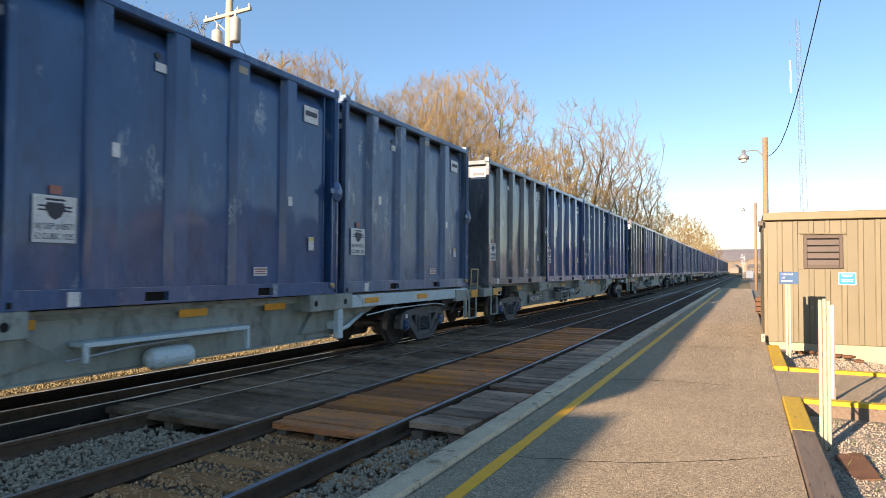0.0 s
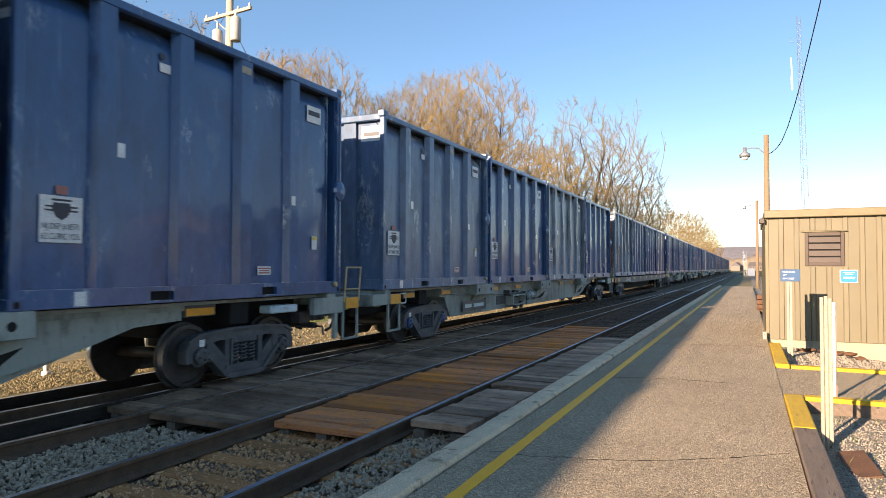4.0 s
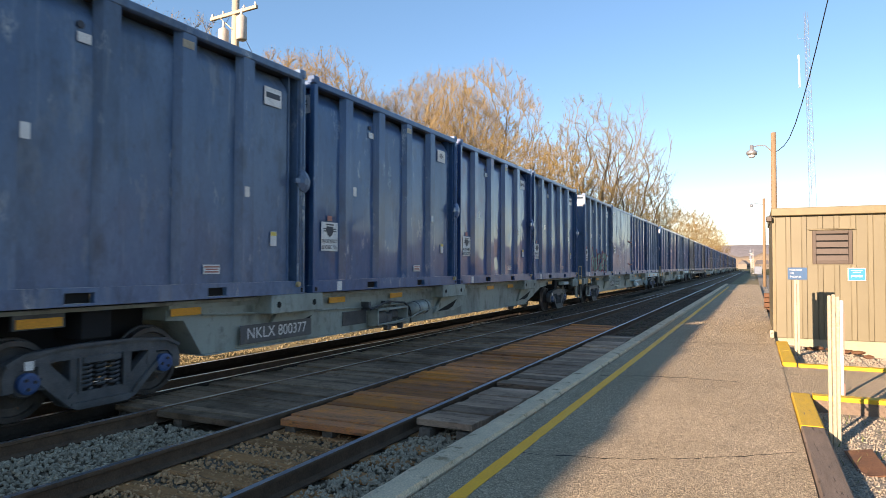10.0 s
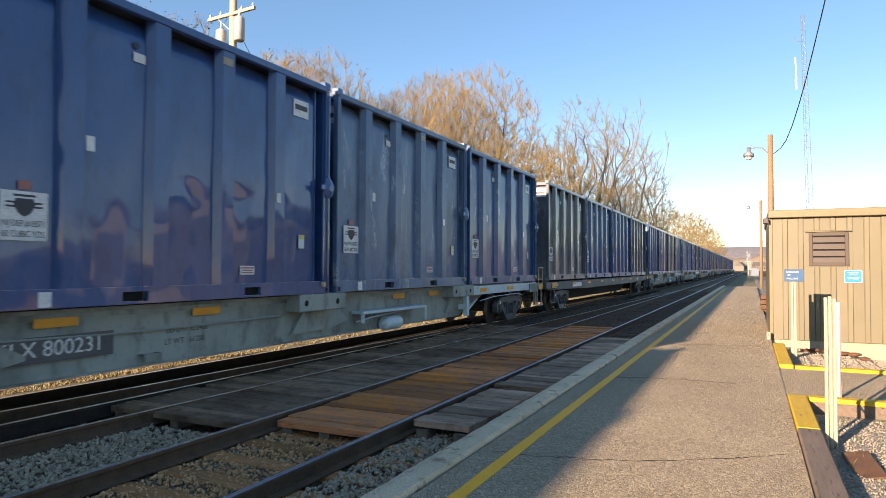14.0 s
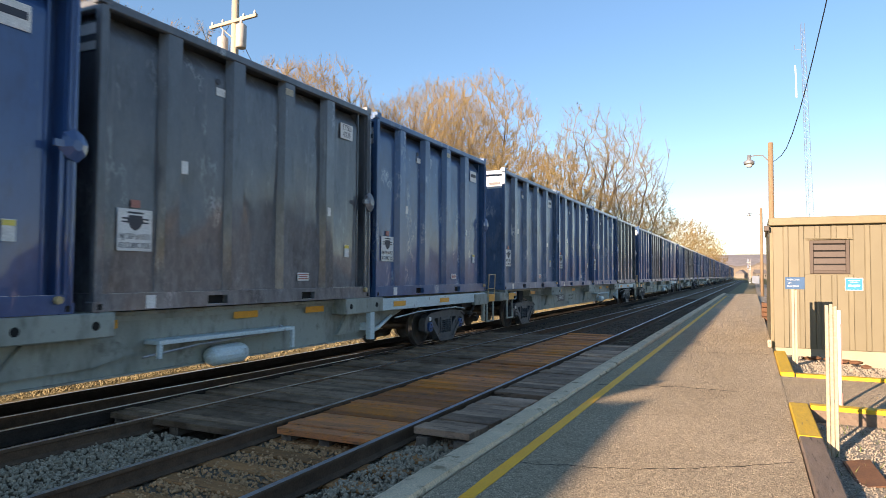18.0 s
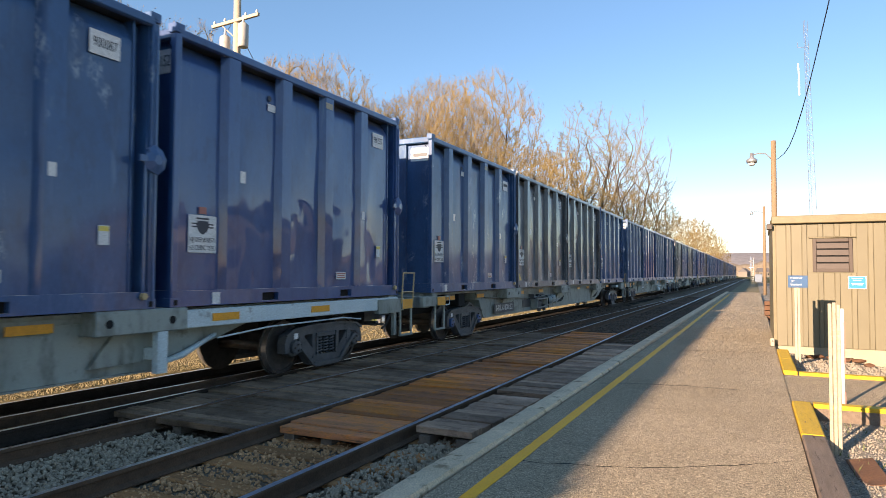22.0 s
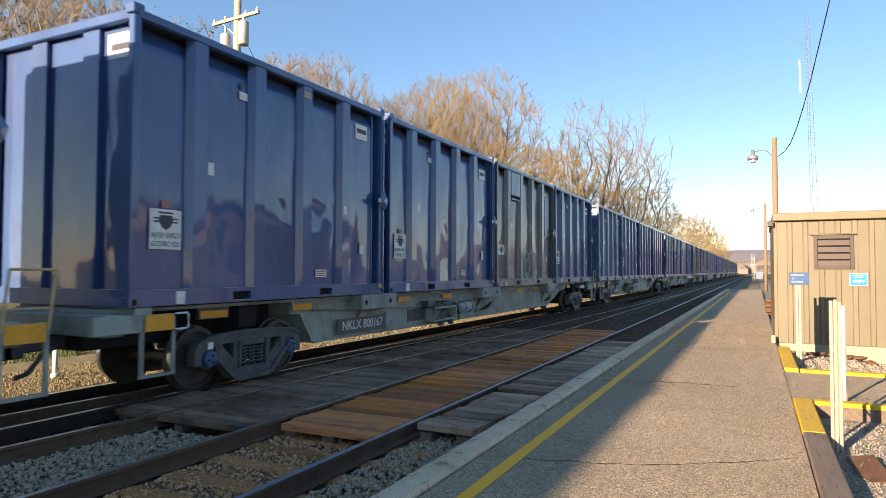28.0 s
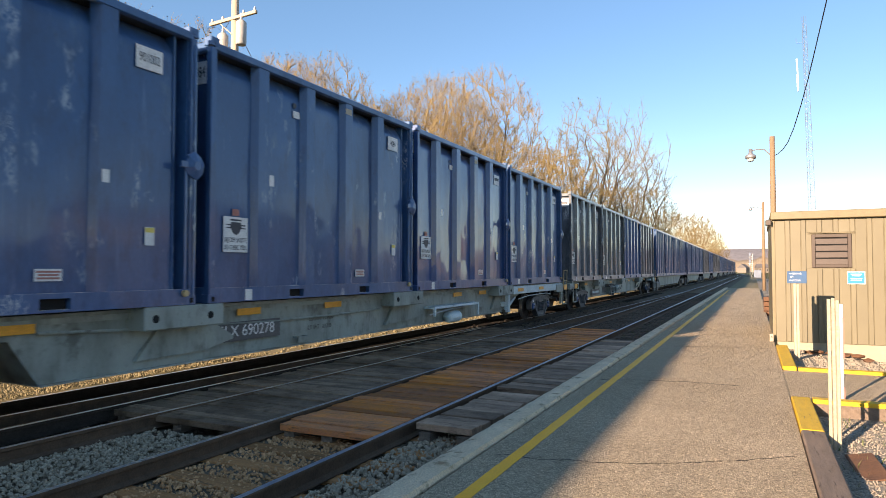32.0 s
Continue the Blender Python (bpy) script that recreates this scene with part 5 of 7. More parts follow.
# the four loads of each car, from the head of the train
LOADS = ["11", "1121", "1112", "11uf", "dBbu", "dBDu", "fbgb", "rhbB", "buBb", "FbBu", "ysbF", "bBFb", "dbuD", "bBdu",
         "fbuD", "bDbB", "ukDb", "fBFu", "dbDb", "BBwu", "FbuB", "ubBb", "dD13"]
FIRST = -4   # the car whose head coupling is numbered so; "dBbd" above is number 0
r_ = random.Random(77)
while len(LOADS) < 36:
    LOADS.append("".join(r_.choice("111233") for _ in range(4)))
PLATES = {(0, 2): "4084", (2, 3): "900756", (3, 1): "910007", (3, 3): "901558", (5, 2): "901454", (6, 0): "4090", (6, 1): "910026", (6, 2): "900497", (8, 2): "900841", (10, 2): "900144", (11, 0): "900609",
          (11, 2): "900087", (11, 3): "901527", (12, 3): "901331", (13, 1): "900473", (16, 2): "900171", (16, 3): "901412", (17, 0): "901002"}
templates = {}
MOVERS = []   # (object, metres along the line at the start, height)


def place(kind, s, z):
    x, y, a = along(s)
    m = pose(x, y, z, 0, 0, math.degrees(a))
    if kind not in templates:
        templates[kind] = KINDS[kind]()
        ob = templates[kind]
        ob.matrix_basis = m
    else:
        ob = copy_thing(templates[kind], m)
    MOVERS.append((ob, s, z))
    return ob


# ---- flat cars ----


def truck(car, y, caps):
    """A two-axle truck: bolster, side frames, springs and two wheelsets that turn."""
    t = part("truck", shared("bolster", lambda: many((-0.9, 0.9, -0.2, 0.2, 0.42, 0.72), (-0.3, 0.3, -0.35, 0.35, 0.7, 0.9), bevel=0.03), TRUCK), TRUCK, car, "oily cast steel truck", at=pose(0, y, 0))

    def frame_side():
        bm = bmesh.new()
        extrude_x([(-0.62, 0.655), (-0.62, 0.80), (0.0, 0.825), (0.62, 0.80), (0.62, 0.655)], -0.080, 0.080, bm)
        extrude_x([(-0.47, 0.12), (-0.39, 0.265), (0.39, 0.265), (0.47, 0.12), (0.30, 0.065), (-0.30, 0.065)], -0.092, 0.092, bm)
        extrude_x([(-0.36, 0.795), (-0.36, 0.832), (0.36, 0.832), (0.36, 0.795)], 0.06, 0.118, bm)
        extrude_x([(-0.33, 0.062), (-0.43, 0.10), (-0.40, 0.145), (0.40, 0.145), (0.43, 0.10), (0.33, 0.062)], 0.06, 0.125, bm)
        for s in (-1, 1):
            extrude_x([(s * 0.60, 0.650), (s * 0.60, 0.803), (s * 0.95, 0.755), (s * 1.13, 0.67), (s * 1.18, 0.53), (s * 1.06, 0.53), (s * 0.98, 0.61)], -0.083, 0.083, bm)
            extrude_x([(s * 0.34, 0.800), (s * 0.36, 0.834), (s * 0.97, 0.783), (s * 1.16, 0.69), (s * 1.14, 0.655), (s * 0.94, 0.748)], 0.05, 0.114, bm)
            extrude_x([(s * 0.79, 0.67), (s * 0.66, 0.67), (s * 0.64, 0.50), (s * 0.70, 0.35), (s * 0.79, 0.37)], -0.087, 0.087, bm)
            extrude_x([(s * 1.18, 0.54), (s * 1.17, 0.37), (s * 1.05, 0.38), (s * 1.05, 0.54)], -0.085, 0.085, bm)
            extrude_x([(s * 0.80, 0.46), (s * 0.69, 0.665), (s * 0.31, 0.30), (s * 0.46, 0.115)], -0.077, 0.077, bm)
            extrude_x([(s * 0.80, 0.44), (s * 0.77, 0.50), (s * 0.40, 0.165), (s * 0.43, 0.10)], 0.05, 0.121, bm)
            extrude_x([(s * 0.41, 0.68), (s * 0.28, 0.68), (s * 0.28, 0.22), (s * 0.41, 0.22)], -0.074, 0.074, bm)
            extrude_x([(s * 0.315, 0.67), (s * 0.28, 0.67), (s * 0.28, 0.24), (s * 0.315, 0.24)], 0.05, 0.105, bm)
            lathe_x([(-0.10, 0.165), (0.03, 0.165), (0.05, 0.15)], 16, 0.0, bm)
            vs = bm.verts[:][-48:]
            for v in vs:
                v.co.y += s * 0.905
                v.co.z += 0.457
        return bm
    fm = shared("side_frame", frame_side, TRUCK)

    coil = shared("spring", lambda: tube([(0.066 * math.cos(a * 1.047), 0.066 * math.sin(a * 1.047), 0.275 + 0.0089 * a) for a in range(37)], 0.019, 5), TRUCK)
    for sgn in (-1, 1):
        part("side_frame", fm, TRUCK, t, at=pose(sgn * 0.98, 0, 0))
        if sgn > 0:
            for yy in (-0.185, 0.0, 0.185):
                part("spring", coil, TRUCK, t, "coil spring", at=pose(1.01, yy, 0))
            part("spring_seat", shared("spring_seat", lambda: box(-0.09, 0.09, -0.26, 0.26, 0.585, 0.67, 0.01), TRUCK), TRUCK, t, at=pose(0.99, 0, 0))
        part("brake_beam", shared("brake_beam", lambda: box(-0.8, 0.8, -0.05, 0.05, 0.32, 0.42), TRUCK), TRUCK, t, at=pose(0, sgn * 0.36, 0))
    part("reflector_tag", shared("frame_tag", lambda: box(0, 0.003, -0.94, -0.84, 0.60, 0.70), WHITE), WHITE, t, at=pose(1.066, 0, 0))
    key = "wheelset" + caps.name
    if key not in SHARED:
        bm = bmesh.new()
        tube([(-1.0, 0, 0), (1.0, 0, 0)], 0.085, 10, bm)
        for f in bm.faces:
            f.material_index = 0
        for sgn in (-1, 1):
            c0 = len(bm.faces)
            prof = [(-0.095, 0.490), (-0.065, 0.488), (-0.055, 0.462), (0.045, 0.455), (0.050, 0.395), (0.015, 0.385), (0.005, 0.30), (0.03, 0.15), (0.05, 0.13), (0.05, 0.05)]
            lathe_x([(sgn * x, r) for x, r in prof], 28, sgn * 0.755, bm)
            bm.faces.ensure_lookup_table()
            for f in bm.faces[c0:]:
                f.material_index = 0
                rr = max(math.hypot(v.co.y, v.co.z) for v in f.verts)
                if min(math.hypot(v.co.y, v.co.z) for v in f.verts) > 0.45 and rr < 0.47:
                    f.material_index = 1
            c0 = len(bm.faces)
            lathe_x([(sgn * 0.0, 0.12), (sgn * 0.12, 0.12), (sgn * 0.13, 0.09)], 14, sgn * 0.98, bm)
            bm.faces.ensure_lookup_table()
            for f in bm.faces[c0:]:
                f.material_index = 2
            for k in range(3):
                a = k * 2.094
                c0 = len(bm.faces)
                lathe_x([(0, 0.02), (sgn * 0.025, 0.018)], 6, sgn * 1.105, bm)
                bm.faces.ensure_lookup_table()
                vs = {v for f in bm.faces[c0:] for v in f.verts}
                for v in vs:
                    v.co.y += 0.06 * math.cos(a)
                    v.co.z += 0.06 * math.sin(a)
                for f in bm.faces[c0:]:
                    f.material_index = 0
        me = bpy.data.meshes.new("wheelset")
        bm.to_mesh(me)
        bm.free()
        for m in (WHEEL, TREAD, caps):
            me.materials.append(m)
        SHARED[key] = me
    for sgn in (-1, 1):
        part("wheelset", SHARED[key], WHEEL, t, "pair of steel wheels on an axle", at=pose(0, sgn * 0.905, 0.457))
    return t


def ends(car, paint, deck):
    """Couplers, steps, hoses, handrail and orange marker plates of both ends."""
    for y, sgn in ((0.0, 1), (PERIOD, -1)):
        coup = many((-0.09, 0.09, 0.02, 1.0, 0.72, 0.92), (-0.15, 0.15, -0.06, 0.2, 0.66, 0.98), bevel=0.02)
        part("coupler", shared("coupler", lambda: coup, TRUCK), TRUCK, car, "steel knuckle coupler", at=pose(0, y, 0, 0, 0, 0 if sgn > 0 else 180))
        yy = y + sgn * 0.62
        part("end_beam", shared("end_beam", lambda: box(-1.80, 1.20, -0.14, 0.14, 0.93, 1.20, 0.015), paint), paint, car, at=pose(0, yy, 0))
        head = sgn > 0
        py = y + (1.22 if head else -0.50)
        if head:
            part("end_panel", shared("end_panel", lambda: box(1.16, 1.27, 0.30, 0.98, 0.96, 1.19, 0.008), paint), paint, car, "pale end panel with faint writing", at=pose(0, y, 0))
        else:
            part("end_panel", shared("tail_panel", lambda: many((1.14, 1.25, -1.65, -0.74, 0.90, 1.20), (1.16, 1.24, -1.0, -0.90, 0.42, 0.905), bevel=0.008), paint), paint, car, "pale end panel", at=pose(0, y, 0))
        part("marker_plate", shared("marker_plate", lambda: box(0, 0.012, -0.22, 0.22, -0.105, 0.105, 0.004), ORANGE), ORANGE, car, "orange marker plate", at=pose(1.29, py, 1.075))
        part("step", shared("step%d" % sgn, lambda: many((-0.02, 0.02, -0.26, -0.20, 0.40, 1.14), (-0.02, 0.02, 0.24, 0.29, 0.40, 1.14), (-0.03, 0.03, -0.26, 0.29, 0.37, 0.41), (0.02, 0.055, -0.23, 0.23, 0.965, 1.185), bevel=0.004), paint), paint, car, "steel stirrup step", at=pose(1.23, py, 0))
        part("air_hose", shared("hose", lambda: tube([(0, 0.55, 0.84), (0, 0.3, 0.72), (0, 0.1, 0.50), (0, -0.05, 0.46)], 0.03, 6), HOSE), HOSE, car, "black air hose", at=pose(0.35 * sgn, y, 0, 0, 0, 0 if sgn > 0 else 180))
    loop = tube([(0, -0.09, 0.97), (0, 0.10, 0.97), (0, 0.13, 1.0), (0, 0.13, 1.15), (0, 0.10, 1.18), (0, -0.09, 1.18)], 0.016, 6)
    part("hand_hold", shared("end_loop", lambda: loop, CAR_LIGHT), CAR_LIGHT, car, "pale looped hand hold", at=pose(1.29, 1.56, 0))
    gear = many((-0.5, 0.9, -0.06, 0.06, 0.62, 0.72), (0.3, 0.7, -0.2, 0.12, 0.72, 0.93), bevel=0.01)
    tube([(0.2, -0.05, 0.66), (1.1, -0.05, 0.66), (1.12, -0.05, 0.5)], 0.022, 6, gear)
    part("coupler_gear", shared("coupler_gear", lambda: gear, TRUCK), TRUCK, car, "dark uncoupling rod and cushion box", at=pose(0, PERIOD - 1.15, 0))
    rail = bmesh.new()
    for yy in (-0.24, 0.26):
        tube([(0, yy, 1.1), (0.0, yy + 0.08, 1.76)], 0.018, 6, rail)
    tube([(0, -0.17, 1.76), (0, 0.35, 1.76)], 0.018, 6, rail)
    tube([(0, -0.22, 1.34), (0, 0.29, 1.34)], 0.014, 6, rail)
    part("handrail", shared("handrail", lambda: rail, BUFF), BUFF, car, "buff painted grab rail", at=pose(1.27, PERIOD - 0.50, 0))
    part("brake_wheel", shared("brake_wheel", lambda: lathe_x([(0, 0.22), (0.02, 0.24), (0.04, 0.22)], 16), TRUCK), TRUCK, car, "hand brake wheel", at=pose(-0.9, PERIOD - 0.6, 1.5, 0, 0, 90))


def number_board(car, text, x, y, z, h, board):
    if not text:
        n = part("number_board", shared("number_board", lambda: box(0, 0.004, -0.9, 0.9, -0.15, 0.15), board), board, car, "dark board with pale lettering", at=pose(x, y, z))
        for k, w in ((-0.5, 0.5), (0.3, 0.8)):
            part("lettering", shared("nb%.1f" % w, lambda: box(0, 0.002, -w / 2, w / 2, -0.05, 0.05), CAR_LIGHT), CAR_LIGHT, n, at=pose(0.005, k, 0))
        return
    n = part("number_board", shared("number_board", lambda: box(0, 0.004, -0.9, 0.9, -0.15, 0.15), board), board, car, "dark board with pale lettering", at=pose(x, y, z))
    part("lettering", lettering(text, h, WHITE), WHITE, n, at=pose(0.006, 0, 0))


def spine_car(text="", caps=CAP_BLUE, far=False, tail_sill=False):
    """A pale green-grey container flat with a deep belly between its trucks."""
    c = thing("container_flat_car", "pale green-grey container flat car with a deep centre sill", "railway car", "cars of the train")
    belly = [(4.3, 1.20), (4.3, 0.99), (4.60, 0.97), (4.95, 0.44), (PERIOD - 6.9, 0.44), (PERIOD - 5.1, 0.95), (PERIOD - 4.3, 0.99), (PERIOD - 4.3, 1.20)]
    part("centre_sill", shared("centre_sill", lambda: extrude_x(belly, -0.88, 0.88), CAR_GREEN), CAR_GREEN, c)
    part("deck_plate", shared("deck_plate", lambda: box(-0.95, 0.95, 0.72, PERIOD - 0.72, 1.202, 1.25), CAR_GREEN), CAR_GREEN, c)
    for y, turn in ((0.0, 0), (PERIOD, 180)):
        part("draft_sill", shared("draft_sill", lambda: many((-0.42, 0.42, 0.75, 4.298, 0.70, 1.198), (-0.95, 0.95, 3.0, 3.4, 0.86, 1.196), bevel=0.01), DECK_SHADE), DECK_SHADE, c, "centre sill over the truck, blackened for the shade under the deck", at=pose(0, y, 0, 0, 0, turn))
    if far:
        for y in (3.2, PERIOD - 3.2):
            part("truck", shared("far_truck", lambda: many((-1.05, 1.05, -1.05, 1.05, 0.3, 0.75), (-0.85, -0.7, -1.35, -0.45, 0.02, 0.9), (0.7, 0.85, -1.35, -0.45, 0.02, 0.9), (0.7, 0.85, 0.45, 1.35, 0.02, 0.9), (-0.85, -0.7, 0.45, 1.35, 0.02, 0.9), bevel=0.06), TRUCK), TRUCK, c, at=pose(0, y, 0))
        return c
    part("lower_flange", shared("lower_flange", lambda: box(-0.93, 0.93, 4.95, PERIOD - 6.9, 0.42, 0.445), CAR_GREEN), CAR_GREEN, c)
    part("upper_flange", shared("upper_flange", lambda: box(0.883, 0.93, 4.3, PERIOD - 4.3, 1.13, 1.198), CAR_GREEN), CAR_GREEN, c)

    def bracket():
        bm = box(0.86, 1.225, -0.95, 0.42, 0.97, 1.278, 0.015)
        extrude_x([(-0.5, 0.972), (0.5, 0.972), (0.9, 0.75), (0.9, 0.70), (0.3, 0.58), (-0.85, 0.56)], 0.885, 0.95, bm)
        return bm
    br = shared("bracket", bracket, CAR_GREEN)
    hole = shared("bracket_hole", lambda: lathe_x([(0, 0.055), (0.004, 0.05)], 12), VOID)
    for k in (1, 2, 3):
        y = LEAD + k * (LONG + GAP) - GAP / 2
        b = part("container_bracket", br, CAR_GREEN, c, "pale box bracket under the container ends", at=pose(0, y, 0))
        for hy in (-0.78, 0.16):
            part("hole", hole, VOID, b, at=pose(1.226, hy, 1.12))
        if not tail_sill:
            # a solid black triangle paints the opening's shade onto the gusset
            part("gusset_opening", shared("gusset_opening", lambda: extrude_x([(-0.75, 0.60), (0.15, 0.79), (0.45, 0.86), (0.20, 0.68), (-0.1, 0.61)], 0.951, 0.957), VOID), VOID, c, "black plate that stands in for the shaded opening under the bracket", at=pose(0, y, 0))
        part("outrigger", shared("outrigger", lambda: box(-1.2, -0.86, -0.5, 0.5, 0.97, 1.278, 0.015), CAR_GREEN), CAR_GREEN, c, at=pose(0, y, 0))
    for y in (1.05, PERIOD - 1.05):
        part("outrigger", shared("end_outrigger", lambda: box(-1.2, 1.2, -0.13, 0.13, 1.05, 1.278, 0.015), CAR_GREEN), CAR_GREEN, c, at=pose(0, y, 0))
    ref = shared("reflector", lambda: box(0, 0.01, -0.27, 0.27, -0.055, 0.055, 0.003), ORANGE)
    for y in (2.5, PERIOD - 4.0):
        part("reflector_bracket", shared("reflector_bracket", lambda: box(0.88, 0.93, -0.3, 0.3, 1.03, 1.2), TRUCK), TRUCK, c, at=pose(0, y, 0))
    for y in (2.5, 4.6, 8.3, 10.6, 13.8, 16.4, 18.2, PERIOD - 4.0):
        part("reflector", ref, ORANGE, c, "orange reflective plate", at=pose(0.932, y, 1.10))
    part("brake_pipe", shared("brake_pipe", lambda: tube([(0, 4.9, 1.04), (0, 6.2, 0.98), (0, 9.0, 0.90), (0, 10.6, 0.90), (0, 12.4, 0.92)], 0.02, 6), CAR_GREEN), CAR_GREEN, c, "long thin brake pipe", at=pose(0.925, 0, 0))
    hold = shared("hand_hold", lambda: many((0, 0.12, -0.14, -0.11, 0, 0.03), (0, 0.12, 0.11, 0.14, 0, 0.03), (0.10, 0.13, -0.14, 0.14, -0.08, 0.03), bevel=0.004), CAR_GREEN)
    part("hand_hold", hold, CAR_GREEN, c, at=pose(0.88, 9.6, 0.56))
    # the braking gear hangs beside the sill
    if not tail_sill:
        part("valve_frame", shared("valve_frame", lambda: many((0.9, 1.16, 9.45, 9.50, 0.50, 0.86), (0.9, 1.16, 10.70, 10.75, 0.50, 0.86), (1.11, 1.16, 9.45, 10.75, 0.81, 0.86), (1.11, 1.16, 9.45, 10.75, 0.50, 0.54), bevel=0.006), CAR_GREEN), CAR_GREEN, c, "pale steel guard of the brake valve")
        part("brake_valve", shared("brake_valve", lambda: many((0.9, 1.08, 9.60, 9.95, 0.52, 0.80), (0.9, 1.05, 10.00, 10.25, 0.48, 0.74), (0.9, 1.0, 10.30, 10.60, 0.58, 0.78), bevel=0.03), TRUCK), TRUCK, c, "dark brake valve")
        part("brake_cylinder", shared("brake_cylinder", lambda: tube([(0, 10.98, 0.74), (0, 11.02, 0.74), (0, 11.10, 0.75), (0, 11.75, 0.79), (0, 11.86, 0.80), (0, 11.90, 0.80)], [0.04, 0.13, 0.165, 0.165, 0.12, 0.03], 16), CAR_GREEN), CAR_GREEN, c, "pale air reservoir", at=pose(1.06, 0, 0))
        part("brake_hose", shared("brake_hose", lambda: tube([(0, 9.2, 0.86), (0, 9.9, 1.0), (0, 10.6, 0.94), (0, 10.85, 0.82), (0, 10.92, 0.66), (0, 10.9, 0.46)], 0.022, 6), HOSE), HOSE, c, "black brake hose", at=pose(1.14, 0, 0))
        if not far:
            for y in (11.22, 11.66):
                part("tank_strap", shared("tank_strap", lambda: lathe_x([(-0.02, 0.165), (-0.02, 0.175), (0.02, 0.175), (0.02, 0.165)], 16), TRUCK), TRUCK, c, at=pose(1.06, y, 0.75 + 0.06 * (y - 11.1), 0, 0, 90))
            part("brake_rod", shared("valve_rod", lambda: tube([(0, 10.75, 0.60), (0, 11.2, 0.70), (0, 11.5, 0.72), (0, 12.1, 0.77)], 0.017, 6), CAR_GREEN), CAR_GREEN, c, "pale bent pipe", at=pose(1.25, 0, 0))
            part("brake_rod", shared("valve_link", lambda: tube([(0, 9.5, 0.53), (0, 10.2, 0.55), (0, 10.9, 0.60)], 0.014, 6), CAR_GREEN), CAR_GREEN, c, "pale bent pipe", at=pose(1.18, 0, 0))
            part("vent_plate", shared("vent_plate", lambda: box(0.884, 0.90, 8.55, 9.40, 0.56, 0.84, 0.006), TRUCK), TRUCK, c, "dark oily plate beside the valve")
            part("pipe_bracket", shared("valve_pipe_bracket", lambda: many((0.90, 1.13, 9.20, 9.30, 0.84, 0.90), (0.90, 1.13, 10.0, 10.06, 0.92, 1.0), (0.90, 1.10, 9.20, 9.28, 0.86, 1.02), bevel=0.008), TRUCK), TRUCK, c)
            part("drain_cock", shared("drain_cock", lambda: many((0.94, 1.06, 10.02, 10.20, 0.36, 0.48), (0.98, 1.10, 10.55, 10.66, 0.36, 0.60), (0.96, 1.02, 10.2, 10.55, 0.42, 0.46), bevel=0.02), TRUCK), TRUCK, c, "dark oily drain cock")
        part("load_box", shared("load_box", lambda: box(0.9, 1.16, 24.1, 24.8, 0.99, 1.12, 0.02), CAR_LIGHT), CAR_LIGHT, c, "small pale box over the truck")
    else:
        def tank():
            bm = lathe_x([(-0.40, 0.02), (-0.35, 0.12), (-0.27, 0.155), (0.27, 0.155), (0.35, 0.12), (0.40, 0.02)], 16)
            bmesh.ops.rotate(bm, verts=bm.verts, matrix=Matrix.Rotation(math.pi / 2, 3, "Z"))
            return bm
        part("air_tank", shared("air_tank", tank, CAR_LIGHT), CAR_LIGHT, c, "pale air reservoir", at=pose(1.02, 15.9, 0.53))
        part("tank_shelf", shared("tank_shelf", lambda: many((0.9, 1.2, 14.5, 17.3, 0.80, 0.86), (1.14, 1.2, 17.24, 17.3, 0.5, 0.8), (1.14, 1.2, 14.5, 14.56, 0.62, 0.8), bevel=0.006), CAR_LIGHT), CAR_LIGHT, c, "pale steel bar shelf")
        part("brake_rod", shared("brake_rod", lambda: tube([(0, 14.3, 0.66), (0, 15.2, 0.74), (0, 16.9, 0.80), (0, 17.0, 0.9)], 0.016, 6), GALV), GALV, c, "bent steel brake rod", at=pose(1.14, 0, 0))
        # the tail end has a side sill over the truck
        part("side_sill", shared("side_sill", lambda: box(1.10, 1.215, PERIOD - 7.2, PERIOD - 0.80, 0.98, 1.235, 0.012), CAR_LIGHT), CAR_LIGHT, c, "pale blue-grey side sill")
        part("side_sill_far", shared("side_sill_far", lambda: box(-1.215, -1.10, PERIOD - 7.2, PERIOD - 0.80, 0.98, 1.235, 0.012), CAR_LIGHT), CAR_LIGHT, c)
        part("sill_post", shared("sill_post", lambda: many((1.10, 1.215, 19.7, 19.86, 0.42, 0.978), (0.9, 1.1, 19.7, 19.86, 0.6, 0.75), bevel=0.006), CAR_LIGHT), CAR_LIGHT, c)
        for y in (20.9, 23.2):
            part("reflector", ref, ORANGE, c, "orange reflective plate", at=pose(1.217, y, 1.11))
        part("release_rod", shared("release_rod", lambda: tube([(0, 20.8, 0.80), (0, 21.9, 0.88), (0, 24.0, 0.90), (0, 24.6, 0.84)], 0.014, 5), CAR_LIGHT), CAR_LIGHT, c, at=pose(1.16, 0, 0))
        part("slack_adjuster", shared("slack_adjuster", lambda: tube([(0, 19.9, 0.52), (0, 20.3, 0.60), (0, 20.9, 0.84)], [0.035, 0.05, 0.03], 8), CAR_LIGHT), CAR_LIGHT, c, "pale brake cylinder", at=pose(1.0, 0, 0))
    part("lettering", lettering("LD LMT 222400", 0.085, STENCIL), STENCIL, c, "faded dark stencilled weights", at=pose(0.8835, 10.3, 0.86))
    part("lettering", lettering("LT WT   61200", 0.085, STENCIL), STENCIL, c, "faded dark stencilled weights", at=pose(0.8835, 10.25, 0.70))
    number_board(c, text, 0.934 if tail_sill else 0.962, 8.15 if tail_sill else 6.55, 0.80 if tail_sill else 0.66, 0.19, CAR_BLACK)
    ends(c, CAR_GREEN, DECK)
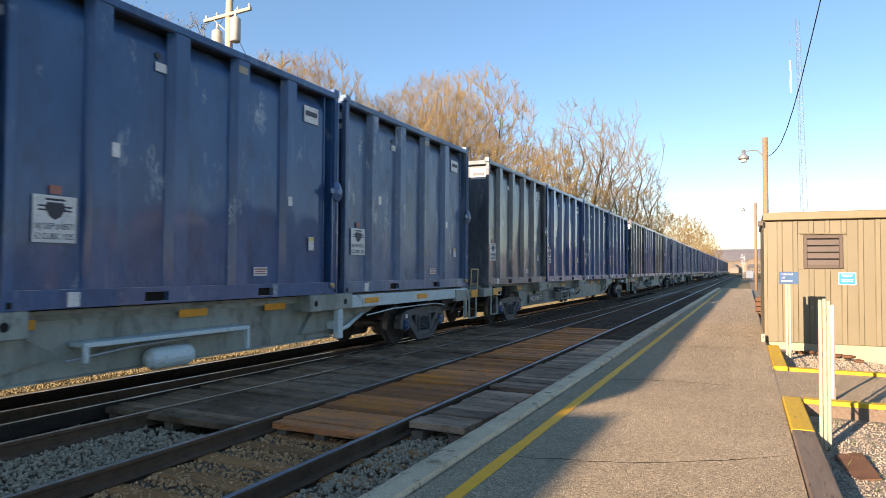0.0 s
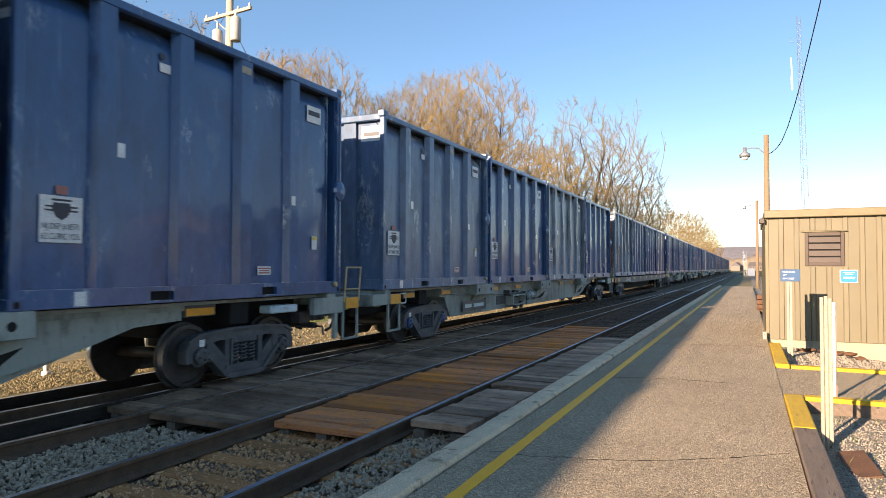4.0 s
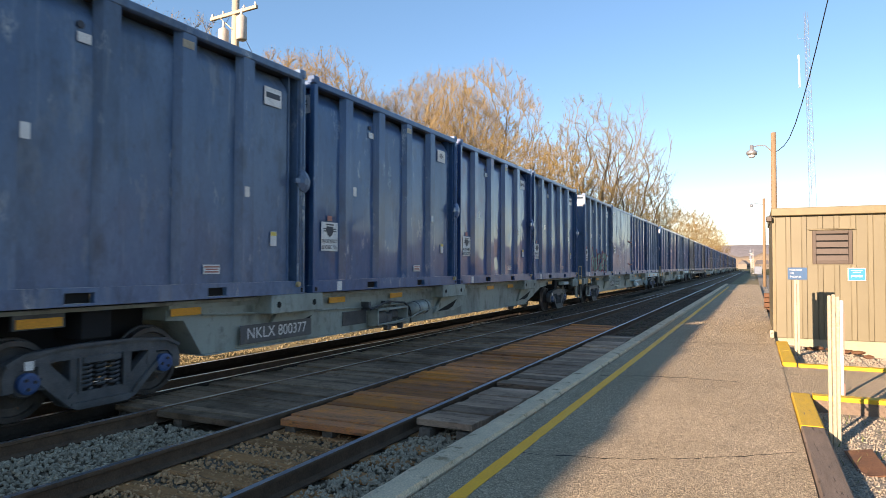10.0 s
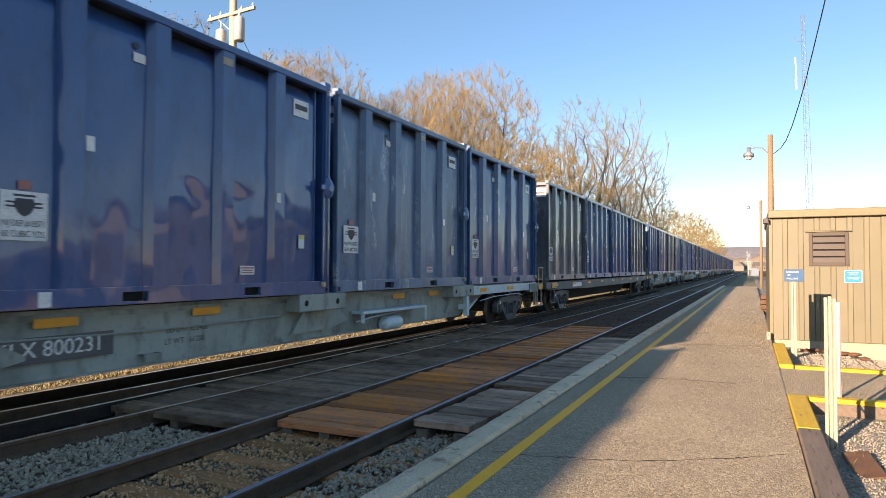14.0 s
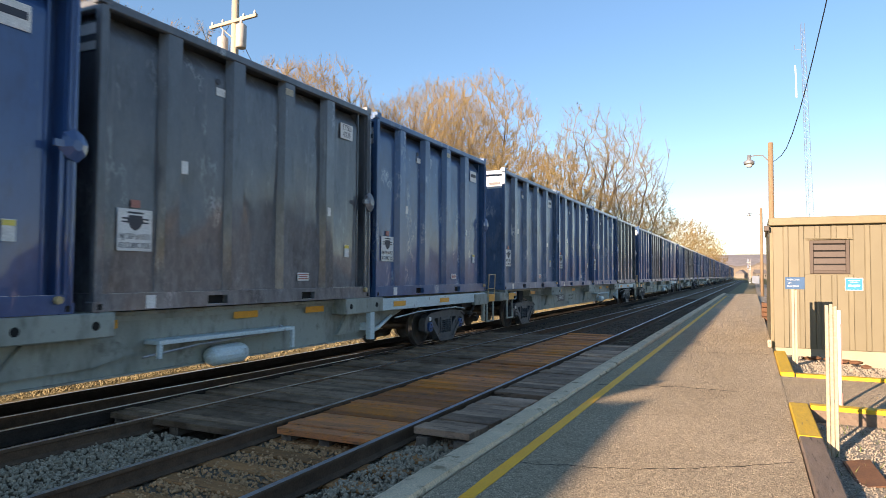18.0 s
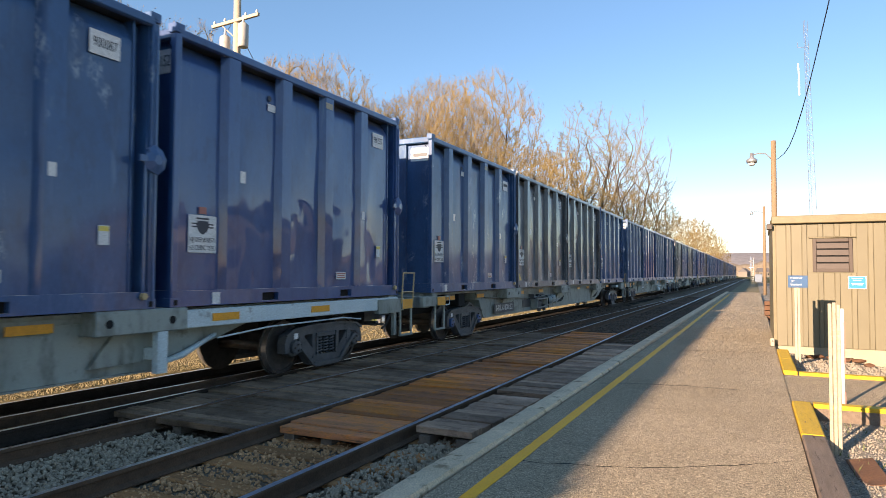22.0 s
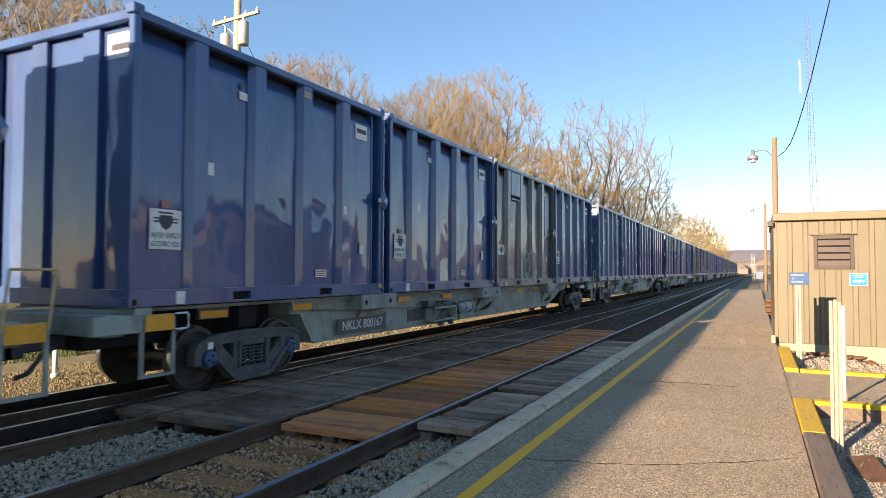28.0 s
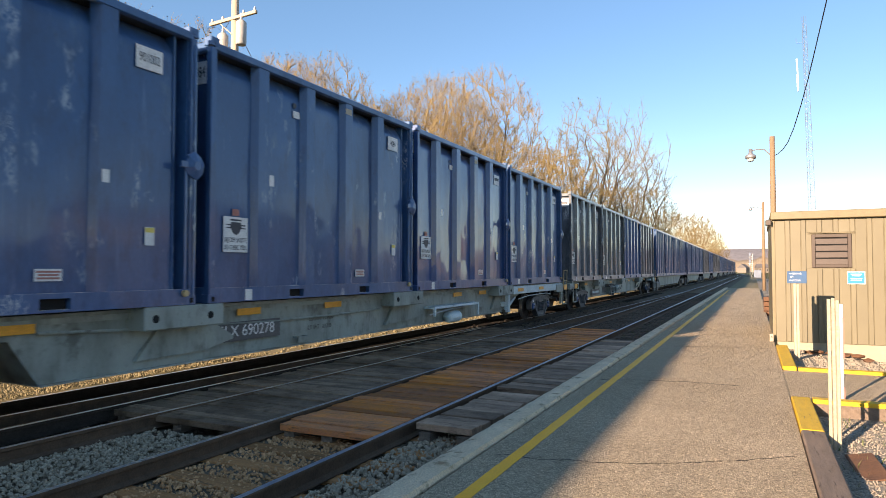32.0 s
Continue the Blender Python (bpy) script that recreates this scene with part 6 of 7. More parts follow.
    for y in (3.2, PERIOD - 3.2):
        truck(c, y, caps)
    return c


def deck_car(text=""):
    """A black flat car with deep side sills from end to end."""
    c = thing("container_flat_car", "black steel flat car with deep straight side sills", "railway car", "cars of the train")
    side = [(0.55, 1.20), (0.55, 0.90), (5.4, 0.86), (6.4, 0.82), (PERIOD - 6.4, 0.82), (PERIOD - 5.4, 0.86), (PERIOD - 0.55, 0.90), (PERIOD - 0.55, 1.20)]
    me = shared("deck_side", lambda: extrude_x(side, -0.04, 0.04), CAR_BLACK)
    part("side_sill", me, CAR_BLACK, c, at=pose(1.20, 0, 0))
    part("side_sill", me, CAR_BLACK, c, at=pose(-1.20, 0, 0))
    part("deck", shared("deck", lambda: box(-1.16, 1.16, 0.56, PERIOD - 0.56, 1.12, 1.19), CAR_BLACK), CAR_BLACK, c)
    # this sill too is blackened in place of the deck's shadow
    part("centre_sill", shared("deck_sill", lambda: extrude_x([(0.6, 1.118), (0.6, 0.74), (4.8, 0.74), (6.0, 0.30), (PERIOD - 6.0, 0.30), (PERIOD - 4.8, 0.74), (PERIOD - 0.6, 0.74), (PERIOD - 0.6, 1.118)], -0.34, 0.34), DECK_SHADE), DECK_SHADE, c)
    ref = shared("reflector", lambda: box(0, 0.01, -0.27, 0.27, -0.055, 0.055, 0.003), ORANGE)
    for k in range(9):
        part("reflector", ref, ORANGE, c, "orange reflective plate", at=pose(1.242, 1.8 + k * 2.9, 1.09))
    n = part("lettering", lettering(text, 0.26, WHITE) if text else shared("deck_bar", lambda: box(0, 0.002, -0.8, 0.8, -0.09, 0.09), WHITE), WHITE, c, "white stencilled lettering", at=pose(1.244, 5.2, 1.03))
    bars(c, 1.242, 22.0, 1.02, 0.8, 0.14, 2, WHITE)
    part("twist_lock", shared("twist_locks", lambda: many(*[(1.0, 1.16, y - 0.09, y + 0.09, 1.191, DECK - 0.006) for k in range(4) for y in (LEAD + k * (LONG + GAP) + 0.08, LEAD + k * (LONG + GAP) + LONG - 0.08)], bevel=0.004), CAR_BLACK), CAR_BLACK, c)
    part("twist_lock", shared("twist_locks_far", lambda: many(*[(-1.16, -1.0, y - 0.09, y + 0.09, 1.191, DECK - 0.006) for k in range(4) for y in (LEAD + k * (LONG + GAP) + 0.08, LEAD + k * (LONG + GAP) + LONG - 0.08)], bevel=0.004), CAR_BLACK), CAR_BLACK, c)
    part("brake_stand", shared("brake_stand", lambda: many((0.78, 0.96, PERIOD - 0.70, PERIOD - 0.54, 1.2, 1.95), (0.70, 1.02, PERIOD - 0.54, PERIOD - 0.36, 1.55, 2.25), bevel=0.03), BLACK), BLACK, c, "black hand brake stand")
    part("brake_drum", shared("brake_drum", lambda: tube([(0.84, PERIOD - 0.36, 1.88), (0.84, PERIOD - 0.22, 1.88)], 0.27, 18), BLACK), BLACK, c, "black hand brake drum")
    ends(c, CAR_BLACK, DECK)
    for y in (3.2, PERIOD - 3.2):
        truck(c, y, TRUCK)
    return c


NUMBERS = {0: "NKLX 800173", 1: "NKLX 800355", 4: "NKLX 800404", 5: "NKLX 800377", 6: "NKLX 690090", 7: "NKLX 800231", 10: "NKLX 690451", 11: "NKLX 690168",
           12: "NKLX 800152", 15: "NKLX 800167", 16: "NKLX 800223", 17: "NKLX 690278"}
SILLED = (-1, 6, 7, 9, 10, 11, 13, 17)
FLATS = {3: "GIMX 638102", 8: ""}
car_templates = {}
CARS = []
for k, load in enumerate(LOADS):
    number = FIRST + k
    s0 = START + PERIOD * number
    near = -2 < number < 19
    ob_by = []
    for i, kind in enumerate(load):
        ob = place(kind, s0 + LEAD + i * (LONG + GAP), RAIL_Z + DECK)
        ob_by.append(ob)
        if (number, i) in PLATES:
            plate = [q for q in ob.children if q.name.startswith("number_plate")][0]
            plate.children[0].data = lettering(PLATES[number, i], 0.12 if kind in "sy" else 0.13, INK, 0.9 if kind in "sy" else 0.62)
            plate.children[0].location = (0.007, 0, 0)
            plate = [q for q in ob.children if q.name.startswith("end_plate")][0]
            plate.children[0].data = lettering(PLATES[number, i], 0.17, INK, 0.60)
            plate.children[0].matrix_basis = Matrix.Translation((0, -0.007, 0)) @ pose(0, 0, 0, 0, 0, -90)
    if number == 4:
        for line in (((1.58, 3.46), (1.46, 3.42), (1.38, 3.3)), ((1.66, 2.6), (1.6, 2.4), (1.5, 2.32)), ((1.45, 1.7), (1.43, 1.42)), ((1.92, 3.5), (1.84, 3.2), (1.9, 2.95)), ((1.55, 3.5), (1.40, 3.38), (1.34, 3.2)), ((1.62, 2.75), (1.52, 2.5), (1.44, 2.2), (1.40, 1.95)), ((1.63, 2.7), (1.76, 2.6), (1.72, 2.45)),
                     ((1.41, 1.8), (1.37, 1.5)), ((1.37, 1.35), (1.35, 1.15)), ((1.86, 3.6), (1.80, 3.3), (1.95, 3.1)), ((2.0, 2.6), (2.08, 2.5))):
            part("scuff", tube([(WIDE / 2 - 0.118, y, z) for y, z in line], 0.007, 4), GRAFFITI, ob_by[2], "pale scraped line in the paint")
    if number == 3:
        part("lettering", lettering("910007", 0.17, WHITE, 0.80), WHITE, ob_by[1], "white stencilled digits", at=pose(WIDE / 2 - 0.088, 5.36, 2.10))
    x, y, a = along(s0)
    m = pose(x, y, RAIL_Z, 0, 0, math.degrees(a))
    if number in FLATS:
        car = deck_car(FLATS[number])
        car.matrix_basis = m
    elif number in NUMBERS:
        car = spine_car(NUMBERS[number], TRUCK if number in (1, 4, 7, 10, 11) else CAP_BLUE, tail_sill=number in SILLED)
        car.matrix_basis = m
    else:
        kind = "far" if not near else "silled" if number in SILLED else "plain"
        if kind not in car_templates:
            car_templates[kind] = car = spine_car(far=not near, tail_sill=kind == "silled")
            car.matrix_basis = m
        else:
            car = copy_thing(car_templates[kind], m)
    MOVERS.append((car, s0, RAIL_Z))
    if near:
        CARS.append((car, s0))


# ---- poles, wires, mast ----


def post_pole(name, label, x, y, z0, top, r0, r1, mat, lean=(0, 0)):
    c = thing(name, label, "pole", at=pose(x, y, z0))
    part("shaft", tube([(0, 0, -0.5), (lean[0] * 0.5, lean[1] * 0.5, (top - z0) / 2), (lean[0], lean[1], top - z0)], [r0, (r0 + r1) / 2, r1], 10), mat, c)
    return c


lp = post_pole("lamp_pole", "weathered wooden pole with a curved arm and street lamp", 0.90, 36.0, -0.15, 8.25, 0.15, 0.12, POLE)
arm = [(-0.1, 0, 7.35 + 0.15), (-0.35, 0, 7.62 + 0.15), (-0.7, 0, 7.66 + 0.15), (-0.98, 0, 7.60 + 0.15)]
part("arm", tube(arm, 0.03, 6), GALV, lp, "curved steel lamp arm")
hood = bmesh.new()
tube([(-0.98, 0, 7.85), (-0.98, 0, 7.62), (-0.98, 0, 7.50), (-0.98, 0, 7.36)], [0.09, 0.10, 0.27, 0.25], 12, hood)
part("lamp_hood", hood, GALV, lp, "open steel lamp hood")
part("bulb", tube([(-0.98, 0, 7.37), (-0.98, 0, 7.22)], [0.2, 0.12], 10), GLASSY, lp, "glass bulb cover")
lp2 = post_pole("lamp_pole", "thin weathered wooden pole with a small lamp", 0.75, 61.5, -0.15, 7.4, 0.14, 0.10, POLE)
part("arm", tube([(-0.1, 0, 7.0), (-0.5, 0, 7.15), (-0.95, 0, 7.1)], 0.025, 6), GALV, lp2)
part("lamp_hood", tube([(-0.95, 0, 7.15), (-0.95, 0, 7.0), (-0.95, 0, 6.88)], [0.05, 0.13, 0.13], 10), GALV, lp2)

up = post_pole("utility_pole", "tall pale wooden utility pole with crossarm and two transformers", -17.5, 18.2, -0.6, 13.2, 0.17, 0.13, POLE_PALE)
for z, w in ((11.62, 1.25), (12.75, 1.0)):
    part("crossarm", box(-w, w, -0.16, -0.05, z - 0.06, z + 0.06, 0.01), POLE_PALE, up, "wooden crossarm", at=pose(0, 0, 0, 0, 0, -5))
    for x in (-w + 0.1, -w * 0.45, w * 0.45, w - 0.1):
        part("insulator", tube([(x, -0.1, z + 0.06), (x, -0.1, z + 0.12), (x, -0.1, z + 0.2)], [0.03, 0.055, 0.03], 8), GLASSY, up, at=pose(0, 0, 0, 0, 0, -5))
part("brace", tube([(-0.7, -0.1, 11.55), (0, -0.14, 11.0)], 0.02, 5), POLE_PALE, up, at=pose(0, 0, 0, 0, 0, -5))
for x, z in ((0.50, 10.50), (-0.48, 10.2)):
    can = part("transformer", tube([(x, -0.15, z), (x, -0.15, z + 0.04), (x, -0.15, z + 0.85), (x, -0.15, z + 0.93)], [0.17, 0.195, 0.195, 0.10], 14), CAN, up, "pale grey transformer can", at=pose(0, 0, 0, 0, 0, -5))
    part("bushing", tube([(x, -0.15, z + 0.92), (x, -0.15, z + 1.2)], [0.06, 0.035], 8), GLASSY, can)
for a, b2 in (((0.5, -0.1, 11.6), (0.75, -0.1, 11.7)), ((-0.45, -0.1, 11.3), (-0.5, -0.1, 11.7)), ((0.6, -0.1, 10.6), (0.8, 0, 9.4))):
    mid = [(a[j] + b2[j]) / 2 + (0.25 if j == 0 else 0) for j in range(3)]
    part("lead", tube([a, mid, b2], 0.012, 4), WIRE, up, "black looping lead", at=pose(0, 0, 0, 0, 0, -5))
bare = post_pole("bare_pole", "short bare wooden pole behind the train", -20.0, 68.0, -0.6, 12.6, 0.16, 0.12, POLE)

wire = thing("cable", "black overhead cable that sags to the lamp pole", "cable")
pts = [(1.02, 36.0, 7.3), (1.09, 34.95, 7.18), (1.26, 33.0, 7.07), (1.4, 31.5, 7.12), (1.55, 29.8, 7.4), (1.7, 28.1, 7.87), (1.84, 26.6, 8.42), (1.97, 25.1, 9.05), (2.14, 23.2, 9.9), (2.6, 18.0, 12.4), (3.1, 12.0, 15.4)]
part("strand", tube(pts, 0.018, 5), WIRE, wire)

mast = thing("radio_mast", "tall slender pale lattice radio mast far off", "mast", at=pose(13.6, 185.0, -1, 0, -1.2, 0))
H = 67


def leg_at(i, z):
    r = 1.05 - 0.55 * z / H
    a = 0.3 + 2.094 * i
    return (r * math.cos(a), r * math.sin(a), z)


for i in range(3):
    part("leg", tube([leg_at(i, 0), leg_at(i, H)], 0.05, 5), MAST, mast)
lat = bmesh.new()
for k in range(44):
    z = k * 1.5
    for i in range(3):
        tube([leg_at(i, z), leg_at((i + 1) % 3, z + 1.5)], 0.022, 3, lat, False)
        tube([leg_at(i, z), leg_at((i + 1) % 3, z)], 0.022, 3, lat, False)
part("lattice", lat, MAST, mast, "pale lattice bracing")
part("antenna", tube([(-1.9, 0, 48), (-1.95, 0, 50.5), (-1.85, 0, 53), (-1.95, 0, 56.3)], [0.2, 0.24, 0.16, 0.2], 6), WHITE, mast, "white panel antenna")
part("antenna_arm", tube([(-0.4, 0, 60.2), (-1.9, 0, 60.4), (-1.9, 0, 61.6)], 0.06, 5), MAST, mast)

# ---- trees ----


def make_tree(seed, height, radius, low, nodes, twigs, bark, twig, bud, buds, lumps=0.14, balance=0.55, hang=0.0, long=0.07):
    """A bare tree: limbs fork their way to points spread through a domed crown, thickening towards the trunk, and fine twigs stand off their ends."""
    g = np.random.RandomState(seed)
    mid = height * (0.5 + 0.35 * low)
    upper, lower = height * 0.97 - mid, mid - height * low
    cloud = []
    while len(cloud) < nodes:
        p = g.uniform(-1, 1, 3)
        lump = 1 - 0.6 * lumps + lumps * noise.noise(Vector(p * 2.2) + Vector((seed * 7.3, 0, 0))) * 2
        reach = math.sqrt(p[0] ** 2 + p[1] ** 2 + abs(p[2]) ** 2.3) / lump
        if reach < 1 and g.rand() < 0.25 + 0.75 * reach:
            cloud.append((p[0] * radius, p[1] * radius, mid + p[2] * (upper if p[2] > 0 else lower)))
    steps = max(3, int(height * low * 1.3 / 0.7))
    stem = [(0.12 * math.sin(k * 0.9 + seed), 0.12 * math.sin(k * 1.3 + seed), -0.3 + height * low * 1.3 * k / steps) for k in range(steps + 1)]
    pts = np.array(stem + cloud)
    n = len(pts)
    up = np.full(n, -1)
    run = np.zeros(n)
    for k in range(1, steps + 1):
        up[k] = k - 1
        run[k] = run[k - 1] + np.linalg.norm(pts[k] - pts[k - 1])
    best, link = np.full(n, 1e9), np.zeros(n, int)
    joined = np.arange(n) <= steps
    order = list(range(steps + 1))

    def offer(k):
        away = np.linalg.norm(pts - pts[k], axis=1)
        cost = away ** 1.25 + balance * (run[k] + away) + 0.5 * np.maximum(0, pts[k, 2] - pts[:, 2])
        better = cost < best
        best[better], link[better] = cost[better], k

    for k in range(steps // 2, steps + 1):
        offer(k)
    for _ in range(n - steps - 1):
        k = int(np.argmin(np.where(joined, 1e9, best)))
        up[k] = link[k]
        run[k] = run[up[k]] + np.linalg.norm(pts[k] - pts[up[k]])
        joined[k] = True
        order.append(k)
        offer(k)
    load = np.zeros(n)
    leaf = np.ones(n, bool)
    leaf[up[order[1:]]] = False
    for k in reversed(order):
        load[k] += leaf[k]
        if up[k] >= 0:
            load[up[k]] += load[k]
    # each limb is drawn a little towards the straight line through its neighbours
    for _ in range(2):
        pull = np.zeros((n, 3))
        count = np.zeros(n)
        for k in order[1:]:
            weight = load[k] / load[up[k]]
            pull[up[k]] += pts[k] * weight
            count[up[k]] += weight
        inner = (count > 0) & (up >= 0)
        inner[:steps] = False
        target = (pull[inner] / count[inner][:, None] + pts[up[inner]]) / 2
        pts[inner] += (target - pts[inner]) * 0.5
    thickness = height * 0.0135 * (load / load[0]) ** 0.47
    ends = np.array(order[1:])
    P, Q = pts[up[ends]], pts[ends]
    RA, RB = np.maximum(0.012, np.minimum(thickness[up[ends]], thickness[ends] * 1.25)), np.maximum(0.010, thickness[ends])

    def frames(d):
        u = np.cross(d, (0.31, 0.52, 0.79))
        u /= np.linalg.norm(u, axis=1)[:, None] + 1e-9
        return u, np.cross(d, u)

    def skin(which, sides):
        p, q = P[which], Q[which]
        d = (q - p) / (np.linalg.norm(q - p, axis=1)[:, None] + 1e-9)
        u, w = frames(d)
        rings = []
        for c, rr in ((p, RA[which]), (q, RB[which])):
            for k in range(sides):
                t = 2 * math.pi * k / sides
                rings.append(c + (u * math.cos(t) + w * math.sin(t)) * rr[:, None])
        v = np.stack(rings, 1).reshape(-1, 3)
        base = np.arange(len(p))[:, None] * 2 * sides
        f = np.concatenate([base + np.array([k, (k + 1) % sides, sides + (k + 1) % sides, sides + k]) for k in range(sides)])
        return v, f

    thick = RA > 0.045
    v, f = skin(thick, 6)
    trunk = data("trunk", v.tolist(), f.tolist(), bark, smooth=True)
    v, f = skin(~thick, 3)
    outer = np.where(load[ends] <= 3)[0]
    ends_ = np.repeat(outer, twigs)
    n = len(ends_)
    d = Q[ends_] - P[ends_]
    d /= np.linalg.norm(d, axis=1)[:, None] + 1e-9
    out = Q[ends_] - (0, 0, mid - 0.3 * height)
    out /= np.linalg.norm(out, axis=1)[:, None]
    d = 0.6 * d + 0.7 * out + g.normal(0, 0.42, (n, 3)) + (0, 0, 0.15 - 2.5 * hang)
    d /= np.linalg.norm(d, axis=1)[:, None]
    at = P[ends_] + (Q[ends_] - P[ends_]) * g.rand(n, 1)
    size = height * g.uniform(0.35 * long, long, (n, 1))
    u, w = frames(d)
    rings = [at + (u * math.cos(t) + w * math.sin(t)) * 0.0060 for t in (0, 2.094, 4.189)]
    bend = at + d * size * 0.55 + u * size * g.normal(0, 0.05, (n, 1))
    tip = at + d * size + (0, 0, -hang) * size
    v2 = np.stack(rings + [bend + (u * math.cos(t) + w * math.sin(t)) * 0.0042 for t in (0, 2.094, 4.189)] + [tip], 1).reshape(-1, 3)
    base = np.arange(n)[:, None] * 7 + len(v)
    faces = f.tolist()
    for k in range(3):
        faces += (base + np.array([k, (k + 1) % 3, 3 + (k + 1) % 3, 3 + k])).tolist()
        faces += (base + np.array([3 + k, 3 + (k + 1) % 3, 6])).tolist()
    crown = data("crown", np.concatenate([v, v2]).tolist(), faces, twig)
    pick = g.rand(n) < buds
    c = (bend + (tip - bend) * g.rand(n, 1))[pick]
    a = g.normal(size=c.shape)
    a *= (g.uniform(0.025, 0.065, (len(c), 1))) / np.linalg.norm(a, axis=1)[:, None]
    b = np.cross(a, d[pick])
    leaf = np.stack([c - a, c + b, c + a, c - b], 1).reshape(-1, 3)
    return trunk, crown, data("bud_cluster", leaf.tolist(), np.arange(len(leaf)).reshape(-1, 4).tolist(), bud)


TREES = {
    "red": (make_tree(1, 17, 5.2, 0.14, 2400, 7, BARK, TWIG, BUD_RED, 0.5, 0.07, 0.6, 0.0, 0.05), "bare spring tree with reddish budding twigs"),
    "tan": (make_tree(2, 18, 5.4, 0.13, 2800, 7, BARK, TWIG, BUD_GOLD, 0.4, 0.06, 0.6, 0.0, 0.05), "broad bare spring tree with tan twigs"),
    "green": (make_tree(3, 18, 4.7, 0.2, 1000, 6, BARK, TWIG_GREY, BUD_GREEN, 0.8, 0.22, 0.5, 0.0, 0.045), "tall spring tree with sparse pale green buds"),
    "gold": (make_tree(4, 11, 4.8, 0.10, 1700, 7, BARK, TWIG, BUD_GOLD, 0.8, 0.15, 0.5, 0.04, 0.06), "golden willow-like tree with dense drooping twigs"),
    "grey": (make_tree(5, 15, 3.8, 0.2, 1100, 6, BARK, TWIG_GREY, BUD_RED, 0.3, 0.18, 0.55, 0.0, 0.05), "slender bare grey tree"),
}
TALLNESS = {"red": 17, "tan": 18, "green": 18, "gold": 11, "grey": 15}


def tree(kind, x, y, turn, size=1.0):
    (trunk, crown, buds), label = TREES[kind]
    m = pose(x, y, -0.62, 0, 0, turn)
    c = thing("tree", label, "tree", "trees behind the line", at=m)
    c.scale = (size / TALLNESS[kind],) * 3
    part("trunk", trunk, BARK, c)
    part("crown", crown, TWIG, c)
    if buds:
        part("foliage", buds, BUD_GOLD, c)
    return c


FOREST = [
    ("grey", -24.0, 19.0, 240, 14.4),
    ("red", -27.0, 15.0, 40, 16.5),
    ("tan", -30.0, 19.5, 100, 17.5),
    ("grey", -25.0, 23.0, 10, 15.5),
    ("grey", -23.0, 12.5, 70, 14.5),
    ("gold", -26.0, 12.0, 70, 9.5),
    ("grey", -29.0, 32.1, 305, 16.3),
    ("red", -30.0, 36.1, 295, 18.1),
    ("tan", -29.0, 38.4, 320, 18.9),
    ("grey", -31.0, 49.0, 265, 18.4),
    ("red", -25.0, 45.4, 35, 17.5),
    ("tan", -24.0, 48.6, 25, 19.3),
    ("tan", -23.4, 56.5, 295, 22.4),
    ("red", -26.6, 57.0, 285, 20.4),
    ("gold", -17.0, 47.4, 215, 13.0),
    ("gold", -17.2, 57.0, 170, 14.2),
    ("green", -18.0, 67.0, 160, 18.4),
    ("green", -16.9, 79.0, 220, 24.6),
    ("green", -16.2, 98.0, 245, 24.6),
    ("gold", -15.6, 72.0, 60, 12.6),
    ("gold", -15.0, 91.0, 280, 15.0),
    ("gold", -16.0, 137.4, 340, 15.4),
    ("gold", -15.5, 179.7, 225, 18.2),
    ("tan", -15.5, 217.0, 344, 18.5),
    ("gold", -15.5, 262.6, 89, 18.5),
    ("gold", -17.5, 309.5, 166, 15.1),
    ("red", -18.0, 355.4, 222, 13.5),
    # the last four stand unseen to the right, added for the containers' reflections
    ("tan", 36.0, 20.0, 30, 11.0),
    ("gold", 42.0, 44.0, 120, 10.0),
    ("tan", 46.0, 62.0, 210, 12.0),
    ("red", 40.0, 4.0, 75, 10.0),
]
for kind, x, y, turn, size in FOREST:
    tree(kind, x, y, turn, size)

# ---- distance ----
verts, faces = [], []
for k in range(161):
    a = radians(-45 + 90 * k / 160)
    h = 17 + 7 * noise.noise((k * 0.31, 2, 0)) + 5 * noise.noise((k * 1.3, 6, 0))
    x, y = 950 * math.sin(a), 950 * math.cos(a)
    band = len(verts)
    for d, z in ((0.97, -1), (0.985, 0.7 * h), (1.0, h), (1.04, h * 0.9), (1.08, -1)):
        verts.append((x * d, y * d, z))
    if k:
        faces += [(band - 5 + j, band + j, band + j + 1, band - 4 + j) for j in range(4)]
brush = tagged(new("far_woods", data("far_woods", verts, faces, BRUSH, smooth=True)), "low tan band of bare brush before the hill", "woods", kind="structure")
verts, faces = [], []
for k in range(121):
    a = radians(-70 + 140 * k / 120)
    h = 94 + 12 * noise.noise((k * 0.11, 4, 0)) + 5 * noise.noise((k * 0.5, 9, 0))
    x, y = 3000 * math.sin(a), 3000 * math.cos(a)
    verts += [(x * 0.82, y * 0.82, -2), (x, y, h), (x * 1.1, y * 1.1, h * 0.8)]
    if k:
        band = 3 * k
        faces += [(band - 3, band, band + 1, band - 2), (band - 2, band + 1, band + 2, band - 1)]
hill = tagged(new("hill", data("hill", verts, faces, HILL, smooth=True)), "long wooded hill on the horizon", "hill", kind="structure")


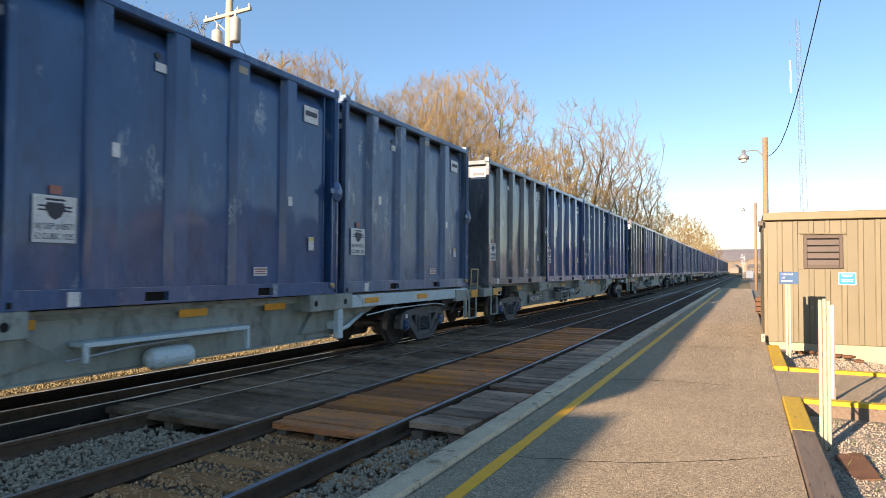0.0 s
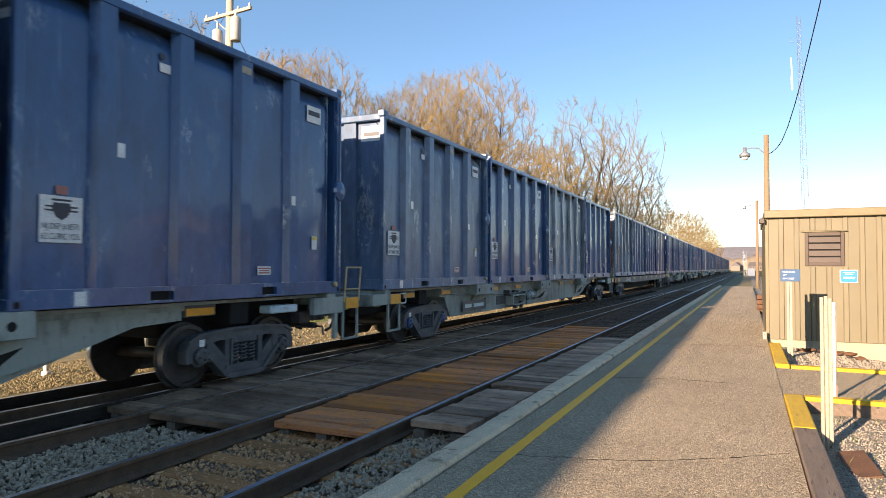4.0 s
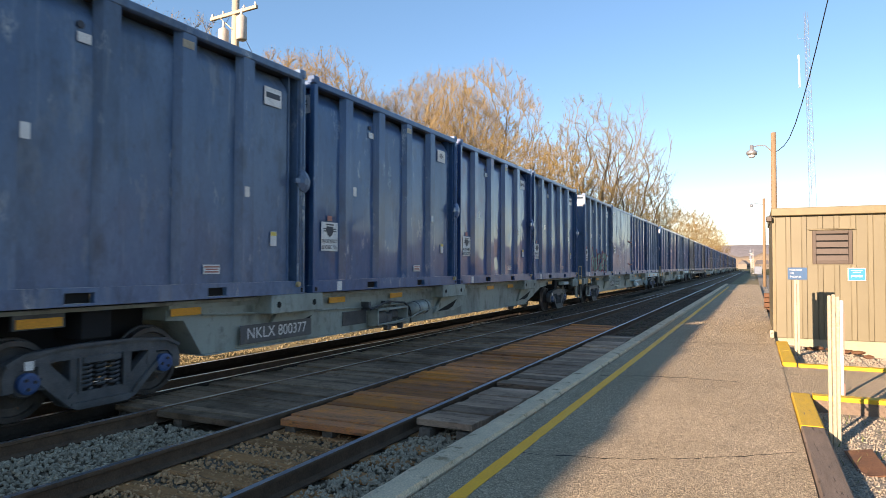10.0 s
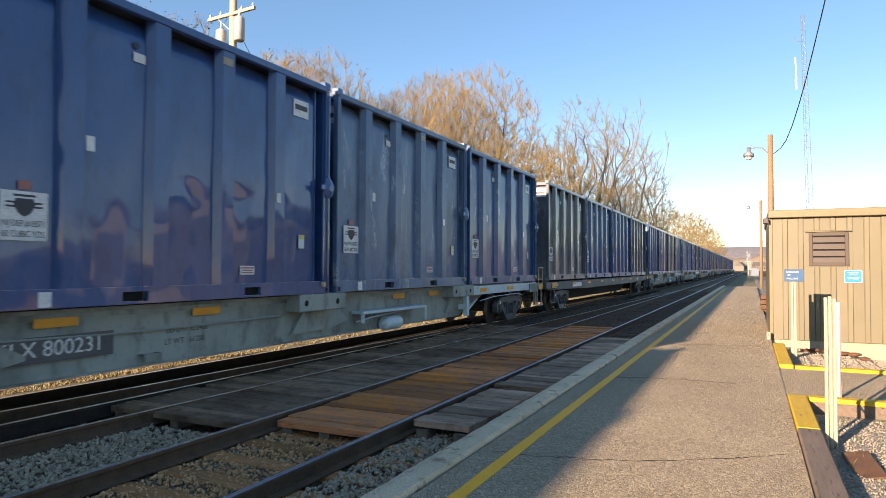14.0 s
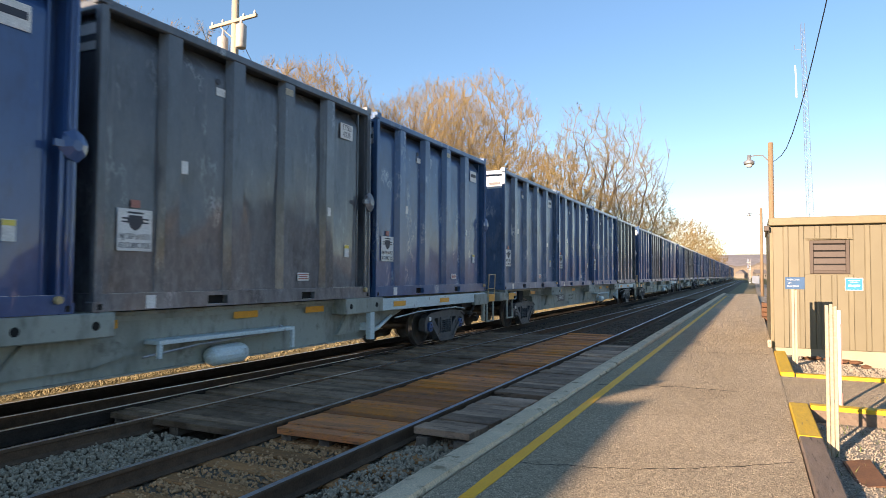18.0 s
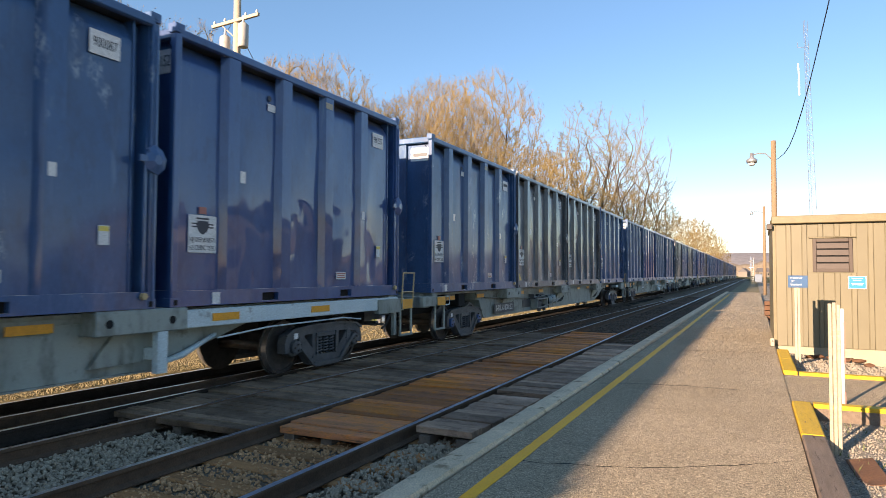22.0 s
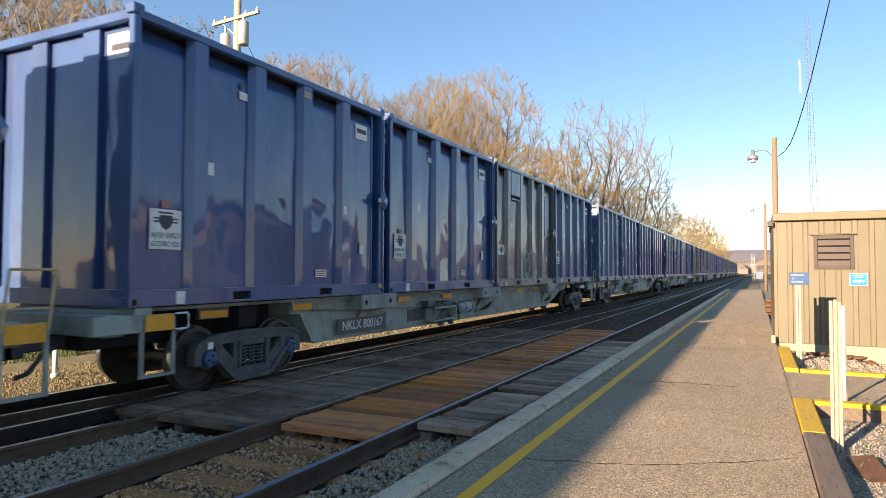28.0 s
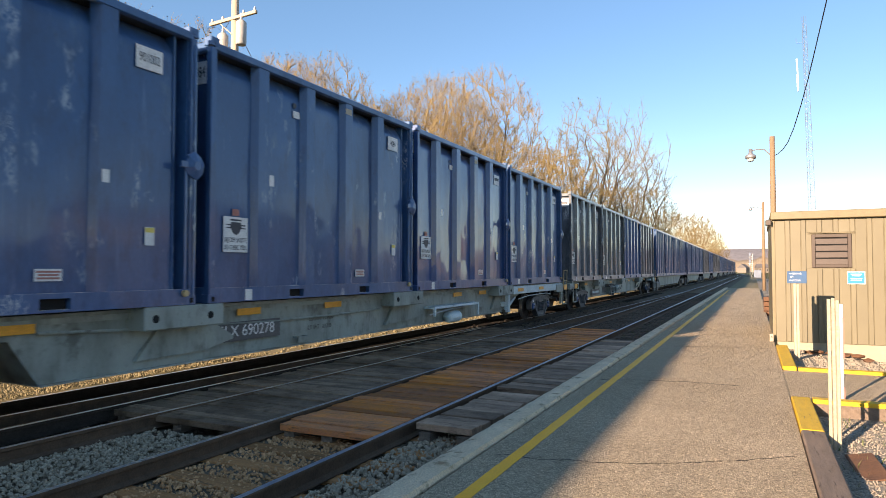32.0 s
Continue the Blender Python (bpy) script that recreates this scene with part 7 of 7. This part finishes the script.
def house(x, y, w, d, h, turn):
    c = thing("house", "small white clapboard house far down the line", "house", at=pose(x, y, -0.62, 0, 0, turn))
    part("wall", box(-w / 2, w / 2, -d / 2, d / 2, 0, h), HOUSE, c)
    bm = bmesh.new()
    extrude_x([(-d / 2 - 0.3, h), (d / 2 + 0.3, h), (0, h + d * 0.42)], -w / 2 - 0.3, w / 2 + 0.3, bm)
    part("roof", bm, ROOF, c)
    for k in range(3):
        part("window", box(-0.4, 0.4, -0.03, 0.03, -0.6, 0.6), VOID, c, at=pose(-w / 3 + k * w / 3, -d / 2 - 0.01, h * 0.55))
    return c


house(6, 620, 9, 8, 4.5, 20)
house(-9, 660, 8, 8, 4.5, 70)
# out-of-view building, added so the containers mirror something warm and sunlit
reflected_block = thing("station_building", "plain cream building, unseen, added for its warm reflections in the containers", "building", at=pose(14.5, 30.0, -0.15))
part("wall", box(-4, 4, -6, 6, 0, 4.6), HUT_BASE, reflected_block)
part("roof", box(-4.5, 4.5, -6.5, 6.5, 4.61, 4.9), ROOF, reflected_block)
for k in range(3):
    part("window", box(-0.5, 0.5, -0.04, 0.04, -0.8, 0.8), VOID, reflected_block, at=pose(-2.6 + 2.6 * k, -6.02, 1.9))
for k in range(4):
    part("window", box(-0.04, 0.04, -0.5, 0.5, -0.8, 0.8), VOID, reflected_block, at=pose(-4.02, -4.2 + 2.8 * k, 1.9))
sig = thing("signal_mast", "pale railway signal mast with two dark heads", "signal", at=pose(-1.0, 190, -0.6))
part("mast", tube([(0, 0, 0), (0, 0, 7)], 0.09, 8), GALV, sig)
part("ladder", many(*[(0.25, 0.65, 0, 0.04, 0.4 + k * 0.5, 0.45 + k * 0.5) for k in range(12)], (0.22, 0.26, 0, 0.04, 0, 6.6), (0.64, 0.68, 0, 0.04, 0, 6.6)), GALV, sig)
for z in (4.6, 6.3):
    part("signal_head", box(-0.26, 0.26, -0.2, 0.1, z - 0.42, z + 0.42, 0.05), MAST, sig)
    part("platform", box(-0.5, 0.7, -0.1, 0.5, z - 0.62, z - 0.56), GALV, sig)
box_ = thing("relay_box", "pale steel relay cabinet beside the line", "cabinet", at=pose(0.8, 190, -0.6))
part("body", box(-0.9, 0.9, -0.5, 0.5, 0, 2.2, 0.03), MAST, box_)


AHEAD = {0: 0.0, 1: 0.5, 2: 0.13, 3: 0.5, 4: 0.3, 5: 0.25, 6: 0.1, 7: 0.4, 8: 0.25, 9: 0.15, 10: 0.44, 11: 0.2, 12: 0.58, 13: 0.15, 14: 0.6, 15: 0.4, 16: 0.2, 17: 0.08,
         18: 0.17, 19: 0.41, 20: 0.13, 21: 0.4, 22: 0.05, 23: 0.34, 24: 0.14, 25: 0.2, 26: 0.25, 27: 0.3, 28: 0.33, 29: 0.1, 30: 0.38, 31: 0.0, 32: -0.05}


def gone(t):
    """Metres that the train has rolled at t; its speed wavers a little."""
    k = min(int(t), 31)
    return (14.9 * t if t < 9 else 134.1 + 14.75 * (t - 9)) + AHEAD[k] + (AHEAD[k + 1] - AHEAD[k]) * (t - k)


def motions():
    """The train rolls past towards the near end; wheels turn while they are close."""
    for ob, s0, z in MOVERS:
        rows = []
        for k in range(33):
            x, y, a = along(s0 - gone(float(k)))
            rows.append((float(k), pose(x, y, z, 0, 0, math.degrees(a))))
        walk(ob, rows)
    for car, s0 in CARS:
        for tr in [c for c in car.children if c.name.startswith("truck")]:
            for w in [c for c in tr.children if c.name.startswith("wheelset")]:
                y0 = s0 + tr.location.y + w.location.y
                f0, f1 = max(0, int((y0 - 26) / SPEED * 30)), min(960, int((y0 + 2) / SPEED * 30) + 1)
                if f1 <= f0 or f0 >= 960:
                    continue
                loc = w.location.copy()
                rows = [(0.0, pose(*loc))] if f0 > 0 else []
                for f in range(f0, f1 + 1):
                    rows.append((f / 30, pose(*loc, math.degrees((f - f0) / 30 * SPEED / 0.457))))
                if f1 < 960:
                    rows.append((32.0, rows[-1][1]))
                walk(w, rows)


motions()
